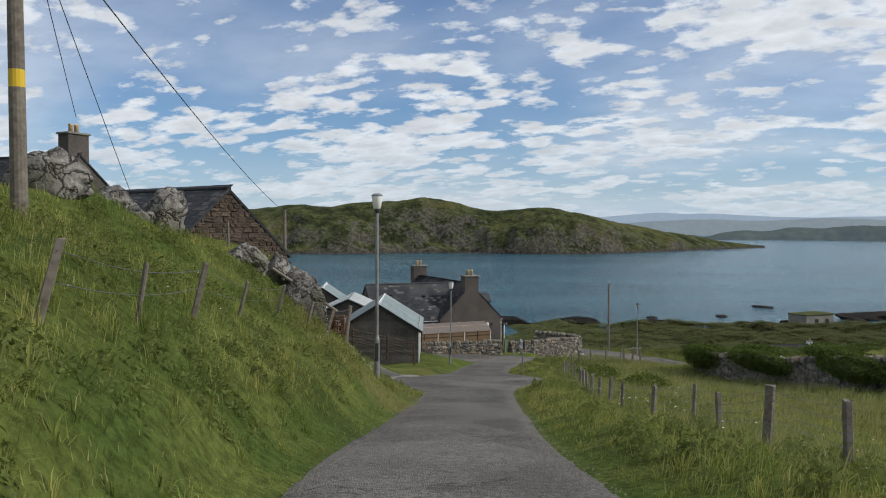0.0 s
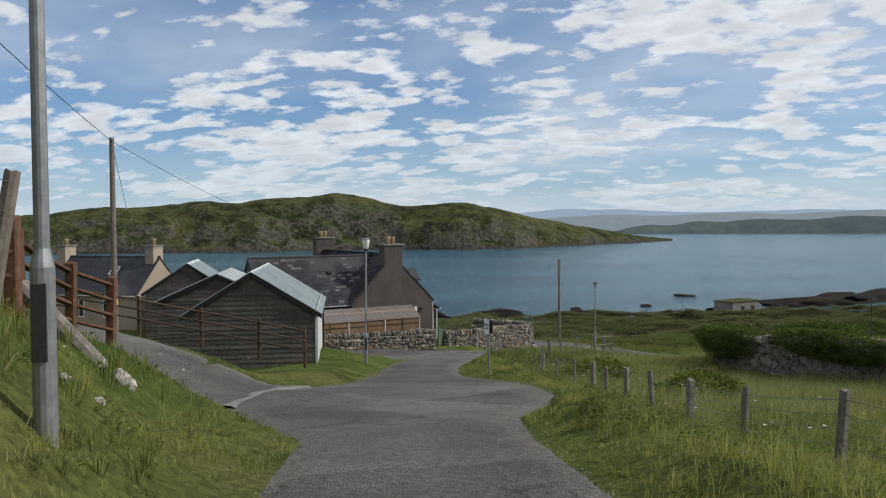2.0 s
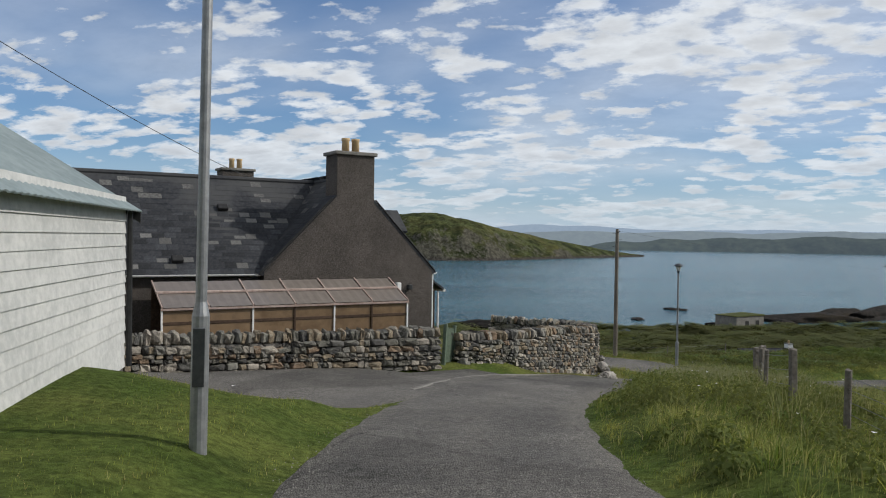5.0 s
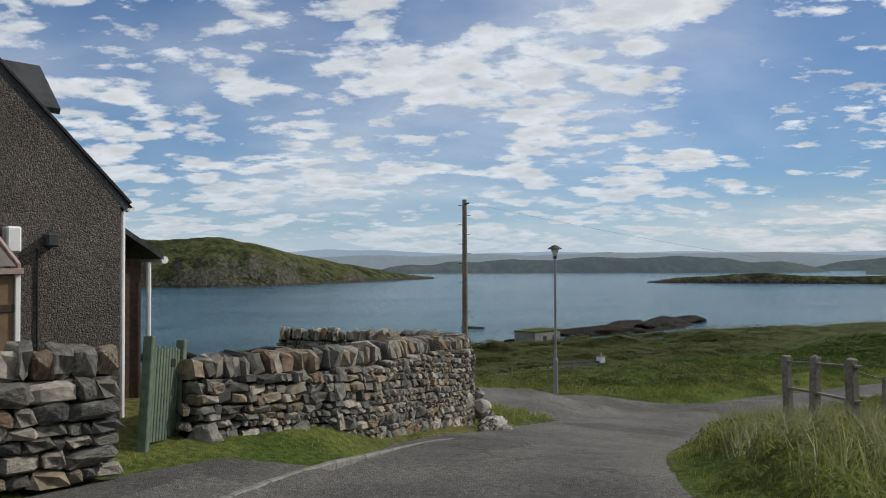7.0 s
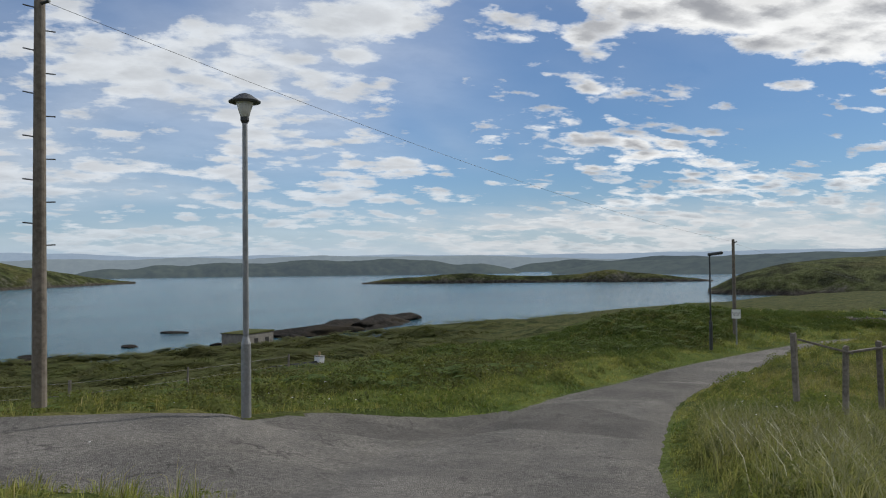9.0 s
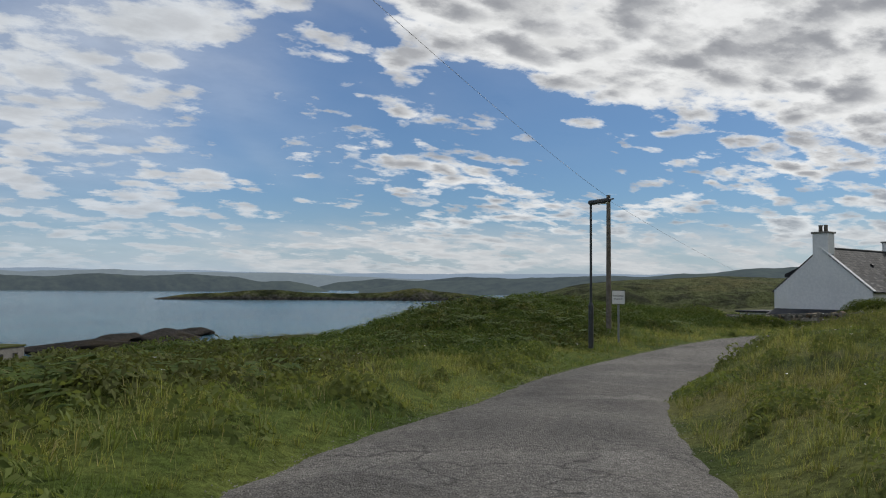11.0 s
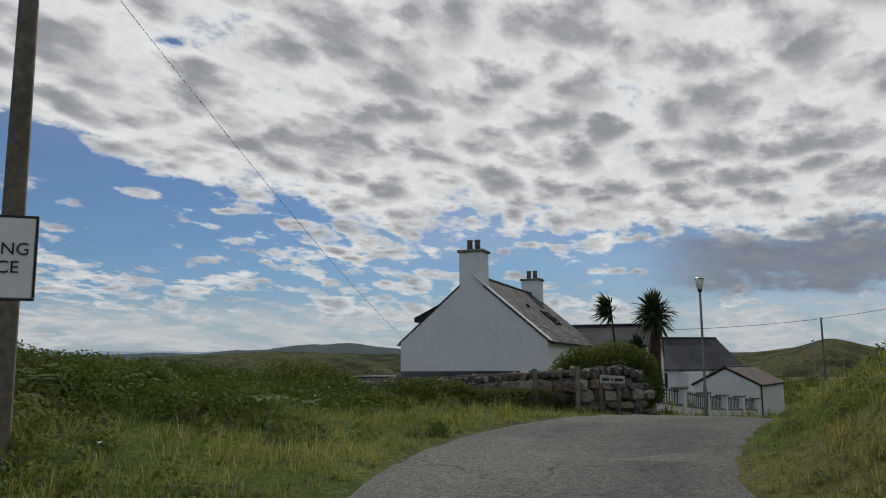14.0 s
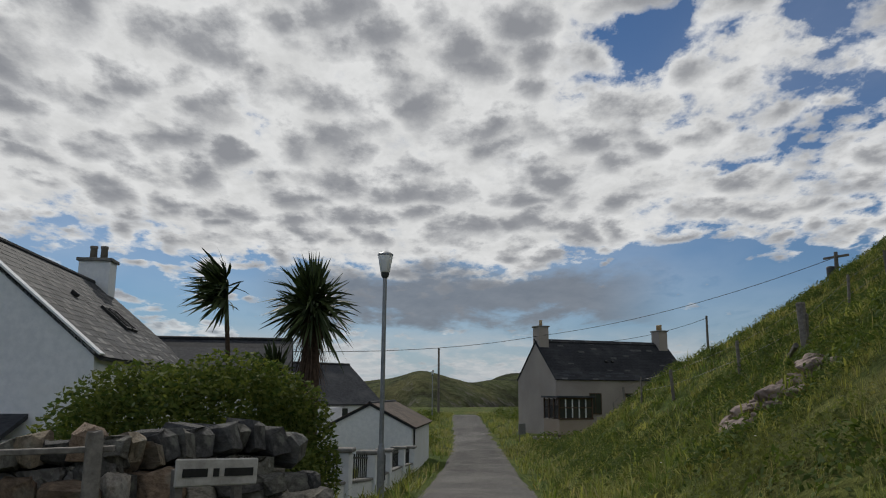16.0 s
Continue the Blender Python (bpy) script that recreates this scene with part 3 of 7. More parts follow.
def along(line, x, y):
    """For points x, y: the place along a line, the offset to its left and the line's other columns there."""
    best = np.full(x.shape, 1e9)
    off, idx, frac = np.zeros(x.shape), np.zeros(x.shape, int), np.zeros(x.shape)
    for k in range(len(line) - 1):
        ax, ay = line[k, :2]
        bx, by = line[k + 1, :2] - line[k, :2]
        t = np.clip(((x - ax) * bx + (y - ay) * by) / (bx * bx + by * by), 0, 1)
        ex, ey = x - ax - t * bx, y - ay - t * by
        d = ex * ex + ey * ey
        m = d < best
        best = np.where(m, d, best)
        off = np.where(m, np.sqrt(d) * np.sign(bx * ey - by * ex), off)
        idx, frac = np.where(m, k, idx), np.where(m, t, frac)
    rest = line[idx, 2:] + frac[..., None] * (line[idx + 1, 2:] - line[idx, 2:])
    return idx, frac, off, rest


def road_half(s):
    """Half widths of the road to its left and right at s metres on."""
    left = 1.45 + np.interp(s, [27, 29.5, 31, 36, 39.5, 43, 55, 60, 65, 69, 74, 80, 88, 102], [0, 1.2, 2.0, 2.0, 0.6, 0, 0.1, 0.45, 0.85, 1.15, 1.3, 1.7, 1.7, 0]) + 0.5 * smooth(s, 118, 126) * (1 - smooth(s, 128, 136))
    right = 1.55 + 1.55 * smooth(s, 29, 34) * (1 - smooth(s, 37, 43)) + 0.35 * smooth(s, 105, 112) * (1 - smooth(s, 130, 138))
    return left, right


def lumps(x, y):
    return 0.5 * np.sin(0.71 * x + 0.43 * y) * np.sin(0.37 * y - 0.53 * x + 1.0) + 0.3 * np.sin(1.6 * x - 0.9 * y + 2.0) * np.sin(1.3 * y + 0.5 * x)


def ground(x, y, fine=True):
    """Height of the ground."""
    x, y = np.asarray(x, float), np.asarray(y, float)
    idx, fr, u, rest = along(ROAD_D, x, y)
    s = ROAD_S[idx] + fr * (ROAD_S[idx + 1] - ROAD_S[idx])
    zr = rest[..., 0]
    north = np.interp(y, [-60, 0, 30, 60, 90, 120, 150, 200, 235, 258, 300], [6, -1.8, -5.5, -9.6, -14.3, -19.5, -24, -27.6, -29.4, -31.5, -38])
    north = north + 1.5 * smooth(x, 130, 190) * smooth(y, 130, 200) - 2.0 * smooth(-x, -10, 60) * smooth(y, 90, 200)
    east = smooth(x, 84, 112)
    wide = north * (1 - east) + np.minimum(north, -17.6 - 0.012 * (x - 100)) * east
    wide = wide + 4.6 * np.exp(-(((x - 48) / 16) ** 2 + ((y - 50) / 14) ** 2)) * smooth(x, 24, 42)
    a = np.abs(u)
    z = zr + smooth(a, 2.0, 26.0) * (wide - zr)
    # the banks beside the road
    first = (1 - smooth(s - 3.5 * smooth(u, 2.4, 3.6) - 6.0 * smooth(u, 5.9, 7.2), 19, 26)) * np.interp(u, [1.5, 4, 7, 9, 12, 20, 60], [0, 1.75, 3.85, 4.55, 4.9, 5.6, 4.0])
    first = first * (1 + 0.16 * smooth(u, 3.5, 6.5) * np.clip((s - 19) / 9, -0.6, 1.0))
    z = np.where(u > 0, z + first, z)
    z = z + 0.65 * np.exp(-(((x + 8.8) / 2.2) ** 2 + ((y - 18.6) / 2.6) ** 2))
    z = z + 0.9 * np.exp(-(((x + 3.6) / 1.2) ** 2 + ((y - 28.6) / 1.7) ** 2))
    z = z + 0.25 * smooth(a, 1.7, 2.6) * (1 - smooth(a, 4, 8)) * (1 - smooth(s, 112, 116))
    # the field falls away to the right of the first stretch
    z = z - (0.5 * smooth(-u, 2.3, 4.5) + 0.65 * smooth(-u, 5, 15) * (1 - smooth(-u, 34, 60))) * smooth(s, -5, 12) * (1 - smooth(s, 48, 62))
    hill = smooth(s, 108, 134) * (1 - smooth(s, 160, 184)) * (1 - smooth(-u, 26, 60))
    z = z + hill * (3.0 * smooth(-u, 2.4, 9.5) + 2.7 * smooth(-u, 6, 22) * (1 - smooth(s, 136, 160)))
    z = z + 7 * np.exp(-(((x - 108) / 16) ** 2 + ((y - 32) / 16) ** 2)) * smooth(-u, 7, 24)
    z = z + 0.75 * smooth(s, 100, 110) * (1 - smooth(s, 138, 150)) * smooth(-u, 1.9, 4.0) * (1 - smooth(-u, 8, 20))
    rough = smooth(a, 1.8, 5.0)
    if fine:
        z = z + rough * 0.22 * lumps(x, y) + rough * 0.8 * smooth(a, 20, 60) * lumps(x * 0.13, y * 0.13) + rough * smooth(y, 90, 108) * (0.85 * lumps(x * 0.45, y * 0.45) + 1.7 * lumps(x * 0.17 + 3, y * 0.2) * smooth(y, 98, 130))
    z = z + 1.4 * np.exp(-(((x - 59.0) / 8.0) ** 2 + ((y - 97.0) / 4.2) ** 2)) + 0.5 * np.exp(-(((x - 69) / 7) ** 2 + ((y - 94) / 3.5) ** 2))
    # platforms of the houses and sheds
    for px, py, pz, r in ((0.5, 71.5, -10.5, 8.0), (-4.2, 51.9, -8.42, 4.5), (-16.0, 74.5, -9.8, 8.0), (86.5, 85.0, -15.75, 7.5), (110.0, 46.0, -16.95, 8.5), (95.0, 69.5, -17.3, 5.0)):
        d = np.hypot(x - px, y - py)
        z = z + (1 - smooth(d, r * 0.55, r * 1.25)) * (pz - z)
    # hard surfaces are cut in
    left, right = road_half(s)
    inside = np.where(u > 0, u - left, -u - right)
    z = z + (1 - smooth(inside, 0.0, 0.9)) * (zr - z)
    z = z - 0.07 * (1 - smooth(inside, -0.05, 0.22))
    for line in (DRIVE, YARD, LANE):
        _, _, o, rest2 = along(line, x, y)
        k = np.abs(o) - rest2[..., 1]
        on = (inside > 0.05).astype(float)
        zh = zr + (rest2[..., 0] + rest2[..., 2] * np.clip(o, -4, 4) - zr) * smooth(inside, -0.3, 2.2)
        z = z + (1 - smooth(k, 0.0, 1.8)) * (zh - z) * on
        z = z - 0.07 * (1 - smooth(k, -0.05, 0.22)) * on
    return z


def gz(x, y):
    return float(ground(np.array([x]), np.array([y]))[0])


def lines(lo, hi, a, b, step, growth=1.12, cap=30.0):
    """Grid lines, close together between a and b and wider apart beyond."""
    mid = list(np.arange(a, b + step / 2, step))
    low, d, p = [], step, a
    while p > lo:
        d = min(d * growth, cap)
        p -= d
        low.append(p)
    high, d, p = [], step, mid[-1]
    while p < hi:
        d = min(d * growth, cap)
        p += d
        high.append(p)
    return np.array(low[::-1] + mid + high)


gx, gy = lines(-330, 700, -14, 86, 0.45), lines(-120, 300, -4, 104, 0.45)
GX, GY = np.meshgrid(gx, gy)
GZ = ground(GX, GY)
cols = len(gx)
ii = (np.arange(len(gy) - 1)[:, None] * cols + np.arange(cols - 1)).ravel()
land = raw("ground", np.stack([GX.ravel(), GY.ravel(), GZ.ravel()], 1), np.stack([ii, ii + 1, ii + 1 + cols, ii + cols], 1), M["grass"], smooth=True)
tagged(land, "rough green and straw-coloured moor grass sloping to the sea", "ground", kind="structure")


def strip(name, line, widths, lift, label, across=9, mat=None, fall=None):
    """A hard surface along a line, with worn, uneven edges."""
    n = len(line)
    d = np.gradient(line[:, :2], axis=0)
    d /= np.hypot(*d.T)[:, None]
    side = np.stack([-d[:, 1], d[:, 0]], 1)
    rnd = np.random.RandomState(5)
    lw, rw = widths
    lw, rw = lw + 0.12 * np.convolve(rnd.randn(n + 10), np.ones(11) / 11, "valid"), rw + 0.12 * np.convolve(rnd.randn(n + 10), np.ones(11) / 11, "valid")
    f = np.linspace(0, 1, across)
    o = lw[:, None] * (1 - f) - rw[:, None] * f
    xy = line[:, None, :2] + side[:, None] * o[..., None]
    crown = -0.03 * (2 * f - 1) ** 2 - 0.05 * (np.abs(2 * f - 1) > 0.99)
    z = line[:, 2, None] + lift + crown[None] + 0.012 * rnd.randn(n, across) * (np.abs(2 * f - 1) < 0.99)
    if fall is not None:
        z = z + fall[:, None] * o
    if fall is not None:
        # side surfaces run out level with the road where they meet it
        ri, rf, ru, rest = along(ROAD_D, xy[..., 0], xy[..., 1])
        ra, rb = road_half(ROAD_S[ri] + rf * (ROAD_S[ri + 1] - ROAD_S[ri]))
        gap = np.where(ru > 0, ru - ra, -ru - rb)
        zr = rest[..., 0] + crown[None] - 0.03 * (gap < -0.05)
        z = zr + (z - zr) * smooth(gap, -0.3, 2.2) + lift * (gap > 0)
    v = np.concatenate([xy, z[..., None]], 2).reshape(-1, 3)
    i = (np.arange(n - 1)[:, None] * across + np.arange(across - 1)).ravel()
    ob = raw(name, v, np.stack([i, i + 1, i + 1 + across, i + across], 1), mat or M["tarmac"], smooth=True)
    at = ob.data.attributes.new("across", "FLOAT", "POINT")
    at.data.foreach_set("value", np.tile(np.abs(2 * f - 1), n).astype(np.float32))
    return tagged(ob, label, "road", kind="structure")


rd = dense(ROAD, 0.5)
rs = np.r_[0, np.cumsum(np.hypot(*np.diff(rd[:, :2], axis=0).T))]
rs -= rs[np.argmin(np.hypot(rd[:, 0] - 0.2, rd[:, 1]))]
strip("road", rd, road_half(rs), 0.03, "worn grey single-track tarmac road with loose grit edges", 11)
for nm, line, lab, lift in (("driveway", DRIVE, "grey tarmac drive climbing past the sheds", 0.022), ("forecourt", YARD, "grey tarmac parking area before the stone wall", 0.018), ("side_lane", LANE, "narrow grey lane turning off to the shore", 0.014)):
    q = dense(line, 0.5)
    strip(nm, q[:, :3], (q[:, 3], q[:, 3]), lift, lab, 9, None, q[:, 4])

sea = raw("sea", [(-5000, 150, SEA), (5000, 150, SEA), (5000, 5000, SEA), (-5000, 5000, SEA)], [(0, 1, 2, 3)], M["sea"])
tagged(sea, "calm blue-grey sea with wind ripples", "sea", kind="structure")
under = raw("sea_bed", [(-5000, -5000, SEA - 9), (5000, -5000, SEA - 9), (5000, 5000, SEA - 9), (-5000, 5000, SEA - 9)], [(0, 1, 2, 3)], M["rock"])
tagged(under, "dark rocky sea bed", "ground", kind="structure")


def hill_range(name, eye, crest, depth, label, seed, grain=1.0, nseg=170, rows=26, mat="hill"):
    """Hills across the water: a crest line of (heading, distance, height over the sea), drawn out in depth with rock and hollows."""
    c = np.array(sorted(crest), float)
    h = np.linspace(c[0, 0], c[-1, 0], nseg)
    dist, top = np.interp(h, c[:, 0], c[:, 1]), np.interp(h, c[:, 0], c[:, 2])
    k = np.ones(5) / 5
    top = np.convolve(np.pad(top, 2, "edge"), k, "valid")
    dist = np.convolve(np.pad(dist, 2, "edge"), k, "valid")
    a = np.radians(h)
    v = []
    for r in range(rows):
        f = r / (rows - 1) * 2 - 1          # -1 near shore, 0 crest, 1 far foot
        g = np.sign(f) * abs(f) ** 0.9
        for j in range(nseg):
            shore = 0.8 + 0.5 * noise.noise((j * 0.012, seed, 0))
            d = dist[j] + g * depth * shore * min(1.0, 0.25 + top[j] / 40)
            x, y = eye[0] - math.sin(a[j]) * d, eye[1] + math.cos(a[j]) * d
            prof = max(0.0, 1 - abs(f) ** 1.5)
            k1 = noise.fractal((x * 0.012 * grain, y * 0.012 * grain, seed), 1.0, 2.1, 5)
            k2 = abs(noise.fractal((x * 0.03 * grain, y * 0.03 * grain, seed + 5), 1.0, 2.1, 4))
            amp = max(min(top[j] * 0.36, 17.0), min(top[j], 4.0) * 0.8) * min(1.0, prof * 4)
            z = top[j] * prof ** 0.9 + amp * (k1 * (1.2 - prof) + 0.9 * (0.25 - k2) * (1.12 - prof)) - 2.5 * (1 - min(1.0, prof * 12))
            v.append((x, y, SEA + float(z)))
    i = (np.arange(rows - 1)[:, None] * nseg + np.arange(nseg - 1)).ravel()
    ob = raw(name, v, np.stack([i, i + nseg, i + 1 + nseg, i + 1], 1), M[mat], smooth=True)
    return tagged(ob, label, "hill", kind="structure")

# ---- hills and islands over the water ----
hill_range("far_hill", (0, 20, 0), [(34, 1080, 34), (22.7, 1040, 38), (20.4, 1030, 43), (17.4, 1020, 55), (14.6, 1010, 52), (10.2, 1000, 59), (8.3, 1000, 55), (6.4, 1000, 61), (3.5, 1000, 64), (1.6, 1000, 69), (-0.4, 1000, 64), (-3.7, 1000, 52), (-5.5, 1000, 54), (-7.8, 1010, 57), (-9.8, 1020, 51), (-11.9, 1050, 41), (-15.9, 1150, 26), (-19.9, 1250, 11), (-22.6, 1340, 2)], 165, "rocky green hill rising across the sound", 3, 1.2, 330, 52)
hill_range("low_island", (20, 70, 0), [(-38.0, 960, 1), (-40, 960, 6), (-43, 950, 9), (-46, 950, 12), (-48, 950, 9), (-51, 950, 8), (-54, 950, 10), (-56, 950, 15), (-59, 950, 9), (-62, 950, 3), (-63, 950, 1)], 45, "low rocky skerry in the sound", 7, 2.5, 170, 18)
# the far shores and mountains glow faintly in place of haze
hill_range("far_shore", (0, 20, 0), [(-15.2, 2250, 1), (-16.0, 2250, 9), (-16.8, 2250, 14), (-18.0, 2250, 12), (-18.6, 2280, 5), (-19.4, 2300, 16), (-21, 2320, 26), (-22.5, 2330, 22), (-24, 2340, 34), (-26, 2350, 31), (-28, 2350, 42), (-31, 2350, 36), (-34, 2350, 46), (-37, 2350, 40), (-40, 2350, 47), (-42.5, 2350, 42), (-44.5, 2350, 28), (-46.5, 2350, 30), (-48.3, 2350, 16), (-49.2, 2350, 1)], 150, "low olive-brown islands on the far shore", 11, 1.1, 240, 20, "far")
hill_range("far_shore", (0, 20, 0), [(-48, 3100, 4), (-50, 3100, 30), (-53, 3100, 44), (-56, 3100, 38), (-59, 3100, 56), (-62, 3100, 50), (-66, 3100, 58), (-70, 3100, 40)], 190, "headland beyond the islands, hazed by a faint glow", 15, 0.8, 140, 16, "far")
hill_range("far_shore", (0, 20, 0), [(-10, 3500, 40), (-14, 3500, 58), (-18, 3500, 70), (-22, 3500, 62), (-26, 3500, 76), (-30, 3500, 66), (-35, 3500, 78), (-40, 3500, 70), (-46, 3500, 72), (-52, 3500, 56), (-60, 3500, 40)], 200, "hills behind the islands, blue-grey from a haze glow", 29, 0.6, 160, 14, "haze_hill")
hill_range("backdrop", (0, 20, 0), [(2, 4400, 50), (-9, 4400, 80), (-13, 4400, 104), (-15, 4400, 118), (-17, 4400, 108), (-19, 4400, 112), (-22, 4400, 95), (-26, 4400, 88), (-31, 4400, 100), (-36, 4400, 86), (-40, 4400, 96), (-48, 4400, 84), (-60, 4400, 90), (-70, 4400, 92), (-80, 4400, 96), (-90, 4400, 96), (-100, 4400, 80), (-110, 4400, 50)], 300, "mountains on the horizon, pale blue from a haze glow", 13, 0.4, 220, 14, "mountain")
hill_range("headland", (20, 70, 0), [(-62.5, 560, 2), (-64.5, 570, 12), (-67, 590, 19), (-71, 610, 23), (-76, 630, 25), (-81, 650, 25), (-87, 660, 24), (-94, 650, 23), (-101, 640, 20), (-109, 620, 16)], 170, "rounded green headland beyond the bracken", 17, 1.0, 200, 26)
# this hill's blue cast is haze put in as glow
hill_range("distant_hill", (38, 85, 0), [(-52, 1900, 6), (-56, 1900, 28), (-62, 1850, 34), (-68, 1800, 44), (-72, 1750, 40), (-75, 1700, 50), (-77, 1650, 47), (-79.5, 1600, 58), (-81, 1600, 56), (-83, 1600, 61), (-85, 1600, 50), (-88, 1600, 46), (-96, 1500, 36), (-104, 1500, 34), (-112, 1400, 30), (-120, 1200, 26)], 260, "hill behind the headland, blue-green from a haze glow", 19, 0.7, 200, 18, "far")
hill_range("moor_ridge", (63, 84, 0), [(-98, 560, 14), (-105, 560, 19), (-110, 540, 21), (-114, 520, 24), (-116, 500, 30), (-117.5, 500, 27), (-120, 520, 21), (-122.5, 620, 30), (-126, 620, 32), (-133, 560, 36), (-140, 500, 42), (-150, 480, 50), (-165, 480, 55)], 210, "brown moor ridge closing the valley", 23, 1.0, 200, 24)

# ---- poles, lamps, signs and wires ----
def column(bm, h, r0=0.075, r1=0.042, base=0.95):
    """A street lamp's column: a wider base with a shoulder, and the slender shaft."""
    rod(bm, (0, 0, -0.3), (0, 0, base), r0, r0, 14)
    rod(bm, (0, 0, base), (0, 0, base + 0.12), r0, r1 * 1.15, 14)
    rod(bm, (0, 0, base + 0.12), (0, 0, h), r1 * 1.15, r1, 14)
    return bm


def lathe(bm, rings, n=16):
    """A round body from rings of (radius, height)."""
    loops = [[bm.verts.new((r * math.cos(2 * math.pi * i / n), r * math.sin(2 * math.pi * i / n), z)) for i in range(n)] for r, z in rings]
    for a, b in zip(loops, loops[1:]):
        for i in range(n):
            bm.faces.new((a[i], a[(i + 1) % n], b[(i + 1) % n], b[i]))
    bm.faces.new(loops[0][::-1]), bm.faces.new(loops[-1])
    return bm


def lantern_lamp(x, y, z, h, lean=0.0):
    e = empty("street_lamp", pose(x, y, z, 0, lean, 0), "grey steel street lamp with a white tapering lantern on the verge", "street lamp", "street lamps")
    c = part("column", column(BM(), h - 0.52), M["steel"], e, smooth=False)
    bm = BM()
    box(bm, (-0.05, -0.082, 0.35), (0.05, -0.070, 0.85), bevel=0.004)
    part("access_door", bm, M["dark_steel"], c, "dark inspection door")
    part("shade", lathe(BM(), [(0.085, h - 0.44), (0.10, h - 0.42), (0.155, h - 0.10), (0.15, h - 0.07)]), M["white"], e, "milky white lantern bowl", True)
    part("collar", lathe(BM(), [(0.05, h - 0.56), (0.075, h - 0.52), (0.09, h - 0.45), (0.07, h - 0.43)]), M["dark_steel"], e)
    part("cap", lathe(BM(), [(0.165, h - 0.08), (0.165, h - 0.05), (0.10, h - 0.01), (0.03, h)]), M["steel"], e)
    return e


def hat_lamp(x, y, z, h):
    e = empty("street_lamp", pose(x, y, z), "grey steel street lamp with a conical hat over a glass lantern", "street lamp", "street lamps")
    part("column", column(BM(), h - 0.5, 0.085, 0.045), M["steel"], e)
    part("shade", lathe(BM(), [(0.07, h - 0.42), (0.15, h - 0.16), (0.15, h - 0.14)]), M["white"], e, "clear tapering lantern glass", True)
    part("collar", lathe(BM(), [(0.05, h - 0.52), (0.075, h - 0.47), (0.075, h - 0.41), (0.05, h - 0.40)]), M["dark_steel"], e)
    part("cap", lathe(BM(), [(0.27, h - 0.16), (0.275, h - 0.14), (0.10, h - 0.02), (0.04, h)], 20), M["dark_steel"], e, "dark conical hat")
    return e


def arm_lamp(x, y, z, h, yaw):
    e = empty("street_lamp", pose(x, y, z, 0, 0, yaw), "dark street lamp with a flat lantern head on a short arm", "street lamp", "street lamps")
    part("column", column(BM(), h - 0.08, 0.085, 0.038, 1.1), M["dark_steel"], e)
    bm = BM()
    box(bm, (-0.09, -0.10, -0.09), (0.66, 0.10, 0.06), pose(0, 0, h, 0, -7, 0), 0.045)
    hd = part("head", bm, M["dark_steel"], e)
    bm = BM()
    box(bm, (0.20, -0.08, -0.105), (0.58, 0.08, -0.085), pose(0, 0, h, 0, -7, 0), 0.008)
    part("diffuser", bm, M["white"], hd, "pale lamp glass")
    return e


def wood_pole(x, y, z, h, label, r=0.13, steps=0, tag=0.0, lean=(0, 0), arm=False):
    e = empty("telegraph_pole", pose(x, y, z, lean[0], lean[1], 0), label, "pole", "telegraph poles")
    shaft = part("shaft", rod(BM(), (0, 0, -0.4), (0, 0, h), r, r * 0.72, 14), M["pole"], e)
    for k in range(steps):
        zz, sd = h - 0.25 - 0.38 * k, 1 if k % 2 else -1
        part("step", rod(BM(), (0, 0, zz), (sd * 0.27, 0.02, zz + 0.02), 0.012, n=6), M["dark_steel"], e)
    if tag:
        part("tag", rod(BM(), (0, 0, tag - 0.14), (0, 0, tag + 0.14), r * 0.93, r * 0.92, 14), YELLOW, shaft, "yellow warning label")
    bm = BM()
    rod(bm, (0.0, -r * 0.7, h - 0.18), (0.10, -r * 1.7, h - 0.14), 0.03, n=8)
    part("insulator", bm, M["dark_steel"], e)
    if arm:
        bm = BM()
        box(bm, (-0.8, -0.06, h - 0.35), (0.8, 0.06, h - 0.22), bevel=0.01)
        part("cross_arm", bm, M["pole"], e)
        bm = lathe(BM(), [(0.22, h - 1.5), (0.25, h - 1.45), (0.25, h - 0.85), (0.2, h - 0.8)])
        bmesh.ops.translate(bm, vec=(0.38, 0, 0), verts=bm.verts[:])
        part("transformer", bm, M["dark_steel"], e, "grey transformer drum")
    return e


YELLOW = material("yellow_plate", lambda n, co: ((0.62, 0.42, 0.03), None), 0.5)
INK = M["black"]


def words(text, size, mat, parent, m, name="lettering"):
    cu = bpy.data.curves.new(name, "FONT")
    cu.body, cu.size, cu.align_x, cu.align_y, cu.extrude = text, size, "CENTER", "CENTER", 0.002
    tmp = new(name, cu)
    me = bpy.data.meshes.new_from_object(tmp.evaluated_get(bpy.context.evaluated_depsgraph_get()))
    bpy.data.objects.remove(tmp)
    ob = link_mesh(name, me, mat, parent)
    ob.matrix_local = m
    return ob


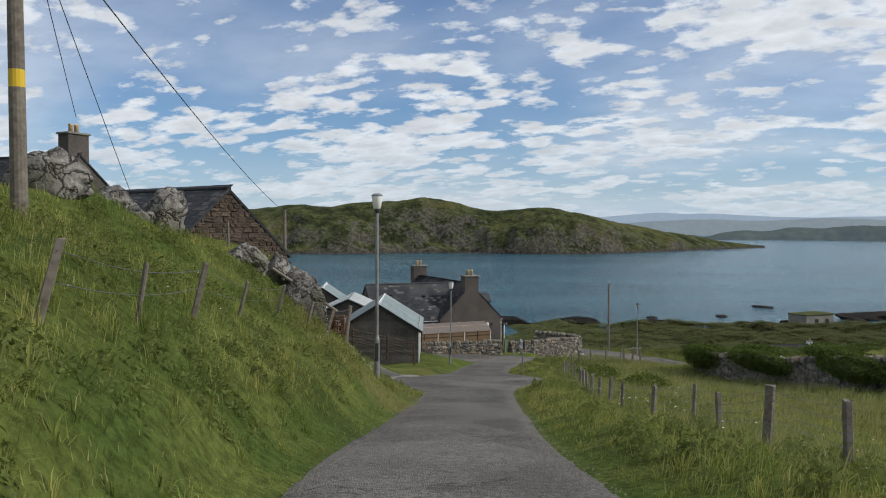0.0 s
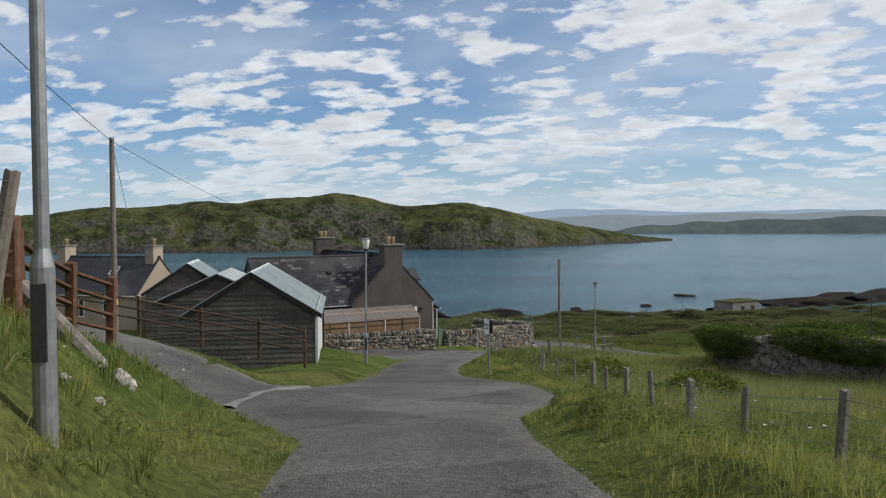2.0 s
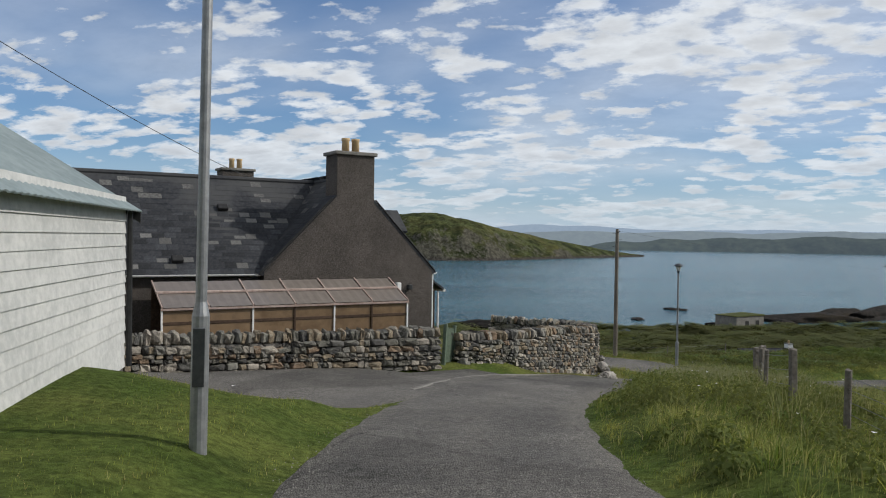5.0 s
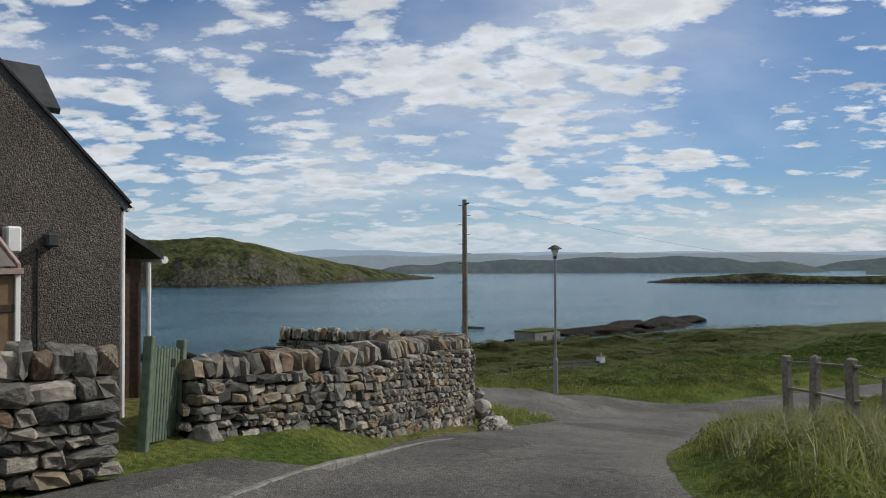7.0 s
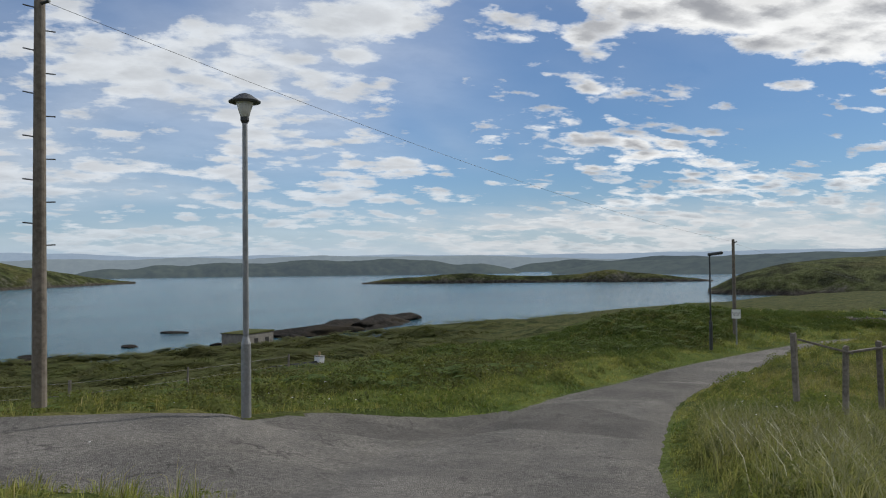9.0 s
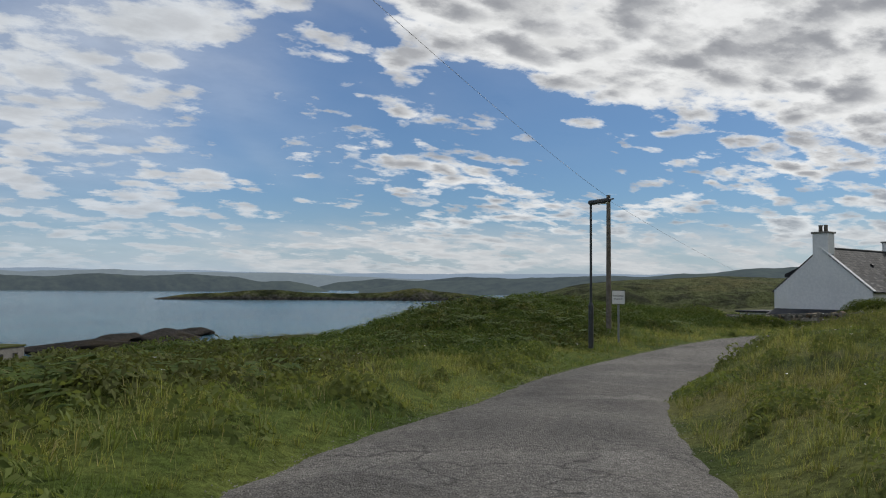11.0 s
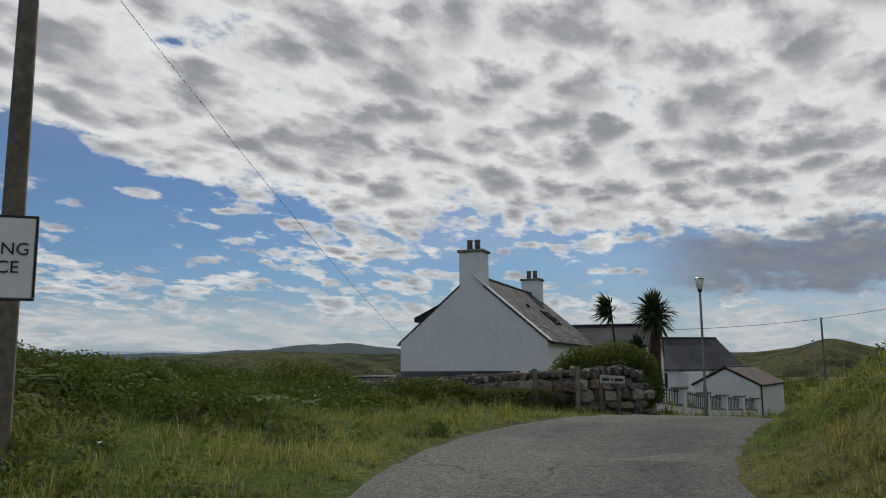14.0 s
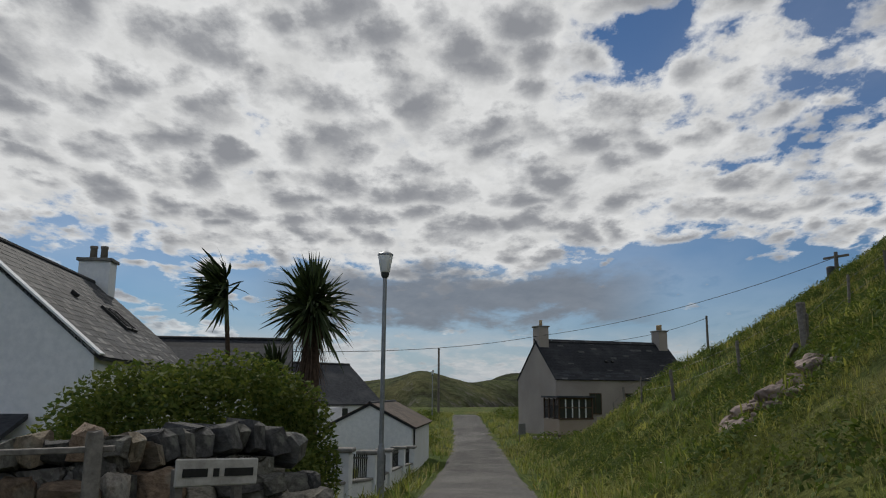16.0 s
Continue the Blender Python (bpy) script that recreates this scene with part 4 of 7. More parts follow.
def passing_sign(x, y, z, h, yaw):
    e = empty("road_sign", pose(x, y, z, 0, 0, yaw), "white passing place sign with black words on a grey post", "road sign", "passing place signs")
    part("post", rod(BM(), (0, 0, -0.4), (0, 0, h - 0.03), 0.038, n=12), M["steel"], e)
    bm = BM()
    box(bm, (-0.235, -0.065, h - 0.50), (0.235, -0.042, h), bevel=0.012)
    pl = part("plate", bm, M["white"], e, "white plate with a dark rim")
    bm = BM()
    for a, b in (((-0.24, -0.068, h - 0.506), (0.24, -0.036, h - 0.494)), ((-0.24, -0.068, h - 0.006), (0.24, -0.036, h + 0.006)), ((-0.241, -0.068, h - 0.49), (-0.229, -0.036, h - 0.01)), ((0.229, -0.068, h - 0.49), (0.241, -0.036, h - 0.01))):
        box(bm, a, b)
    part("rim", bm, M["black"], pl)
    for txt, dz in (("PASSING", -0.20), ("PLACE", -0.31)):
        words(txt, 0.105, INK, pl, pose(0, -0.0675, h + dz, 90, 0, 0))
    bm = BM()
    box(bm, (-0.20, 0.042, h - 0.46), (0.20, 0.060, h - 0.04), bevel=0.008)
    part("back_plate", bm, M["dark_steel"], e)
    for dz in (0.12, 0.38):
        part("bracket", rod(BM(), (0, 0, h - dz - 0.02), (0, 0, h - dz + 0.02), 0.046, n=12), M["dark_steel"], e)
    return e


lantern_lamp(-1.86, 22.18, -4.12, 5.08)
lantern_lamp(0.47, 49.42, -8.38, 4.97, 0.6)
lantern_lamp(78.13, 77.87, -16.1, 4.99, -0.3)
lantern_lamp(138.0, 46.2, gz(138.0, 46.2), 5.0)
hat_lamp(20.51, 82.66, -13.12, 5.26)
arm_lamp(50.87, 89.67, -14.90, 4.53, -75)
wood_pole(18.06, 85.40, -12.85, 6.84, "weathered telegraph pole with climbing steps at the junction", 0.125, 12)
wood_pole(56.5, 91.1, -14.65, 5.18, "plain weathered telegraph pole in the bracken", 0.11)
wood_pole(-10.97, 54.5, gz(-10.97, 54.5), 1.2 - gz(-10.97, 54.5), "tall weathered telegraph pole with a yellow label", 0.15, 0, 2.6)
wood_pole(-6.78, 12.6, gz(-6.78, 12.6), 9.0, "weathered power pole on the bank with a yellow label", 0.135, 0, 2.35 - gz(-6.78, 12.6), (0, -0.6))
wood_pole(147.0, 40.8, gz(147.0, 40.8), -8.8 - gz(147.0, 40.8), "distant dark telegraph pole by the road", 0.15)
wood_pole(92.1, 43.6, gz(92.1, 43.6), -5.9 - gz(92.1, 43.6), "dark power pole with a transformer on the hill", 0.14, 0, 0, (0, 0), True)
wood_pole(111.5, 33.8, gz(111.5, 33.8), -7.5 - gz(111.5, 33.8), "distant thin telegraph pole behind the dark house", 0.12)
passing_sign(4.17, 40.84, -7.42, 1.62, -78)
passing_sign(54.1, 89.86, -14.80, 1.5, -70)


def cable(name, a, b, sag, r=0.012, label="thin dark overhead wire sagging between poles"):
    cu = bpy.data.curves.new(name, "CURVE")
    cu.dimensions, cu.bevel_depth, cu.bevel_resolution = "3D", r, 1
    sp = cu.splines.new("POLY")
    n = 18
    sp.points.add(n)
    a, b = Vector(a), Vector(b)
    for i, p in enumerate(sp.points):
        f = i / n
        q = a.lerp(b, f) - Vector((0, 0, 4 * sag * f * (1 - f)))
        p.co = (*q, 1)
    tmp = new(name, cu)
    me = bpy.data.meshes.new_from_object(tmp.evaluated_get(bpy.context.evaluated_depsgraph_get()))
    bpy.data.objects.remove(tmp)
    return tagged(link_mesh(name, me, M["dark_steel"]), label, "wire", "overhead wires")


cable("overhead_wire", (-5.4, 6.5, 5.25), (-10.97, 54.5, 1.05), 0.5, 0.014)
cable("overhead_wire", (-7.0, 12.7, 6.0), (-9.7, 24.5, 1.0), 0.05, 0.010, "stay wire running down from the power pole")
cable("overhead_wire", (-6.9, 12.7, 6.0), (-11.4, 24.5, 3.4), 0.05, 0.010, "stay wire running down from the power pole")
cable("overhead_wire", (-10.97, 54.5, 1.05), (-1.0, 80.5, -4.4), 0.6, 0.012)
cable("overhead_wire", (-10.97, 54.5, 1.05), (-15.0, 74.0, -4.8), 0.4, 0.012)
cable("overhead_wire", (18.06, 85.4, -6.1), (56.5, 91.05, -9.6), 0.5, 0.0045)
cable("overhead_wire", (56.5, 91.05, -9.7), (81.6, 89.0, -13.0), 0.25, 0.0045)
cable("overhead_wire", (92.1, 43.6, -6.2), (112.3, 50.4, -9.8), 0.6, 0.018)
cable("overhead_wire", (112.3, 50.4, -9.8), (99.0, 77.0, -12.2), 0.5, 0.018)
cable("overhead_wire", (111.5, 33.8, -7.7), (112.2, 46.0, -10.2), 0.4, 0.018)

# ---- buildings ----


def unit_slate(seed):
    """One slate: thin, slightly chipped at the tail."""
    rnd = random.Random(seed)
    bm = BM()
    box(bm, (-0.5, 0, 0), (0.5, 1, 1))
    for v in bm.verts:
        if v.co.y < 0.1:
            v.co.x += rnd.uniform(-0.06, 0.06)
            v.co.y += rnd.uniform(-0.02, 0.06)
    me = bpy.data.meshes.new("slate")
    bmesh.ops.recalc_face_normals(bm, faces=bm.faces[:])
    bm.to_mesh(me)
    bm.free()
    return me


def slates(roof, m, width, slope, w=0.30, gauge=0.22, mats=("slate",), odds=(1.0,), cap=300, seed=1, skip=None):
    """Courses of slates on a roof plane: m takes x along the eave, y up the slope, z out. The nearest cap of them are objects, the rest one mesh."""
    rnd = random.Random(seed)
    meshes = []
    for mt in mats:
        for k in range(3):
            me = unit_slate(seed * 31 + k)
            me.materials.append(M[mt])
            meshes.append((mt, me))
    rows, count = int(slope / gauge), 0
    rest = {mt: BM() for mt in mats}
    for r in range(rows + 1):
        y0 = r * gauge - 0.04
        x = -width / 2 + (w / 2 if r % 2 else 0) * 0.98
        while x < width / 2 + 0.01:
            ww = min(w, width / 2 + 0.02 - x) if x + w > width / 2 else w
            if ww > 0.08 and not (skip and skip(x + ww / 2, y0 + gauge / 2)) and y0 + 0.3 < slope + 0.18:
                mt = rnd.choices(mats, odds)[0]
                lm = m @ pose(x + ww / 2, y0, 0.022 + rnd.uniform(0, 0.004), -1.6 + rnd.uniform(-0.5, 0.5), 0, rnd.uniform(-0.6, 0.6)) @ Matrix.Diagonal((ww * 0.975, gauge * 1.55, 0.011, 1))
                if count < cap:
                    ob = new("slate", rnd.choice([q for t, q in meshes if t == mt]))
                    ob.parent, ob.matrix_local = roof, lm
                    count += 1
                else:
                    b = rest[mt]
                    c = [b.verts.new(lm @ Vector(p)) for p in ((-0.5, 0, 0), (0.5, 0, 0), (0.5, 1, 0), (-0.5, 1, 0), (-0.5, 0, 1), (0.5, 0, 1), (0.5, 1, 1), (-0.5, 1, 1))]
                    for f in ((4, 5, 6, 7), (0, 1, 5, 4), (1, 2, 6, 5), (3, 0, 4, 7)):
                        b.faces.new([c[i] for i in f])
            x += w
    for mt, b in rest.items():
        if b.verts:
            ob = part("slating", b, M[mt], roof)
            ob["kind"] = "stuff"
        else:
            b.free()


def chimney(parent, x, y, z0, z1, w, d, pots, mat, potmat="clay", deg=0.0):
    c = BM()
    box(c, (-w / 2, -d / 2, z0), (w / 2, d / 2, z1), bevel=0.015)
    ch = part("chimney", c, mat, parent)
    ch.matrix_local = pose(x, y, 0, 0, 0, deg)
    bm = BM()
    box(bm, (-w / 2 - 0.07, -d / 2 - 0.07, z1 - 0.06), (w / 2 + 0.07, d / 2 + 0.07, z1 + 0.05), bevel=0.015)
    part("coping", bm, M["concrete"], ch)
    for k in range(pots):
        o = (k - (pots - 1) / 2) * min(0.34, w / max(pots, 1))
        bm = lathe(BM(), [(0.125, z1 + 0.04), (0.11, z1 + 0.4), (0.13, z1 + 0.43), (0.13, z1 + 0.50), (0.10, z1 + 0.50), (0.095, z1 + 0.30)], 12)
        along_x = w >= d
        bmesh.ops.translate(bm, vec=(o if along_x else 0, 0 if along_x else o, 0), verts=bm.verts[:])
        part("chimney_pot", bm, M[potmat], ch, "buff clay chimney pot" if potmat == "clay" else "grey chimney pot", True)
    return ch


def gabled(parent, L, W, eave, ridge, mat, over=0.12, roofmat="slate", base=-1.2, verge=None, thick=0.09, name="wall", lip=0.06):
    """Walls with gables and two roof slopes, ridge along local x from 0 to L. Gives the slopes and a frame on each of them."""
    bm = BM()
    prism(bm, [(-W / 2, base), (W / 2, base), (W / 2, eave), (0, ridge - 0.02), (-W / 2, eave)], 0, L, axis=0)
    walls = part(name, bm, mat, parent)
    out = []
    run, rise = W / 2 + over, (ridge - eave) * (W / 2 + over) / (W / 2)
    sl = math.hypot(run, rise)
    pitch = math.degrees(math.atan2(rise, run))
    for sgn in (-1, 1):
        # x along the eave, y up the slope, z outward
        m = pose(L / 2, sgn * run, ridge - rise, 0, 0, 0 if sgn < 0 else 180) @ pose(0, 0, 0, pitch, 0, 0)
        bm = BM()
        box(bm, (-L / 2 - lip, 0, -thick + 0.03), (L / 2 + lip, sl - 0.01, 0.03), m)
        rf = part("roof", bm, M[roofmat], parent)
        out.append((rf, m, L + 2 * lip, sl))
    bm = BM()
    rod(bm, (0.01 - lip, 0, ridge + 0.02), (L + lip - 0.01, 0, ridge + 0.02), 0.09, n=8)
    part("ridge_cap", bm, M["slate" if verge is None else verge], parent)
    return walls, out


def gutter(parent, x0, x1, y, z, mat="white"):
    bm = BM()
    n = 8
    pts = [(0.06 * math.cos(math.pi * (1 + k / n)), 0.06 * math.sin(math.pi * (1 + k / n))) for k in range(n + 1)]
    prism(bm, [(y + a, z + b) for a, b in pts], x0, x1, axis=0)
    return part("gutter", bm, M[mat], parent)


def pane_window(parent, m, w, h, bars=1, name="window", frame="white"):
    """A window in a wall: x across, z up, the outside towards -y."""
    fr = BM()
    for a, b in (((-w / 2, -0.05, 0), (-w / 2 + 0.06, 0.03, h)), ((w / 2 - 0.06, -0.05, 0), (w / 2, 0.03, h)), ((-w / 2 + 0.06, -0.05, 0), (w / 2 - 0.06, 0.03, 0.06)), ((-w / 2 + 0.06, -0.05, h - 0.06), (w / 2 - 0.06, 0.03, h))):
        box(fr, a, b)
    for k in range(bars):
        x = -w / 2 + w * (k + 1) / (bars + 1)
        box(fr, (x - 0.02, -0.04, 0.06), (x + 0.02, 0.02, h - 0.06))
    win = part(name, fr, M[frame], parent)
    win.matrix_local = m
    bm = BM()
    box(bm, (-w / 2 + 0.055, -0.02, 0.055), (w / 2 - 0.055, -0.012, h - 0.055))
    part("pane", bm, M["glass"], win, "dark window glass")
    return win


def mottled(v):
    return ("slate", "lichen"), (1 - v, v)


# the grey harled house: a gable to the road, a wing behind the lean-to
HA = empty("house", pose(2.42, 67.02, -10.5, 0, 0, 113), "grey harled slate-roofed house with a gable to the road", "house")
_, sl = gabled(HA, 13.0, 5.7, 2.75, 5.62, M["harl"], 0.10, lip=0.0)
mats, odds = mottled(0.10)
stack = lambda x, y: abs(x) > 6.5 - 0.5 and y > sl[0][3] - 1.15
slates(sl[1][0], sl[1][1], sl[1][2], sl[1][3], 0.34, 0.24, mats, odds, 120, 4, stack)
slates(sl[0][0], sl[0][1], sl[0][2], sl[0][3], 0.34, 0.24, mats, odds, 60, 5, stack)
chimney(HA, 0.431, -0.05, 4.7, 6.38, 0.87, 1.28, 2, M["harl"])
chimney(HA, 12.4, 0, 4.9, 6.7, 0.85, 1.4, 2, M["harl"])
gutter(HA, 0.1, 12.9, -3.03, 2.66), gutter(HA, 0.1, 12.9, 3.03, 2.66)
bm = BM()
rod(bm, (0.12, -2.93, -0.4), (0.12, -2.93, 2.62), 0.035, n=10)
part("downpipe", bm, M["white"], HA, "white plastic downpipe")
for yy, zz, ww, hh in ((-1.55, 2.05, 0.16, 0.30), (-1.98, 2.12, 0.14, 0.16)):
    bm = BM()
    box(bm, (-0.16, yy - ww / 2, zz), (0.02, yy + ww / 2, zz + hh), bevel=0.02)
    part("wall_box", bm, M["white"] if ww > 0.15 else M["dark_steel"], HA, "small white box fixed to the gable" if ww > 0.15 else "grey floodlight on the gable")
for yy in (-1.55, -1.85):
    part("cable", rod(BM(), (-0.02, yy, -0.2), (-0.02, yy, 2.1), 0.012, n=6), M["black"], HA)
for sg in (-1, 1):
    part("verge_board", rod(BM(), (0.0, sg * 2.98, 2.70), (0.0, sg * 0.74, 4.96), 0.028, n=6), M["black"], HA, "dark verge along the gable")
# dormer on the seaward slope
bm = BM()
prism(bm, [(-0.6, 2.9), (0.6, 2.9), (0.6, 4.05), (0, 4.62), (-0.6, 4.05)], -2.42, -0.3, axis=1)
bmesh.ops.translate(bm, vec=(1.9, 0, 0), verts=bm.verts[:])
dm = part("dormer", bm, M["slate"], HA, "slate-hung dormer")
for sg in (-1, 1):
    part("dormer_roof", prism(BM(), [(1.9 + sg * 0.72, 3.95), (1.9, 4.66), (1.9, 4.74), (1.9 + sg * 0.76, 4.02)], -2.54, -0.25, axis=1), M["slate"], dm)
pane_window(HA, pose(1.9, -2.44, 3.1), 0.8, 0.85, 1, "dormer_window")
bm = BM()
prism(bm, [(-0.8, -0.6), (0.8, -0.6), (0.8, 2.0), (-0.8, 2.0)], -3.75, -2.86, axis=1)
bmesh.ops.translate(bm, vec=(2.1, 0, 0), verts=bm.verts[:])
part("porch", bm, M["dark_timber"], HA, "dark boarded porch under a slate roof")
bm = BM()
prism(bm, [(-2.86, 2.72), (-4.0, 1.98), (-4.0, 2.06), (-2.86, 2.80)], 1.1, 3.1, axis=0)
part("porch_roof", bm, M["slate"], HA)
part("porch_gutter", rod(BM(), (1.1, -4.02, 1.98), (3.1, -4.02, 1.98), 0.055, n=8), M["white"], HA, "white porch gutter")
part("porch_downpipe", rod(BM(), (1.2, -3.82, -0.6), (1.2, -3.82, 1.95), 0.035, n=8), M["white"], HA)

WG = empty("house_wing", pose(1.38, 69.98, -10.5, 0, 0, 203), "low wing with a lichen-spotted slate roof and white gutter", "house")
_, sl = gabled(WG, 8.6, 5.6, 2.78, 5.6, M["harl"], 0.12)
mats, odds = mottled(0.12)
slates(sl[1][0], sl[1][1], sl[1][2], sl[1][3], 0.34, 0.24, mats, odds, 290, 7)
gutter(WG, 0.1, 8.6, 2.98, 2.66)
for vx, vy in ((1.9, 2.9), (4.9, 2.7), (3.2, 0.5), (6.6, 1.2)):
    bm = BM()
    box(bm, (-0.16, -0.10, 0.03), (0.16, 0.12, 0.16), bevel=0.02)
    v = part("roof_vent", bm, M["black"], WG, "dark slate roof vent")
    v.matrix_local = sl[1][1] @ pose(vx - 4.3, vy, 0)

# the lean-to greenhouse before the wing
def make_sheet(n, co):
    return n.mix(n.noise(co, 5.0, 4.0), (0.13, 0.112, 0.10), (0.22, 0.195, 0.175)), None


SHEET = material("dull_clear_sheet", make_sheet, 0.3, spec=0.5)
TAN = material("tan_clear_sheet", speckled((0.13, 0.085, 0.05), (0.24, 0.165, 0.10), 3.0, 0.5), 0.3, spec=0.5)
PINK = material("faded_pink_timber", speckled((0.30, 0.22, 0.19), (0.46, 0.37, 0.33), 10.0, 0.4), 0.8, 0.003)
LT = empty("lean_to", pose(4.05, 66.25, -10.5, 0, 0, 203), "timber lean-to with dull clear roof sheets and white bars", "greenhouse")
LL, DD, H0, H1 = 7.2, 1.3, 1.85, 2.45
for k in range(7):
    xx = LL * k / 6
    part("post", box(BM(), (xx - 0.025, -0.06, -0.6), (xx + 0.025, 0.0, H0), bevel=0.005), M["white"] if k % 2 == 0 else M["dark_timber"], LT)
    part("rafter", prism(BM(), [(0.03, H0 + 0.02), (0.03, H0 + 0.07), (-DD, H1 + 0.09), (-DD, H1 + 0.02)], xx - 0.016, xx + 0.016, 0), PINK, LT)
part("front_rail", box(BM(), (-0.04, -0.03, H0 - 0.04), (LL + 0.04, 0.04, H0 + 0.02), bevel=0.005), PINK, LT)
part("purlin", prism(BM(), [(-DD / 2 + 0.03, H0 + 0.36), (-DD / 2 + 0.03, H0 + 0.40), (-DD / 2 - 0.03, H0 + 0.42), (-DD / 2 - 0.03, H0 + 0.38)], 0, LL, 0), PINK, LT)
part("mid_rail", box(BM(), (0, -0.05, H0 - 0.42), (LL, -0.02, H0 - 0.34), bevel=0.004), M["dark_timber"], LT)
for k in range(6):
    a, b = LL * k / 6 + 0.035, LL * (k + 1) / 6 - 0.035
    bm = BM()
    n = 14
    v = [[bm.verts.new((a + (b - a) * i / n, yy, zz + 0.02 + 0.005 * math.sin(i * 1.8))) for i in range(n + 1)] for yy, zz in ((0.05, H0 + 0.02), (-DD, H1 + 0.02))]
    for i in range(n):
        bm.faces.new((v[0][i], v[0][i + 1], v[1][i + 1], v[1][i]))
    sh = part("roof_sheet", bm, SHEET, LT, "dull pinkish clear sheet")
    sol = sh.modifiers.new("thick", "SOLIDIFY")
    sol.thickness = 0.006
    part("front_pane", box(BM(), (a, -0.045, -0.3), (b, -0.035, H0 - 0.05)), TAN, LT, "dull tan front sheet")
part("back_boards", box(BM(), (0, -DD - 0.05, -0.5), (LL, -DD + 0.0, H1), bevel=0.004), M["dark_timber"], LT)
part("end_pane", box(BM(), (-0.03, -DD, -0.3), (-0.02, -0.07, H0)), M["glass"], LT)


def boards(parent, m, width, z0, z1, outline=None, step=0.19, mat="plank", name="board", seed=2):
    """Lapped boards on a wall: x across, z up, outside towards -y. outline(z) gives the half width left at z."""
    rnd = random.Random(seed)
    z = z0
    while z < z1 - 0.04:
        hw = outline(z + step * 0.5) if outline else width / 2
        if hw > 0.06:
            bm = BM()
            t = outline(min(z + step, z1)) if outline else hw
            t = max(t, 0.03)
            prism(bm, [(-hw, z), (hw, z), (min(hw, t + 0.02), z + step + 0.015), (-min(hw, t + 0.02), z + step + 0.015)], -0.035, -0.002, 1)
            for v in bm.verts:
                if v.co.z > z + step * 0.5 and v.co.y < -0.01:
                    v.co.y += 0.022
            b = part(name, bm, M[mat], parent)
            b.matrix_local = m @ pose(0, rnd.uniform(-0.004, 0.004), 0, 0, rnd.uniform(-0.12, 0.12), 0)
        z += step


def shed(x, y, z, deg, L, W, eave, ridge, label, roofmat, sidemat=None, stripes=False):
    e = empty("shed", pose(x, y, z, 0, 0, deg), label, "shed", "sheds")
    part("wall", prism(BM(), [(-W / 2, -0.5), (W / 2, -0.5), (W / 2, eave), (0, ridge - 0.03), (-W / 2, eave)], 0, L, 0), M["plank"], e)
    half = lambda zz: W / 2 if zz < eave else W / 2 * max(0.0, (ridge - zz) / (ridge - eave))
    boards(e, pose(0, 0, 0, 0, 0, -90), W, -0.4, ridge, half)
    boards(e, pose(L / 2, -W / 2, 0), L, -0.4, eave, None, 0.19, sidemat or "plank", seed=5)
    run, rise = W / 2 + 0.22, (ridge - eave) * (W / 2 + 0.22) / (W / 2)
    sl, pitch = math.hypot(run, rise), math.degrees(math.atan2(rise, run))
    for sg in (-1, 1):
        m = pose(L / 2, sg * run, ridge - rise + 0.04, 0, 0, 0 if sg < 0 else 180) @ pose(0, 0, 0, pitch, 0, 0)
        bm = BM()
        n = int(L / 0.09)
        v = [[bm.verts.new(m @ Vector((-L / 2 - 0.15 + (L + 0.3) * i / n, yy, 0.03 + (0.018 if i % 2 else 0.0)))) for i in range(n + 1)] for yy in (0, sl)]
        for i in range(n):
            bm.faces.new((v[0][i], v[0][i + 1], v[1][i + 1], v[1][i]))
        rf = part("roof_sheet", bm, M[roofmat], e, "ribbed grey-green roof sheet")
        so = rf.modifiers.new("thick", "SOLIDIFY")
        so.thickness, so.offset = 0.02, -1
        if stripes:
            for k in range(6):
                part("roof_light", box(BM(), (-L / 2 + L * (k + 0.35) / 6, 0.05, 0.052), (-L / 2 + L * (k + 0.7) / 6, sl - 0.05, 0.060), m), M["white"], e, "pale clear roof strip")
        for xx in (-0.14, L + 0.10):
            part("barge_board", prism(BM(), [(sg * run, ridge - rise - 0.12), (sg * run, ridge - rise + 0.06), (0, ridge + 0.06), (0, ridge - 0.12)], xx, xx + 0.04, 0), M["black"], e, "dark barge board")
    part("ridge_cap", prism(BM(), [(-0.16, ridge - 0.02), (0, ridge + 0.09), (0.16, ridge - 0.02), (0, ridge + 0.05)], -0.16, L + 0.16, 0), M["white"] if not stripes else M["steel"], e, "pale ridge flashing")
    part("corner_post", box(BM(), (-0.045, -W / 2 - 0.045, -0.5), (0.05, -W / 2 + 0.05, eave)), M["pale_plank"], e)
    part("downpipe", rod(BM(), (L + 0.02, -W / 2 - 0.08, -0.4), (L + 0.02, -W / 2 - 0.08, eave), 0.045, n=8), M["black"], e)
    return e


shed(-3.97, 48.2, -8.42, 91, 7.2, 5.0, 2.12, 3.68, "weathered board shed with a grey-green sheet roof and white end", "felt", "pale_plank")
shed(-7.05, 58.5, -8.95, 92, 6.0, 6.0, 2.2, 3.55, "weathered board shed with a striped corrugated roof", "felt", None, True)
shed(-10.3, 67.0, -9.4, 95, 6.0, 5.0, 2.5, 4.2, "grey board shed with a pale green sheet roof", "felt")

# the tan house behind the sheds
HE = empty("house", pose(-13.6, 73.8, -9.9, 0, 0, 158), "tan rendered house with a dark slate roof beside the sheds", "house")
_, sl = gabled(HE, 8.2, 5.2, 2.5, 4.9, M["tan_harl"], 0.12)
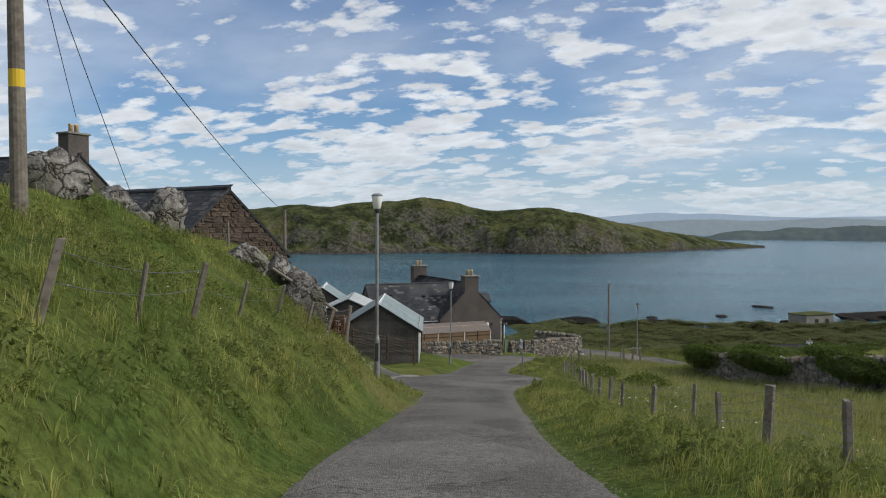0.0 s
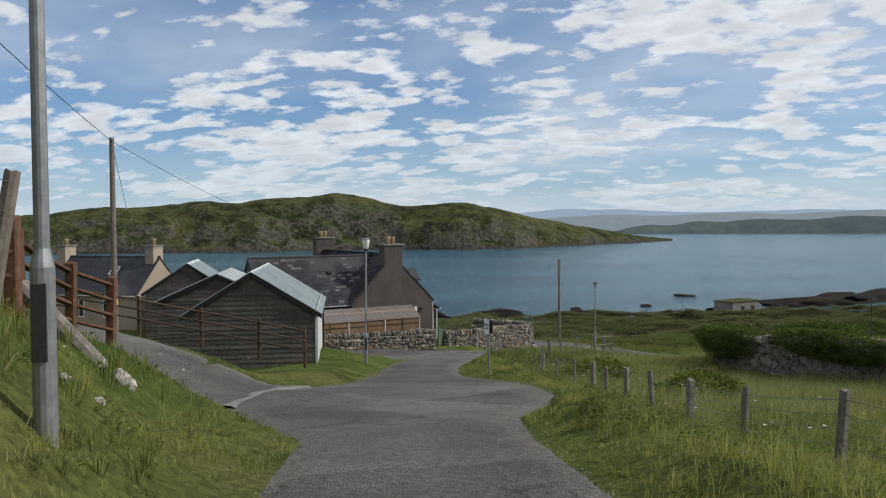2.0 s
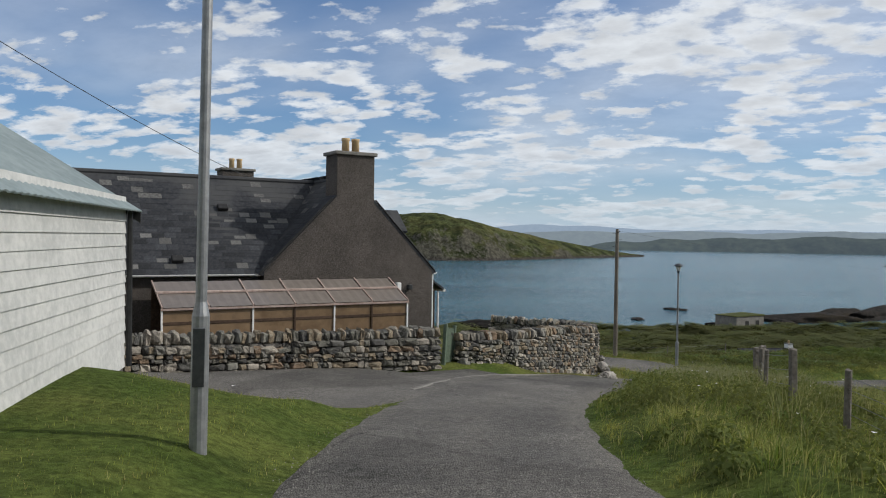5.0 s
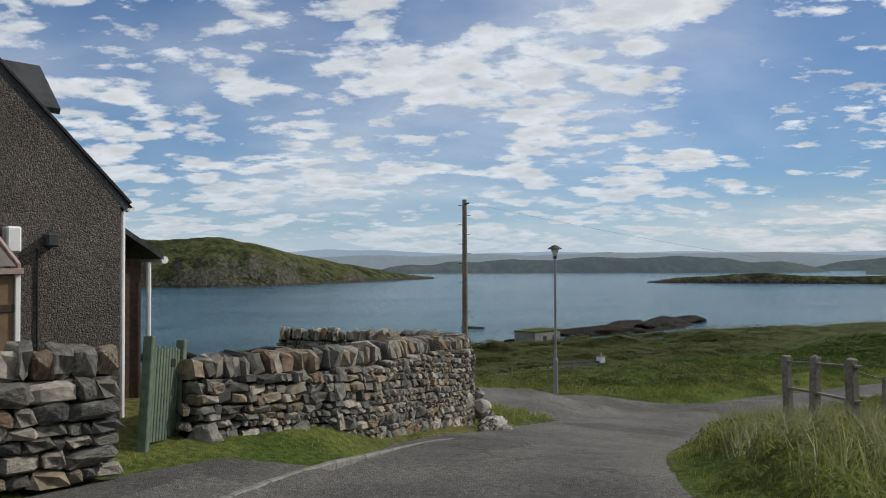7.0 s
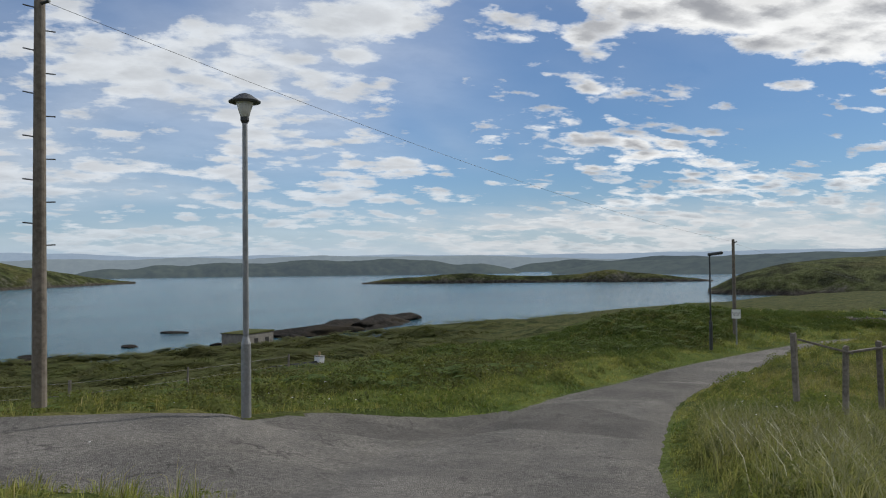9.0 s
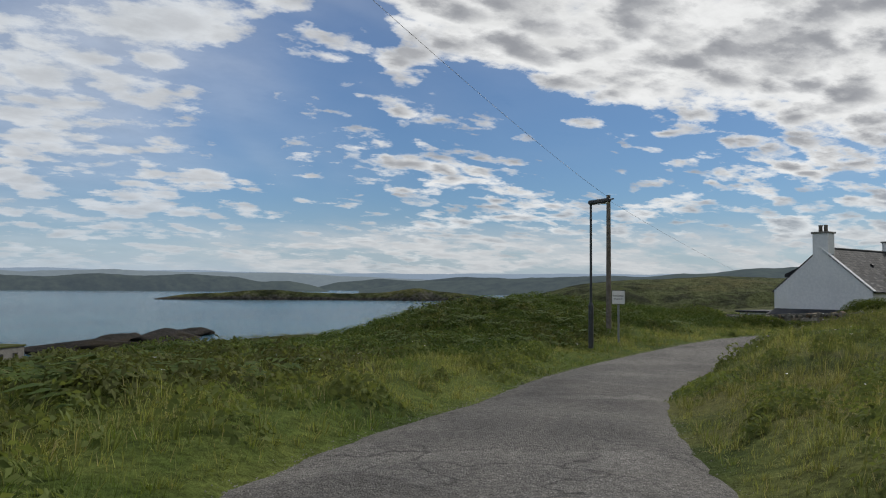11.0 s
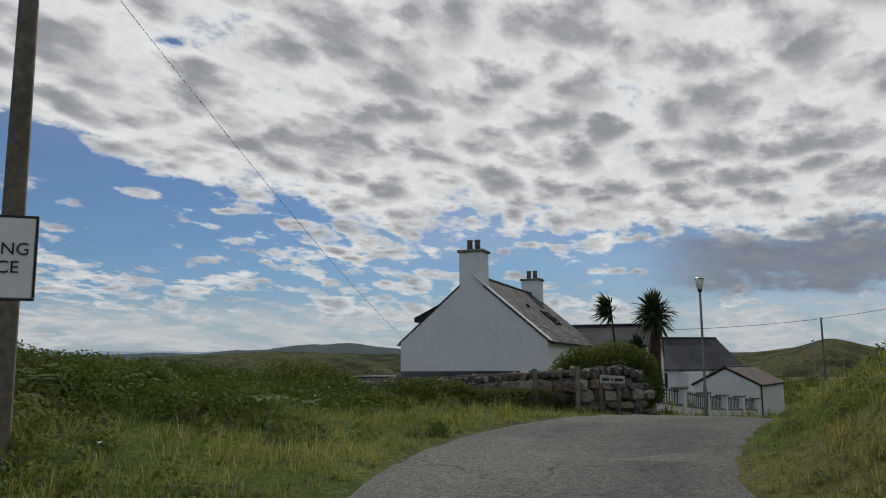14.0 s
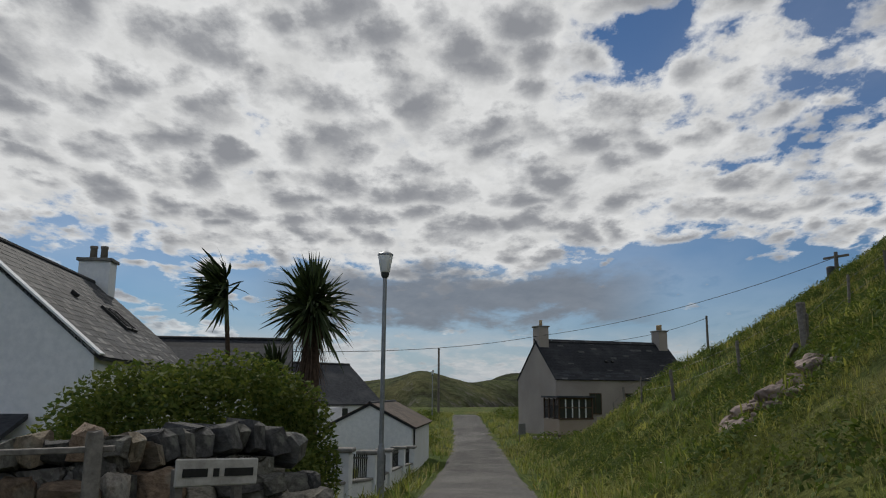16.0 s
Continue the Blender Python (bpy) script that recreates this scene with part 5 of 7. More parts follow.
chimney(HE, 0.45, 0, 4.2, 5.7, 0.7, 1.1, 1, M["tan_harl"])
chimney(HE, 7.8, 0, 4.2, 5.7, 0.7, 1.1, 1, M["tan_harl"])
gutter(HE, 0, 8.2, 2.78, 2.4)
pane_window(HE, sl[1][1] @ pose(1.2, 1.9, 0.04, -90, 0, 0), 0.6, 0.8, 0, "skylight")
for xx in (2.2, 4.6):
    pane_window(HE, pose(xx, 2.6, 0.9, 0, 0, 180), 0.9, 1.2, 1)

# the rubble barn on the bank and the house above it
BN = empty("barn", pose(-7.6, 27.85, -2.62, 0, 0, 142), "old brown rubble barn with a slate roof on the bank", "barn")
_, sl = gabled(BN, 8.5, 5.4, 1.62, 3.96, M["barn_stone"], 0.15, base=-2.0)
mats, odds = mottled(0.35)
slates(sl[1][0], sl[1][1], sl[1][2], sl[1][3], 0.34, 0.26, mats, odds, 120, 9)
HF = empty("house", pose(-19.0, 41.2, -1.45, 0, 0, 153), "grey rendered house with buff chimney pots above the bank", "house")
_, sl = gabled(HF, 8.5, 6.0, 2.6, 5.2, M["harl"], 0.12)
chimney(HF, 0.45, 0, 4.3, 6.3, 0.8, 1.25, 2, M["harl"])
chimney(HF, 8.0, 0, 4.3, 6.3, 0.8, 1.25, 1, M["harl"])
mats, odds = mottled(0.1)
slates(sl[1][0], sl[1][1], sl[1][2], sl[1][3], 0.36, 0.28, mats, odds, 60, 10)

# the white house
HW = empty("house", pose(81.7, 86.1, -15.8, 0, 0, -20), "white rendered croft house with a grey slate roof", "house")
_, sl = gabled(HW, 11.0, 6.3, 2.55, 5.25, M["white_render"], 0.10, lip=0.0)
mats, odds = mottled(0.30)
slates(sl[0][0], sl[0][1], sl[0][2], sl[0][3], 0.36, 0.25, mats, odds, 200, 11, lambda x, y: abs(x) > 5.0 and y > sl[0][3] - 0.8)
chimney(HW, 0.416, 0, 4.75, 6.25, 0.84, 1.02, 2, M["white_render"], "pole")
chimney(HW, 10.55, 0, 4.6, 6.05, 0.8, 1.0, 2, M["white_render"], "pole")
for xx in (6.5, 7.25):
    sk = pane_window(HW, sl[0][1] @ pose(xx - 5.5, 1.5, 0.06, -90, 0, 0), 0.55, 0.95, 0, "skylight", "black")
part("roof_vent", box(BM(), (-0.12, -0.08, 0.03), (0.12, 0.1, 0.14), sl[0][1] @ pose(-1.2, 2.6, 0), 0.02), M["black"], HW)
gutter(HW, 0, 11, -3.28, 2.44, "black"), gutter(HW, 0, 11, 3.28, 2.44, "black")
part("downpipe", rod(BM(), (8.9, -3.2, -0.3), (8.9, -3.2, 2.45), 0.045, n=8), M["black"], HW)
part("verge", box(BM(), (-5.62, 0, 0.03), (-5.3, sl[0][3] - 0.1, 0.075), sl[0][1], 0.005), M["white_render"], HW, "pale lead verge along the roof edge")
part("dormer", prism(BM(), [(1.4, 3.4), (2.9, 3.4), (2.9, 3.6), (1.0, 4.5)], 0.9, 2.6, 0), M["slate"], HW, "dark dormer behind the ridge")
LE = part("lean_to_wall", box(BM(), (-1.3, -1.75, -1.0), (0.0, 2.9, 0.82), bevel=0.02), M["white_render"], HW)
part("lean_to_roof", prism(BM(), [(-1.5, 0.80), (0.0, 1.22), (0.0, 1.32), (-1.5, 0.90)], -2.0, 3.1, 1), M["slate"], HW, "dark sheet roof of the lean-to")
part("side_store", box(BM(), (-0.2, 3.2, -1.0), (3.0, 5.6, 1.0), bevel=0.02), M["white_render"], HW, "low white store with a flat roof")
part("store_roof", box(BM(), (-0.4, 3.15, 1.0), (3.1, 5.8, 1.12), bevel=0.02), M["slate"], HW)
AX = empty("annex", pose(92.6, 82.2, -15.9, 0, 0, -108), "low white annex with a dark tiled roof", "house")
_, sl = gabled(AX, 6.5, 5.0, 2.2, 3.65, M["white_render"], 0.2)
for k in range(8):
    part("tile_course", box(BM(), (-3.3, 0.05 + k * 0.34, 0.035), (3.3, 0.05 + k * 0.34 + 0.36, 0.065), sl[0][1]), M["slate"], AX)

# the garage and houses down the road
GR = empty("garage", pose(93.6, 71.7, -17.35, 0, 0, -32), "white rendered garage with a brown sheet roof", "garage")
_, sl = gabled(GR, 7.5, 3.5, 1.95, 2.85, M["white_render"], 0.12)
for rf, m, ww, ss in sl:
    part("roof_sheet", box(BM(), (-ww / 2 - 0.05, -0.03, 0.035), (ww / 2 + 0.05, ss, 0.06), m), M["barn_stone"], GR, "brown roof sheet")
part("downpipe", rod(BM(), (0.1, -1.83, -0.5), (0.1, -1.83, 1.9), 0.04, n=8), M["black"], GR)
for k, (x, y, deg, L, W, ev, rg, wm, rm, lab) in enumerate(((104.0, 76.5, -75, 9, 6, 2.3, 4.3, "white_render", "slate", "low white bungalow with a dark hipped roof"), (117.0, 68.0, -40, 8, 5, 2.2, 3.6, "white_render", "barn_stone", "small bungalow with a brown tiled roof"), (131.0, 66.0, -20, 9, 5, 2.4, 4.0, "tan_harl", "barn_stone", "distant bungalow with a red-brown roof"))):
    e = empty("bungalow", pose(x, y, gz(x, y) + 0.1, 0, 0, deg), lab, "house")
    _, sl = gabled(e, L, W, ev, rg, M[wm], 0.25, rm)
    for xx in (L * 0.3, L * 0.7):
        pane_window(e, pose(xx, -W / 2, 0.9), 1.2, 1.1, 1)
    part("porch", box(BM(), (L * 0.45, -W / 2 - 1.2, -0.8), (L * 0.45 + 1.6, -W / 2, 2.0), bevel=0.02), M[wm], e)

# the dark-roofed house beside the road
HD = empty("house", pose(112.4, 50.6, -17.1, 0, 0, -97), "old tan house with a dark slate roof and glazed porch", "house")
_, sl = gabled(HD, 11.6, 6.0, 4.15, 6.85, M["grey_harl"], 0.12)
mats, odds = mottled(0.08)
slates(sl[0][0], sl[0][1], sl[0][2], sl[0][3], 0.5, 0.34, mats, odds, 60, 12)
chimney(HD, 0.45, 0, 6.0, 8.0, 0.8, 1.0, 1, M["grey_harl"])
chimney(HD, 11.1, 0, 6.0, 8.0, 0.8, 1.0, 2, M["grey_harl"])
for xx in (3.2, 6.2, 9.4):
    pane_window(HD, pose(xx, -3.0, 1.6), 1.0, 1.5, 1, "window", "dark_timber")
for xx, zz in ((5.0, 2.0), (5.6, 2.0)):
    part("roof_vent", box(BM(), (-0.12, -0.08, 0.03), (0.12, 0.1, 0.14), sl[0][1] @ pose(xx - 5.8, zz, 0), 0.02), M["black"], HD)
PO = part("porch", box(BM(), (-1.0, -5.2, -0.6), (1.6, -3.0, 1.35), bevel=0.02), M["tan_harl"], HD, "glazed porch on a tan harled base")
part("porch_base", box(BM(), (-1.03, -5.23, -0.6), (1.63, -3.0, 0.35), bevel=0.02), M["barn_stone"], PO, "brown painted base course")
for k in range(6):
    xx = -1.0 + k * 0.52
    part("porch_post", box(BM(), (xx - 0.035, -5.23, 1.35), (xx + 0.035, -5.13, 2.75), bevel=0.006), M["dark_timber"] if k in (0, 5) else M["white"], PO)
for k in range(4):
    yy = -5.18 + k * 0.7
    part("porch_post", box(BM(), (-1.03, yy - 0.035, 1.35), (-0.93, yy + 0.035, 2.75), bevel=0.006), M["dark_timber"], PO)
for a, b in (((-1.04, -5.26, 1.33), (1.64, -5.10, 1.43)), ((-1.04, -5.24, 2.08), (1.64, -5.12, 2.14)), ((-1.04, -5.24, 2.68), (1.64, -5.12, 2.78))):
    part("porch_rail", box(BM(), a, b, bevel=0.006), M["dark_timber"], PO)
part("porch_glass", box(BM(), (-0.97, -5.16, 1.4), (1.55, -3.05, 2.7)), M["glass"], PO, "dark porch glass")
part("porch_roof", box(BM(), (-1.2, -5.4, 2.77), (1.8, -3.0, 2.90), bevel=0.02), M["slate"], PO)
part("porch_step", box(BM(), (-2.2, -5.6, -0.6), (-1.1, -3.6, 0.16), bevel=0.03), M["concrete"], HD, "concrete step before the porch")


# buildings by the shore
HT = empty("hut", pose(109.2, 235.5, -29.2, 0, 0, 22), "square concrete lookout hut with a mossy flat roof", "hut")
part("wall", box(BM(), (0, 0, -1.5), (11.0, 7.0, 3.1), bevel=0.05), M["concrete"], HT)
part("roof", prism(BM(), [(-0.2, 3.1), (11.2, 3.1), (11.2, 3.45), (-0.2, 3.25)], -0.2, 7.2, 1), M["scrub"], HT, "mossy flat roof")
for xx in (3.4, 7.6):
    part("door", box(BM(), (xx, -0.03, -0.2), (xx + 1.5, 0.02, 1.9), bevel=0.01), M["black"], HT, "dark opening")
CT = empty("cottage", pose(62.8, 151.8, -25.4, 0, 0, 4), "low white-chimneyed cottage with a blue-grey roof near the shore", "cottage")
_, sl = gabled(CT, 9.0, 4.8, 1.7, 2.9, M["white_render"], 0.2)
chimney(CT, 8.6, 0, 2.2, 3.6, 0.8, 1.0, 1, M["white_render"])
SH = empty("cottage", pose(77.5, 152.0, -25.8, 0, 0, 10), "small dark-roofed store beside the white-chimneyed cottage", "cottage")
gabled(SH, 5.0, 3.4, 1.7, 2.5, M["concrete"], 0.2)


# ---- dry stone walls, kerbs and rocks ----
def stone_mesh(seed, mat="stone", rough=0.21):
    """One quarried stone in a unit box, knocked out of square."""
    rnd = random.Random(seed)
    bm = BM()
    box(bm, (-0.5, -0.5, -0.5), (0.5, 0.5, 0.5), bevel=0.17)
    for v in bm.verts:
        v.co += Vector([rnd.uniform(-rough, rough) * 0.55 for _ in range(3)])
    me = bpy.data.meshes.new("stone")
    bmesh.ops.recalc_face_normals(bm, faces=bm.faces[:])
    bm.to_mesh(me)
    bm.free()
    me.materials.append(M[mat])
    return me


STONES = [stone_mesh(k) for k in range(14)]


# the rubble stones of the barn's gable
M["barn_block"] = material("brown_rubble_block", speckled((0.050, 0.038, 0.031), (0.165, 0.128, 0.10), 6.0, 0.5, (0.11, 0.078, 0.056), 0.55), 0.95, 0.03)
BLOCKS = [stone_mesh(50 + k, "barn_block") for k in range(8)]
r3 = random.Random(12)
zz = -0.9
while zz < 3.8:
    hh = r3.uniform(0.11, 0.21)
    half = 2.7 if zz < 1.6 else 2.7 * (3.96 - zz - hh) / 2.34
    yy = -half + 0.02
    while yy < half - 0.08:
        ww = min(r3.uniform(0.18, 0.46), half - yy)
        ob = new("stone", r3.choice(BLOCKS))
        ob.parent = BN
        ob.matrix_local = pose(0.02 + r3.uniform(-0.012, 0.012), yy + ww / 2, zz + hh / 2, r3.uniform(-4, 4), r3.uniform(-4, 4), r3.uniform(-3, 3)) @ Matrix.Diagonal((0.14, ww * 0.97, hh * 0.95, 1))
        yy += ww
    zz += hh


def dry_wall(name, line, tops, base, label, course=(0.07, 0.20), cope=0.28, thick=0.55, seed=1, side=-1, sink=0.15, cap=300, faces=(-1,)):
    """A dry stone wall along a plan line: tops and base give heights at its points. Its face stones and upright copes are objects."""
    rnd = random.Random(seed)
    L = dense(np.array([(x, y, t, b) for (x, y), t, b in zip(line, tops, base)], float), 0.25)
    s = np.r_[0, np.cumsum(np.hypot(*np.diff(L[:, :2], axis=0).T))]

    def at(q):
        x, y, t, b = (float(np.interp(q, s, L[:, k])) for k in range(4))
        x2, y2 = float(np.interp(q + 0.05, s, L[:, 0])), float(np.interp(q + 0.05, s, L[:, 1]))
        x1, y1 = float(np.interp(q - 0.05, s, L[:, 0])), float(np.interp(q - 0.05, s, L[:, 1]))
        return x, y, t, b, math.degrees(math.atan2(y2 - y1, x2 - x1))

    wall = empty(name, pose(L[0, 0], L[0, 1], L[0, 3]), label, "stone wall")
    inv = wall.matrix_world.inverted()
    # the dark hearting behind the face stones
    bm = BM()
    prev = None
    for q in np.arange(0, s[-1] + 0.01, 0.4):
        x, y, t, b, a = at(q)
        nx, ny = -math.sin(radians(a)), math.cos(radians(a))
        w = thick / 2 - 0.07
        ring = [bm.verts.new(inv @ Vector((x + nx * o, y + ny * o, z))) for o, z in ((-w, b - sink), (-w, t - cope - 0.03), (w, t - cope - 0.03), (w, b - sink))]
        if prev:
            for i in range(4):
                bm.faces.new((prev[i], ring[i], ring[(i + 1) % 4], prev[(i + 1) % 4]))
        else:
            bm.faces.new(ring)
        prev = ring
    bm.faces.new(prev[::-1])
    part("hearting", bm, M["rock"], wall)
    items = []
    for f in faces:
        z = 0.0
        hmax = max(t - b for t, b in zip(L[:, 2], L[:, 3])) - cope
        while z < hmax + sink:
            h = rnd.uniform(*course) * (1.35 if z < 0.25 else 1.0)
            q = rnd.uniform(-0.15, 0.05)
            while q < s[-1]:
                w = rnd.uniform(0.9, 2.7) * h if rnd.random() < 0.7 else rnd.uniform(0.6, 1.1) * h
                w = min(max(w, 0.08), 0.44)
                x, y, t, b, a = at(q + w / 2)
                big = rnd.random() < 0.10
                zz = b - sink + z
                if zz + h * 0.6 < t - cope:
                    hh = min(h * (rnd.uniform(1.5, 2.3) if big else rnd.uniform(0.8, 1.12)), t - cope - zz + 0.02)
                    nx, ny = -math.sin(radians(a)), math.cos(radians(a))
                    o = f * (thick / 2 - 0.05 + rnd.uniform(-0.02, 0.035))
                    items.append((q, inv @ pose(x + nx * o, y + ny * o, zz + hh / 2, rnd.uniform(-9, 9), rnd.uniform(-8, 8), a + rnd.uniform(-8, 8)) @ Matrix.Diagonal((w * rnd.uniform(0.9, 1.05), 0.28, hh * rnd.uniform(0.9, 1.02), 1))))
                q += w
            z += h
    q = 0.05
    while q < s[-1]:
        w, h = rnd.uniform(0.10, 0.24), cope * rnd.uniform(0.85, 1.25)
        x, y, t, b, a = at(q)
        items.append((q, inv @ pose(x, y, t - cope + h / 2 - 0.02, rnd.uniform(-6, 6), rnd.uniform(-20, 10), a + rnd.uniform(-8, 8)) @ Matrix.Diagonal((w, thick * rnd.uniform(0.75, 1.0), h, 1))))
        q += w * 0.97
    rnd.shuffle(items)
    for _, m in items[:cap]:
        ob = new("stone", rnd.choice(STONES))
        ob.parent, ob.matrix_local = wall, m
    if len(items) > cap:
        vs, fs, n0 = [], [], 0
        for _, m in items[cap:]:
            me = rnd.choice(STONES)
            for v in me.vertices:
                vs.append(m @ v.co)
            for p in me.polygons:
                fs.append([n0 + i for i in p.vertices])
            n0 += len(me.vertices)
        me = bpy.data.meshes.new("stonework")
        me.from_pydata(vs, [], fs)
        link_mesh("stonework", me, M["stone_mass"], wall)["kind"] = "stuff"
    return wall


def stone_mass(n, co):
    isl = n.node("ShaderNodeNewGeometry").outputs["Random Per Island"]
    fine, coarse = n.noise(co, 9.0, 7.0, 0.7), n.noise(co, 1.3, 3.0)
    tone = n.ramp(isl, [(0.0, (0.085, 0.083, 0.080)), (0.18, (0.15, 0.145, 0.125)), (0.36, (0.19, 0.185, 0.165)), (0.50, (0.26, 0.215, 0.155)), (0.64, (0.30, 0.275, 0.235)), (0.76, (0.22, 0.160, 0.112)), (0.84, (0.38, 0.345, 0.295)), (0.92, (0.12, 0.118, 0.11))], "CONSTANT")
    col = n.mix(1.0, tone, n.ramp(fine, [(0.25, 0.5), (0.75, 1.35)]), "MULTIPLY")
    return n.mix(n.ramp(coarse, [(0.55, 0.0), (0.7, 0.4)]), col, (0.28, 0.28, 0.23)), fine


M["stone_mass"] = material("field_stone_mass", stone_mass, 0.95, 0.02)
dry_wall("stone_wall", [(4.85, 65.7), (1.6, 64.35), (-1.6, 63.0), (-5.6, 61.3)], [-9.36, -9.30, -9.18, -9.0], [-10.45, -10.30, -10.1, -9.85], "dry stone wall with upright copes before the lean-to", seed=3, faces=(1,), thick=0.5)
dry_wall("stone_wall", [(5.75, 67.6), (8.2, 69.05), (9.8, 70.9), (11.2, 72.6), (12.6, 74.3), (13.0, 75.6), (11.8, 77.0), (9.2, 78.2)], [-9.72, -9.87, -9.98, -10.13, -10.3, -10.34, -10.35, -10.25], [-10.75, -11.1, -11.4, -11.7, -11.95, -12.05, -11.9, -11.6], "tall dry stone wall curving round the garden corner", course=(0.06, 0.17), seed=4, faces=(-1,), thick=0.6, sink=0.4, cap=300)
dry_wall("stone_wall", [(17.0, 52.0), (18.2, 48.0), (19.3, 44.0), (20.4, 40.0), (21.6, 36.0), (23.0, 31.5)], [-8.1, -7.7, -7.2, -6.5, -5.8, -5.1], [-9.75, -9.4, -9.0, -8.3, -7.75, -7.1], "old mossy field wall overgrown with shrubs", seed=5, faces=(1,), cap=160, course=(0.10, 0.26))
dry_wall("stone_wall", [(71.4, 91.5), (70.7, 88.0), (70.2, 85.6), (69.8, 83.6)], [-14.62, -14.58, -14.45, -14.3], [-15.6, -15.5, -15.45, -15.4], "rough pinkish stone wall before the white house", (0.2, 0.38), 0.2, 0.6, 6, faces=(1, -1), cap=300)


dry_wall("stone_wall", [(69.95, 83.9), (70.3, 83.1), (70.5, 82.5), (70.65, 82.1)], [-14.42, -14.32, -14.28, -14.45], [-15.6, -15.6, -15.6, -15.6], "wall end of big rough grey blocks under the shrub", (0.13, 0.36), 0.24, 0.7, 16, faces=(1, -1), cap=300)


M["pink_rock"] = material("pink_gneiss", speckled((0.10, 0.075, 0.065), (0.40, 0.32, 0.28), 4.0, 0.5, (0.22, 0.17, 0.15)), 0.95, 0.05)


def boulder(x, y, z, sx, sy, sz, label, seed, deg=0.0, mat="rock", tilt=0.0, group="bank rocks"):
    bm = BM()
    bmesh.ops.create_icosphere(bm, subdivisions=4, radius=1.0)
    for v in bm.verts:
        c = v.co.copy()
        q = c * 1.25 + Vector((seed * 3.7, seed * 1.3, 0))
        d = 1 + 0.34 * noise.noise(q) + 0.16 * noise.noise(q * 2.3)
        # broken faces
        ridge = abs(noise.noise(q * 1.7 + Vector((9, 0, 0))))
        v.co = c * (d - 0.10 * abs(noise.noise(q * 4.1)) - 0.30 * ridge + 0.06 * noise.noise(q * 6) - 0.09 * abs(noise.noise(q * 8)) - 0.04 * abs(noise.noise(q * 17)))
    # cloven faces
    rnd = random.Random(seed)
    for k in range(9):
        n = Vector((rnd.uniform(-1, 1), rnd.uniform(-1, 1), rnd.uniform(-0.6, 1))).normalized()
        d = rnd.uniform(0.52, 0.78)
        for v in bm.verts:
            h = v.co.dot(n) - d
            if h > 0:
                v.co -= n * h * 0.88
    bmesh.ops.transform(bm, matrix=Matrix.Diagonal((sx * 1.15, sy * 1.15, sz * 1.15, 1)), verts=bm.verts[:])
    ob = part("rock", bm, M[mat], smooth=True)
    ob.matrix_world = pose(x, y, z, tilt, 0, deg)
    return tagged(ob, label, "rock", group)


boulder(-7.4, 20.75, 0.27, 0.58, 0.7, 0.85, "tall grey lichened rock standing out of the bank", 1, 20, tilt=12)
boulder(-7.9, 20.2, 0.0, 0.45, 0.5, 0.5, "grey rock leaning on the tall rock", 2, 60)
boulder(-8.65, 20.8, 0.45, 0.75, 0.6, 0.6, "rounded grey rock sunk in the bank", 3, 10)
boulder(-8.75, 17.6, 1.12, 0.95, 0.8, 0.62, "broad grey outcrop on top of the bank", 4, 0)
boulder(-6.75, 20.9, -0.9, 0.38, 0.5, 0.75, "pale slab of rock below the tall rock", 5, 40, tilt=-25)
boulder(-6.2, 24.2, -1.1, 0.95, 0.8, 0.6, "grey cracked rock in the grass below the barn", 6, 30)
boulder(-5.2, 24.6, -1.35, 0.4, 0.5, 0.5, "small grey rock below the barn", 7, 0)
boulder(-4.35, 24.3, -2.35, 0.7, 0.85, 0.95, "steep dark rock face at the end of the bank", 8, 35)
boulder(-5.3, 21.5, -2.0, 0.5, 0.4, 0.5, "low grey rock in the grass bank", 9, 15)
for k, (x, y, q) in enumerate(((-2.47, 25.87, 0.11), (-2.42, 26.08, 0.08), (-2.58, 25.6, 0.07), (-2.2, 24.3, 0.07), (-2.35, 23.9, 0.05))):
    boulder(x, y, gz(x, y) + 0.03, q * 1.2, q, q * 0.9, "small pale stone bared in the grass bank", 90 + k, k * 50, "pale_rock", group="bank rocks")
for k, (x, y, dz, q) in enumerate(((13.25, 73.75, 0.12, 0.30), (13.0, 73.3, 0.10, 0.24), (13.45, 74.3, 0.10, 0.26), (13.1, 74.1, 0.42, 0.24), (13.3, 74.8, 0.15, 0.28), (12.75, 73.0, 0.10, 0.20), (13.55, 73.7, 0.06, 0.17), (13.2, 74.5, 0.62, 0.20), (13.6, 75.1, 0.10, 0.22), (13.35, 73.2, 0.05, 0.15))):
    boulder(x, y, gz(x, y) + dz, q * 1.15, q, q * 0.85, "tumbled grey stone at the broken corner of the wall", 140 + k, k * 47, "pale_rock" if k % 3 == 0 else "rock", group="wall boulders")
boulder(5.95, 67.35, -10.75, 0.22, 0.2, 0.25, "pale boulder at the foot of the gate", 11, 10, "stone", group="wall boulders")
boulder(41.6, 91.0, -15.35, 0.55, 0.42, 0.38, "pale flat-topped rock beside the bracken", 12, 0, group="roadside rocks")
boulder(57.9, 80.0, gz(57.9, 80.0) - 0.05, 0.8, 0.6, 0.5, "dark mossy rock on the roadside bank", 13, 30, group="roadside rocks")
r9 = random.Random(4)
for k in range(30):
    x, y = 73.4 + 0.62 * r9.gauss(0, 1), 72.2 + 0.42 * r9.gauss(0, 1)
    q = r9.uniform(0.10, 0.34)
    boulder(x, y, gz(x, y) + 0.04, q * 1.3, q, q * 0.6, "pink broken rock in the grass slope", 60 + k, k * 40, "pink_rock", group="slope rocks")
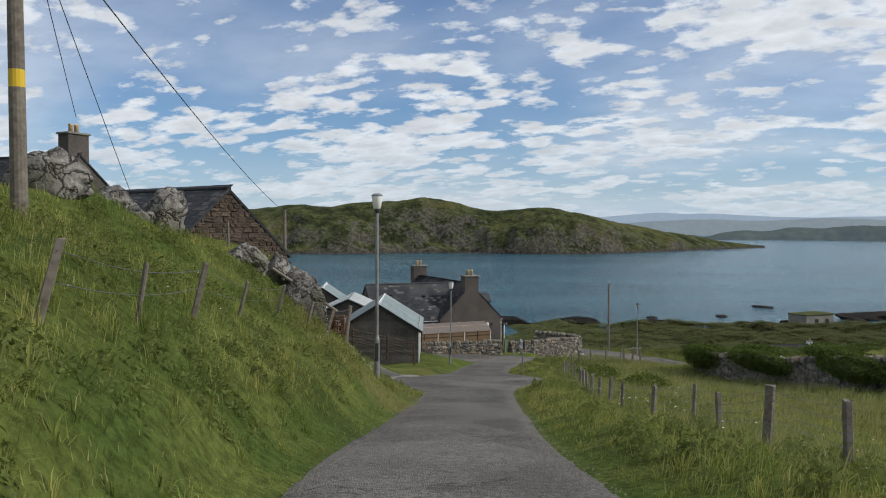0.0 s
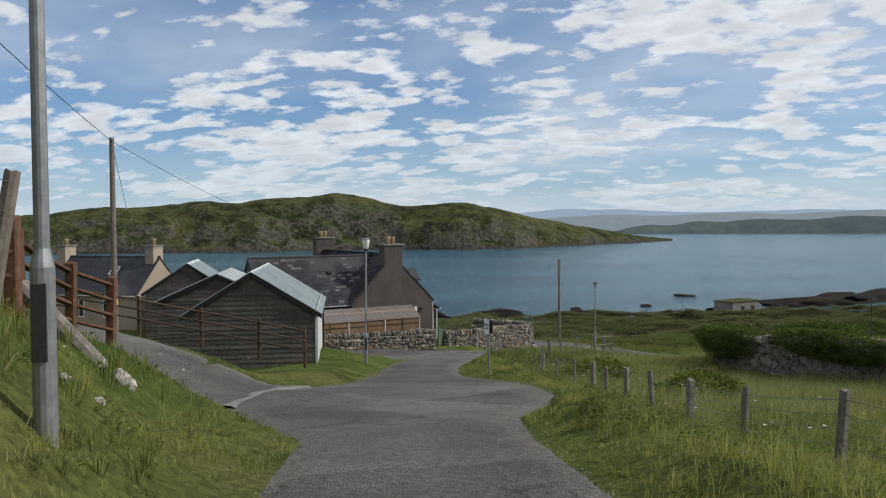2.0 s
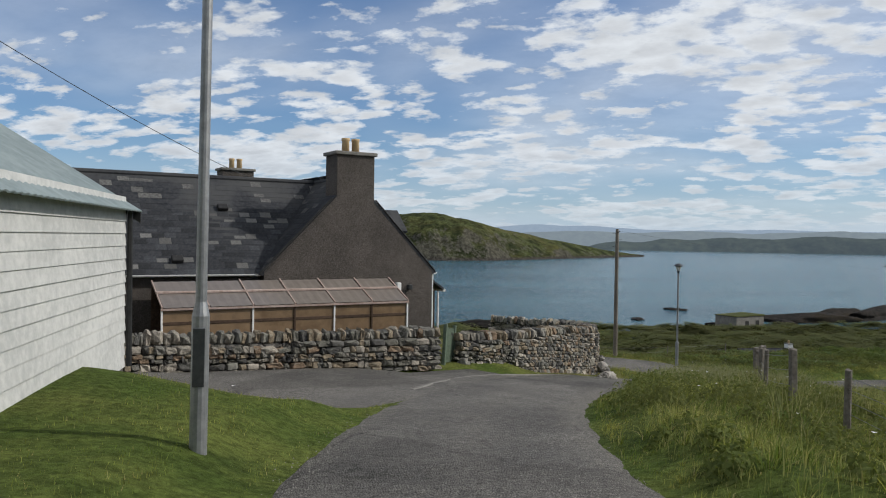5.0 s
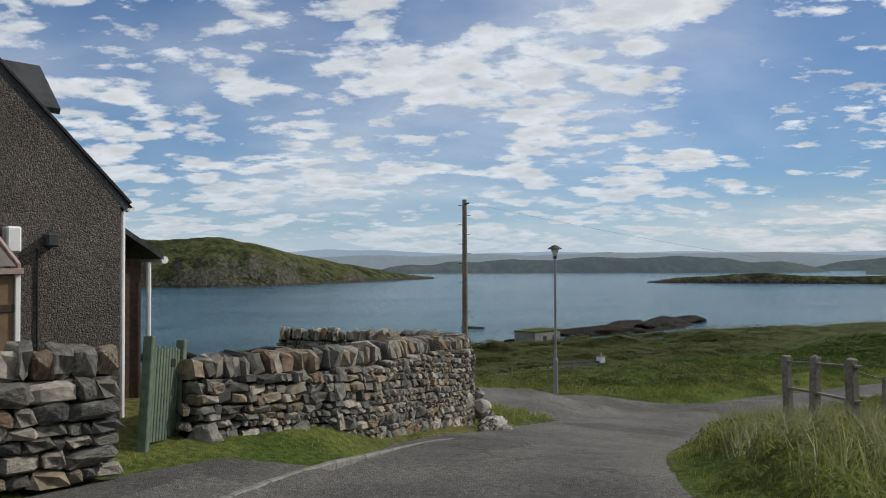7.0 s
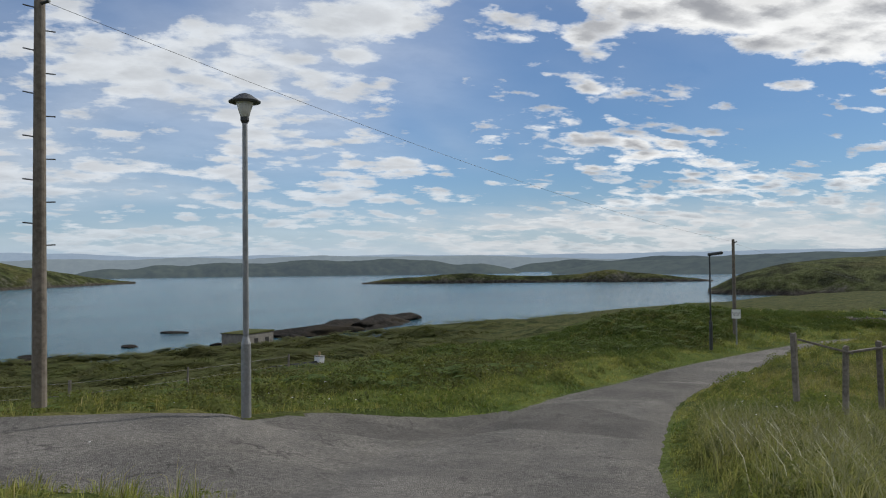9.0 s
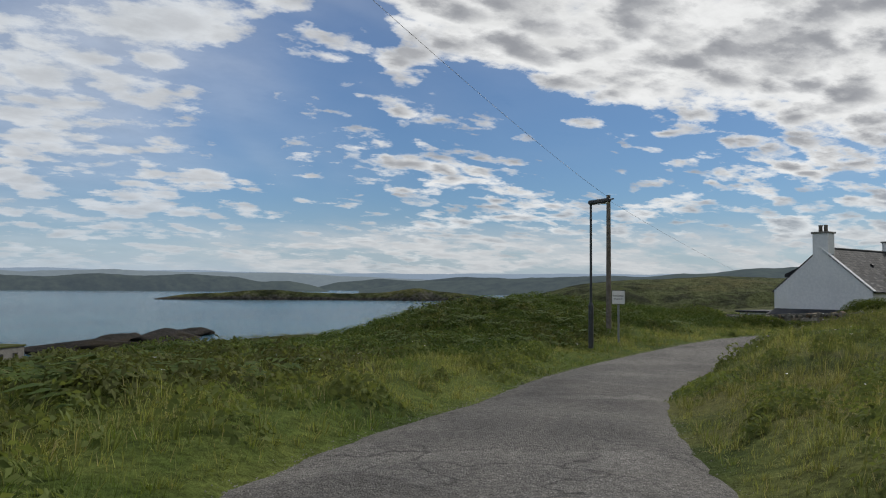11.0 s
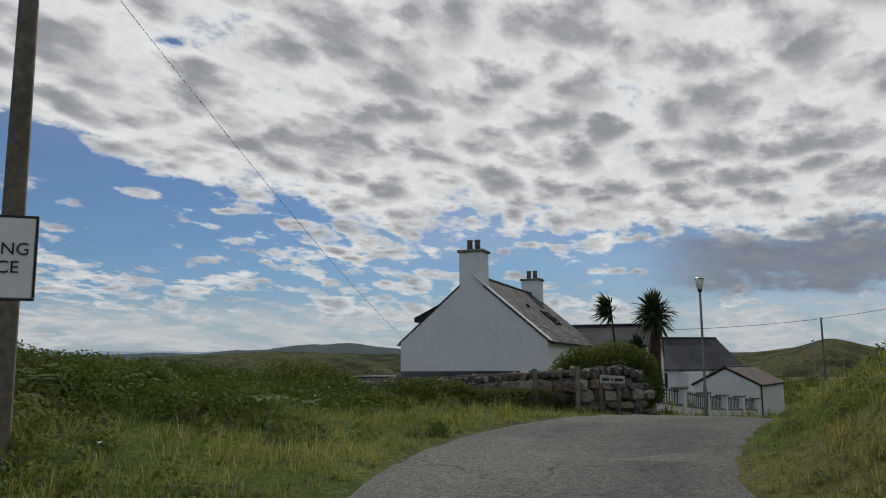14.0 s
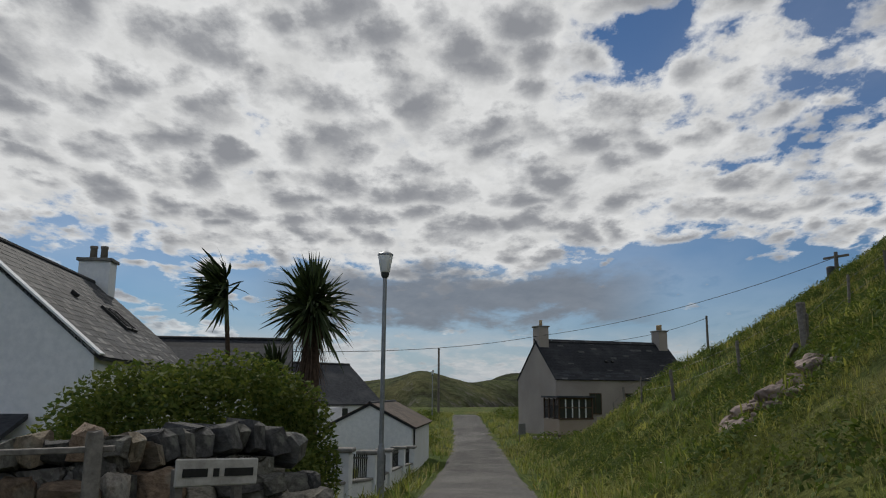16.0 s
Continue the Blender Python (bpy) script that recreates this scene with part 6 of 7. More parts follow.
for k, (x, y, sx, sy, sz) in enumerate(((146, 262, 16, 7, 3.0), (160, 268, 12, 6, 3.4), (184, 276, 26, 8, 3.8), (132, 250, 7, 4, 2.0), (95, 268, 4, 2, 0.45), (70, 262, 5, 2, 0.45), (122, 300, 5, 2.4, 0.6), (20, 247, 12, 5, 2.4), (44, 246, 9, 4, 2.0), (66, 246, 8, 4, 1.6), (-8, 246, 12, 5, 2.6), (115, 248, 8, 4, 1.6), (205, 290, 16, 6, 2.6))):
    boulder(x, y, SEA + 0.1, sx, sy, sz, "dark seaweed-covered shore rock in the water", 20 + k, k * 17, "shore", group="shore rocks")
# the kerb along the forecourt
K = dense(np.array([(3.35, 58.6), (4.3, 61.2), (5.5, 63.7), (7.0, 66.0), (8.7, 67.9), (10.4, 69.6)]), 0.9)
kerb = empty("kerb", pose(K[0, 0], K[0, 1], gz(K[0, 0], K[0, 1])), "low weathered concrete kerb curving along the road", "kerb")
kerb["kind"] = "structure"
for a, b in zip(K, K[1:]):
    za, zb = gz(*a) + 0.05, gz(*b) + 0.05
    A, B = Vector((*a, za)), Vector((*b, zb))
    ob = part("kerb_stone", box(BM(), (0.005, -0.05, -0.25), ((B - A).length - 0.005, 0.05, 0.045), bevel=0.02), M["concrete"], kerb)
    ob.matrix_local = kerb.matrix_world.inverted() @ Matrix.Translation(A) @ (B - A).to_track_quat("X", "Z").to_matrix().to_4x4()
# the concrete edge across the drive
E0 = dense(np.array([(-2.42, 32.3, 0), (-2.4, 33.9, 0), (-2.05, 36.5, 0), (-1.35, 38.3, 0)]), 0.5)
E0[:, 2] = ground(E0[:, 0], E0[:, 1], False) + 0.085
strip("concrete_edging", E0, (np.full(len(E0), 0.27), np.full(len(E0), 0.27)), 0.012, "worn concrete strip across the mouth of the drive", 5, M["concrete"])

# ---- fences and gates ----
def post_mesh(h, w, seed, square=True):
    rnd = random.Random(seed)
    bm = BM()
    if square:
        box(bm, (-w / 2, -w / 2, -0.35), (w / 2, w / 2, h), bevel=w * 0.12)
    else:
        rod(bm, (0, 0, -0.35), (0, 0, h), w / 2, w / 2 * 0.9, 9)
    for v in bm.verts:
        v.co.x += rnd.uniform(-0.006, 0.006)
        if v.co.z > h * 0.8:
            v.co.z += rnd.uniform(-0.02, 0.02)
    return bm


def wire_fence(name, pts, h, label, w=0.09, wires=4, lean=4.0, seed=1, mat="timber", tall=()):
    """Wooden posts along a line, with strained wires between them."""
    rnd = random.Random(seed)
    e = empty(name, pose(pts[0][0], pts[0][1], gz(*pts[0])), label, "fence")
    inv = e.matrix_world.inverted()
    tops = []
    for k, (x, y) in enumerate(pts):
        z, hh, ww = gz(x, y), h * rnd.uniform(0.9, 1.08), w * rnd.uniform(0.9, 1.15)
        if k in tall:
            hh, ww = 1.22, w * 1.9
        lx, ly = rnd.uniform(-lean, lean), rnd.uniform(-lean, lean) + (0 if lean < 6 else 13)
        p = part("post", post_mesh(hh, ww, seed * 50 + k, k % 2 == 0), M[mat], e)
        p.matrix_local = inv @ pose(x, y, z, lx, ly, rnd.uniform(0, 40))
        tops.append(inv @ pose(x, y, z, lx, ly, 0) @ Matrix.Translation((0, 0, hh)))
    for k in range(len(tops) - 1):
        for j in range(wires):
            d = Vector((0, 0, -0.10 - j * (h - 0.2) / max(wires, 1)))
            a, b = tops[k] @ d, tops[k + 1] @ d
            bm = BM()
            m = (a + b) / 2 - Vector((0, 0, 0.02))
            rod(bm, a, m, 0.004, n=4), rod(bm, m, b, 0.004, n=4)
            part("wire", bm, M["wire"], e)
    return e


def rail_fence(name, pts, h, label, rails=3, mat="dark_timber", w=0.10, tops=None, seed=2):
    rnd = random.Random(seed)
    zs = tops or [gz(x, y) + h for x, y in pts]
    e = empty(name, pose(pts[0][0], pts[0][1], zs[0] - h), label, "fence")
    inv = e.matrix_world.inverted()
    for (x, y), z in zip(pts, zs):
        p = part("post", post_mesh(h + 0.06, w, rnd.randint(0, 99)), M[mat], e)
        p.matrix_local = inv @ pose(x, y, z - h, rnd.uniform(-2, 2), rnd.uniform(-2, 2), 0)
    for k in range(len(pts) - 1):
        for j in range(rails):
            dz = -0.06 - j * (h - 0.12) / max(rails - 0.4, 1)
            a, b = Vector((*pts[k], zs[k] + dz)), Vector((*pts[k + 1], zs[k + 1] + dz))
            bm = BM()
            box(bm, (-0.02, -0.05, 0), (0.02, 0.05, (b - a).length + 0.08), bevel=0.006)
            r = part("rail", bm, M[mat], e)
            q = (b - a).to_track_quat("Z", "X").to_matrix().to_4x4()
            r.matrix_local = inv @ Matrix.Translation(a + Vector((0, -0.06, 0))) @ q
    return e


wire_fence("wire_fence", [(-3.2, 6.2), (-3.35, 8.6), (-3.5, 11.0), (-3.9, 15.0), (-3.85, 18.2), (-3.5, 20.2), (-3.22, 21.7), (-3.0, 24.05)], 0.72, "old leaning wooden posts with slack wires on the bank", 0.075, 2, 7.0, 3, "pole", tall=(7,))
wire_fence("wire_fence", [(-11.5, 8.5), (-9.6, 13.0), (-8.6, 25.2), (-7.2, 26.4)], 0.9, "thin grey fence posts along the top of the bank", 0.08, 2, 5.0, 9)
wire_fence("wire_fence", [(4.9, 9.4), (5.65, 13.6), (5.75, 16.2), (5.9, 18.4), (5.5, 20.4), (5.2, 22.6), (5.3, 24.8), (5.45, 27.2), (5.6, 29.3), (5.85, 31.6), (6.1, 33.8), (6.4, 36.2), (6.75, 38.4), (6.9, 40.9), (7.0, 43.4), (7.1, 46.0), (7.7, 49.0), (8.6, 52.2)], 0.86, "weathered fence posts with wires beside the field", 0.10, 4, 3.0, 4, tall=(1,))
wire_fence("wire_fence", [(9.6, 55.0), (11.0, 58.2), (12.8, 61.4), (14.6, 64.4)], 1.0, "weathered fence posts with wires inside the bend", 0.10, 3, 3.0, 6)
wire_fence("wire_fence", [(13.5, 88.5), (17.0, 92.0), (22.0, 95.5), (27, 98.0), (33, 100.5)], 0.9, "thin field fence beyond the junction", 0.08, 2, 3.0, 7)
wire_fence("wire_fence", [(75.1, 68.8), (79.0, 66.6), (83.5, 64.8), (88.0, 62.2), (92.5, 59.2), (97.0, 56.2)], 1.05, "thin pale fence posts climbing the grass slope", 0.085, 2, 4.0, 8, tall=(0,))
wire_fence("wire_fence", [(75.1, 68.8), (76.2, 65.6), (77.0, 62.6), (77.6, 59.4), (78.4, 55.8)], 1.05, "thin pale fence posts over the hill", 0.085, 2, 4.0, 18)
rail_fence("rail_fence", [(-1.55, 42.4), (-3.05, 42.9), (-5.0, 43.6), (-7.2, 44.4), (-9.6, 45.3), (-12.6, 46.4)], 0.95, "brown stained three-rail fence beside the drive", 3, tops=[-6.2, -5.95, -5.65, -5.3, -4.95, -4.6])
rail_fence("rail_fence", [(-3.16, 24.9), (-3.62, 26.1), (-3.85, 27.3), (-3.86, 28.4), (-3.62, 29.4)], 0.95, "red-brown boarded fence curving round the end of the bank", 4, "red_timber", 0.13, tops=[-2.85, -2.98, -3.18, -3.45, -3.72], seed=5)
rail_fence("rail_fence", [(17.4, 68.95), (16.35, 67.4), (15.2, 65.7)], 0.95, "grey timber posts and rail inside the bend", 2, "timber", 0.15, tops=[-10.5, -10.3, -10.1])
rail_fence("rail_fence", [(29.0, 76.8), (29.6, 76.1), (30.0, 75.6), (30.4, 75.1), (30.75, 74.6)], 0.9, "thin grey posts and a low rail farther round the bend", 1, "timber", 0.10, tops=[-12.3, -12.55, -12.45, -12.5, -12.45])
rail_fence("rail_fence", [(70.2, 92.0), (69.9, 88.4), (69.5, 84.9), (69.25, 83.9)], 1.1, "weathered single-rail timber fence before the stone wall", 1, "timber", 0.11, tops=[-14.55, -14.5, -14.38, -14.35])
pr = part("prop", rod(BM(), (-3.4, 25.2, -2.7), (-5.2, 23.9, -1.25), 0.05, 0.05, 8), M["timber"])
tagged(pr, "fallen grey pole lying against the rock", "pole")
pr = part("prop", rod(BM(), (-2.6, 25.6, -4.4), (-3.5, 25.9, -3.55), 0.10, 0.10, 10), M["timber"])
tagged(pr, "pale log leaning on the old gatepost", "log")
pr = part("prop", rod(BM(), (75.3, 68.9, -12.9), (76.3, 67.9, -13.1), 0.06, 0.06, 8), M["timber"])
tagged(pr, "pale strut bracing the strainer post", "pole")

# the green garden gate between the walls
GREEN = material("faded_green_paint", speckled((0.07, 0.10, 0.075), (0.13, 0.17, 0.12), 9.0, 0.4), 0.8, 0.003)
ga, gb = Vector((5.28, 66.75, -10.6)), Vector((5.66, 67.5, -10.72))
gate = empty("gate", Matrix.Translation(ga) @ (gb - ga).to_track_quat("X", "Z").to_matrix().to_4x4(), "faded green paled garden gate between the stone walls", "gate")
gl = (gb - ga).length
for k in range(10):
    part("pale", box(BM(), (k * gl / 10, -0.012, 0.0), (k * gl / 10 + gl / 10 * 0.72, 0.012, 1.1 - 0.02 * (k % 2)), bevel=0.006), GREEN, gate)
for zz in (0.25, 0.85):
    part("rail", box(BM(), (0, 0.014, zz), (gl, 0.05, zz + 0.09), bevel=0.006), GREEN, gate)
for xx in (-0.10, gl):
    part("gatepost", box(BM(), (xx, -0.05, -0.3), (xx + 0.10, 0.06, 1.2), bevel=0.01), GREEN, gate)
part("number_plate", box(BM(), (0.55, -0.022, 0.86), (0.68, -0.012, 0.96), bevel=0.004), M["black"], gate, "small dark plate")

# the house name board before the white house
nb = empty("name_board", pose(69.35, 83.05, gz(69.35, 83.05), 0, 0, -68), "weathered grey name board on two short posts", "sign")
bd = part("board", box(BM(), (-0.36, -0.03, 0.78), (0.36, 0.0, 0.98), pose(0, 0, 0, 0, 2.5, 0), 0.01), M["bleached"], nb)
for xx in (-0.27, 0.25):
    part("post", box(BM(), (xx - 0.035, 0.003, -0.3), (xx + 0.035, 0.07, 0.92), bevel=0.008), M["timber"], nb)
for a, b in ((-0.31, -0.10), (-0.05, 0.0), (0.05, 0.31)):
    part("lettering", box(BM(), (a, -0.036, 0.85), (b, -0.031, 0.91), pose(0, 0, 0, 0, 2.5, 0)), M["black"], bd)

# the low white wall with iron railings beyond the stone wall
W0 = [(74.6, 80.9), (77.4, 79.0), (80.4, 77.2), (83.6, 75.4), (87.0, 73.4), (90.4, 71.4)]
lw = empty("garden_wall", pose(W0[0][0], W0[0][1], gz(*W0[0])), "low white garden wall with pillars and dark railings", "wall")
inv = lw.matrix_world.inverted()
for k, (x, y) in enumerate(W0):
    z = gz(x, y)
    p = part("pillar", box(BM(), (-0.2, -0.2, -0.5), (0.2, 0.2, 1.0), bevel=0.02), M["white_render"], lw)
    p.matrix_local = inv @ pose(x, y, z, 0, 0, -31)
    c = part("pillar_cap", box(BM(), (-0.25, -0.25, 1.0), (0.25, 0.25, 1.08), bevel=0.02), M["concrete"], p)
    if k < len(W0) - 1:
        x2, y2 = W0[k + 1]
        a, b = Vector((x, y, z)), Vector((x2, y2, gz(x2, y2)))
        m = Matrix.Translation(a) @ (b - a).to_track_quat("X", "Z").to_matrix().to_4x4()
        L = (b - a).length
        w1 = part("panel", box(BM(), (0.2, -0.12, -0.5), (L - 0.2, 0.12, 0.42), bevel=0.02), M["white_render"], lw)
        w1.matrix_local = inv @ m
        cp = part("panel_cap", box(BM(), (0.2, -0.15, 0.42), (L - 0.2, 0.15, 0.48), bevel=0.012), M["concrete"], lw)
        cp.matrix_local = inv @ m
        for j in range(11):
            xx = 0.35 + j * (L - 0.7) / 10
            r = part("railing_bar", rod(BM(), (xx, 0, 0.47), (xx, 0, 0.98), 0.016, n=6), M["black"], lw)
            r.matrix_local = inv @ m
        r = part("railing_rail", box(BM(), (0.2, -0.02, 0.88), (L - 0.2, 0.02, 0.92)), M["black"], lw)
        r.matrix_local = inv @ m
bench = empty("notice", pose(108.3, 54.6, gz(108.3, 54.6), 0, 0, -60), "small grey notice leaning by the porch", "sign")
part("panel", box(BM(), (-0.5, -0.02, 0.5), (0.5, 0.02, 1.2), bevel=0.01), M["steel"], bench)
part("post", rod(BM(), (-0.3, 0.04, -0.2), (-0.2, 0.04, 1.0), 0.03, n=8), M["timber"], bench)

# puddle at the road's edge
def make_wet(n, co):
    return n.mix(n.noise(co, 2.0, 3.0), (0.05, 0.05, 0.05), (0.10, 0.096, 0.09)), None


WET = material("puddle_water", make_wet, 0.42, spec=0.45)
bm = BM()
for px, py, ax, ay in ((54.0, 85.22, 0.75, 0.16), (55.3, 85.0, 0.5, 0.12), (52.7, 85.36, 0.35, 0.10)):
    ring = []
    for k in range(30):
        a = 2 * math.pi * k / 30
        r = 1 + 0.45 * noise.noise((math.cos(a) * 1.6 + px, math.sin(a) * 1.6, 4.0)) + 0.15 * noise.noise((math.cos(a) * 5, math.sin(a) * 5, px))
        x, y = px + ax * r * math.cos(a), py + ay * r * math.sin(a)
        _, _, u, rest = along(ROAD_D, np.array([x]), np.array([y]))
        ring.append(bm.verts.new((x, y, float(rest[0, 0]) + 0.034 - 0.03 * min(1.0, float(u[0]) ** 2 / 3.2))))
    bm.faces.new(ring)
pd = part("puddle", bm, WET)
tagged(pd, "shallow bright puddle in the worn road edge", "puddle", kind="structure")

# loose grit along the road's edges
r7 = np.random.RandomState(77)
n = 16000
s7 = r7.uniform(2, 150, n)
i7 = np.clip(np.searchsorted(ROAD_S, s7) - 1, 0, len(ROAD_S) - 2)
f7 = (s7 - ROAD_S[i7]) / (ROAD_S[i7 + 1] - ROAD_S[i7])
d7 = ROAD_D[i7 + 1, :2] - ROAD_D[i7, :2]
p7 = ROAD_D[i7, :2] + f7[:, None] * d7
d7 = d7 / np.hypot(*d7.T)[:, None]
la, ra = road_half(s7)
out = 0.10 * r7.randn(n) - 0.12 - 0.35 * r7.rand(n) ** 3
sd = np.where(r7.rand(n) < 0.5, 1, -1)
o7 = np.where(sd > 0, la, ra) + out
x7, y7 = p7[:, 0] - d7[:, 1] * o7 * sd, p7[:, 1] + d7[:, 0] * o7 * sd
z7 = ROAD_D[i7, 2] + f7 * (ROAD_D[i7 + 1, 2] - ROAD_D[i7, 2]) + 0.004
g7 = r7.uniform(0.004, 0.013, n)
tet = np.array([(1, 0, -0.3), (-0.5, 0.87, -0.3), (-0.5, -0.87, -0.3), (0.1, 0.0, 0.9)])
v7 = np.stack([x7, y7, z7], 1)[:, None] + tet[None] * g7[:, None, None] * r7.uniform(0.6, 1.2, (n, 4, 1))
k7 = np.arange(n)[:, None, None] * 4 + np.array([[0, 1, 3], [1, 2, 3], [2, 0, 3]])[None]
gr = raw("gravel", v7.reshape(-1, 3), k7.reshape(-1, 3), M["concrete"])
tagged(gr, "loose grey grit along the road edges", "gravel", kind="stuff")

# ---- grass, bracken, shrubs and palms ----
rng = np.random.RandomState(11)


def road_place(x, y):
    idx, fr, u, _ = along(ROAD_D, x, y)
    return ROAD_S[idx] + fr * (ROAD_S[idx + 1] - ROAD_S[idx]), u


def off_hard(x, y, gap=0.12):
    """Whether a place lies clear of the road, the drive and the buildings."""
    s, u = road_place(x, y)
    left, right = road_half(s)
    ok = np.where(u > 0, u > left + gap, -u > right + gap)
    for line in (DRIVE, YARD, LANE):
        _, _, o, rest = along(line, x, y)
        ok &= np.abs(o) > rest[..., 1] + gap
    for cx, cy, r in ((1.5, 70.5, 5.0), (-4.3, 51.8, 3.6), (-3.5, 69.0, 5.5), (-7.0, 61.5, 3.2), (86.5, 84.5, 5.5), (-10.5, 30.2, 4.2), (96.5, 70, 3.4)):
        ok &= np.hypot(x - cx, y - cy) > r
    return ok


def blades(name, x, y, h, w, label, mat, bend=0.45, seed=1, fine=False):
    """Blades of grass as one mesh: each a bent, tapering strip."""
    r = np.random.RandomState(seed)
    n = len(x)
    z = ground(x, y)
    a, b = r.uniform(0, 2 * np.pi, n), r.uniform(0, 2 * np.pi, n)
    lean = bend * h * r.uniform(0.3, 1.3, n)
    # the wind lays the tips over towards the road's right
    lx, ly = lean * (np.cos(b) * 0.9 + 0.25), lean * (np.sin(b) * 0.9 - 0.12)
    wx, wy = 0.5 * w * np.cos(a), 0.5 * w * np.sin(a)
    base, tip = np.stack([x, y, z - 0.02], 1), np.stack([x + lx, y + ly, z + h * r.uniform(0.8, 1.0, n)], 1)
    mid = base * 0.5 + tip * 0.5 - 0.22 * np.stack([lx, ly, -0.5 * h], 1)
    side = np.stack([wx, wy, 0 * wx], 1)
    if fine:
        v = np.stack([base - side, base + side, tip], 1).reshape(-1, 3)
        return tagged(raw(name, v, np.arange(len(v)).reshape(-1, 3), M[mat]), label, "grass", kind="stuff")
    v = np.stack([base - side, base + side, mid + side * 0.75, mid - side * 0.75, tip], 1).reshape(-1, 3)
    k = np.arange(n)[:, None] * 5
    f = np.concatenate([k + np.array([q]) for q in ([0, 1, 2], [0, 2, 3], [3, 2, 4])])
    ob = raw(name, v, f, M[mat])
    return tagged(ob, label, "grass", kind="stuff")


def scatter(n, umax, smin, smax, seed, power=1.6, side=0):
    """Places beside the road, thinning out away from it."""
    r = np.random.RandomState(seed)
    s = r.uniform(smin, smax, n)
    u = (1.4 + (umax - 1.4) * r.uniform(0, 1, n) ** power) * (np.where(r.rand(n) < 0.5, 1, -1) if side == 0 else side)
    i = np.clip(np.searchsorted(ROAD_S, s) - 1, 0, len(ROAD_S) - 2)
    f = (s - ROAD_S[i]) / (ROAD_S[i + 1] - ROAD_S[i])
    p = ROAD_D[i, :2] + f[:, None] * (ROAD_D[i + 1, :2] - ROAD_D[i, :2])
    d = ROAD_D[i + 1, :2] - ROAD_D[i, :2]
    d = d / np.hypot(*d.T)[:, None]
    x, y = p[:, 0] - d[:, 1] * u, p[:, 1] + d[:, 0] * u
    ok = off_hard(x, y)
    return x[ok], y[ok], s[ok], u[ok]


def clump(x, y, k=0.8):
    return 0.5 + 0.5 * np.sin(x * 1.7 * k + 1.3 * np.sin(y * 0.9 * k)) * np.sin(y * 1.5 * k + 1.1 * np.sin(x * 1.2 * k))


x, y, s, u = scatter(430000, 17, 2, 148, 21, 1.8)
c = clump(x, y) * 0.6 + 0.4 * clump(x + 7, y - 3, 2.6)
mown = ((u > 0) & (s > 28) & (s < 76)).astype(float)
far = np.abs(u) / 17
hh = (0.04 + 0.23 * c * rng.uniform(0.3, 1.0, len(x)) + 0.12 * rng.rand(len(x)) ** 5) * (1 - 0.70 * mown) * (0.45 + 0.55 * smooth(np.abs(u), 1.6, 3.8))
blades("grass", x, y, hh, (0.005 + 0.004 * rng.rand(len(x))) * (1 + 1.3 * far), "rough green and yellow grass on the verges", "blade", 0.5, seed=3, fine=True)
x, y, s, u = scatter(150000, 45, 0, 175, 22, 1.0)
keep = ~((u > 0) & (s > 28) & (s < 76) & (u < 14)) & (np.abs(u) > 6)
x, y, u = x[keep], y[keep], u[keep]
blades("grass", x, y, 0.10 + 0.20 * clump(x, y, 0.5) * rng.rand(len(x)), (0.006 + 0.006 * rng.rand(len(x))) * (0.6 + np.abs(u) / 12), "rough moor grass over the fields", "blade", seed=4)


def tussocks(name, x, y, h, rad, per, label, mat="blade", seed=1, width=0.007):
    """Tufts of grass: the blades of each rise from its heart and arch outward, blown over by the wind."""
    r = np.random.RandomState(seed)
    n = len(x) * per
    cx, cy, hh, rr = np.repeat(x, per), np.repeat(y, per), np.repeat(h, per), np.repeat(rad, per)
    a, q = r.uniform(0, 2 * np.pi, n), r.uniform(0, 1, n) ** 0.7
    bx, by = cx + np.cos(a) * rr * 0.45 * q, cy + np.sin(a) * rr * 0.45 * q
    z = ground(bx, by) - 0.02
    hb = hh * (1.1 - 0.55 * q) * r.uniform(0.6, 1.15, n)
    out = rr * (0.35 + 0.9 * q) * r.uniform(0.6, 1.3, n)
    lx, ly = np.cos(a) * out + 0.22 * hb, np.sin(a) * out - 0.10 * hb
    t = a + np.pi / 2 + r.uniform(-0.8, 0.8, n)
    wd = width * r.uniform(0.6, 1.5, n)
    side = np.stack([np.cos(t) * wd, np.sin(t) * wd, 0 * wd], 1) * 0.5
    base = np.stack([bx, by, z], 1)
    mid = base + np.stack([lx * 0.32, ly * 0.32, hb * 0.72], 1)
    tip = base + np.stack([lx, ly, hb * (1.0 - 0.28 * q)], 1)
    v = np.stack([base - side, base + side, mid + side * 0.8, mid - side * 0.8, tip], 1).reshape(-1, 3)
    k = np.arange(n)[:, None] * 5
    f = np.concatenate([k + np.array([c]) for c in ([0, 1, 2], [0, 2, 3], [3, 2, 4])])
    return tagged(raw(name, v, f, M[mat]), label, "grass", kind="stuff")


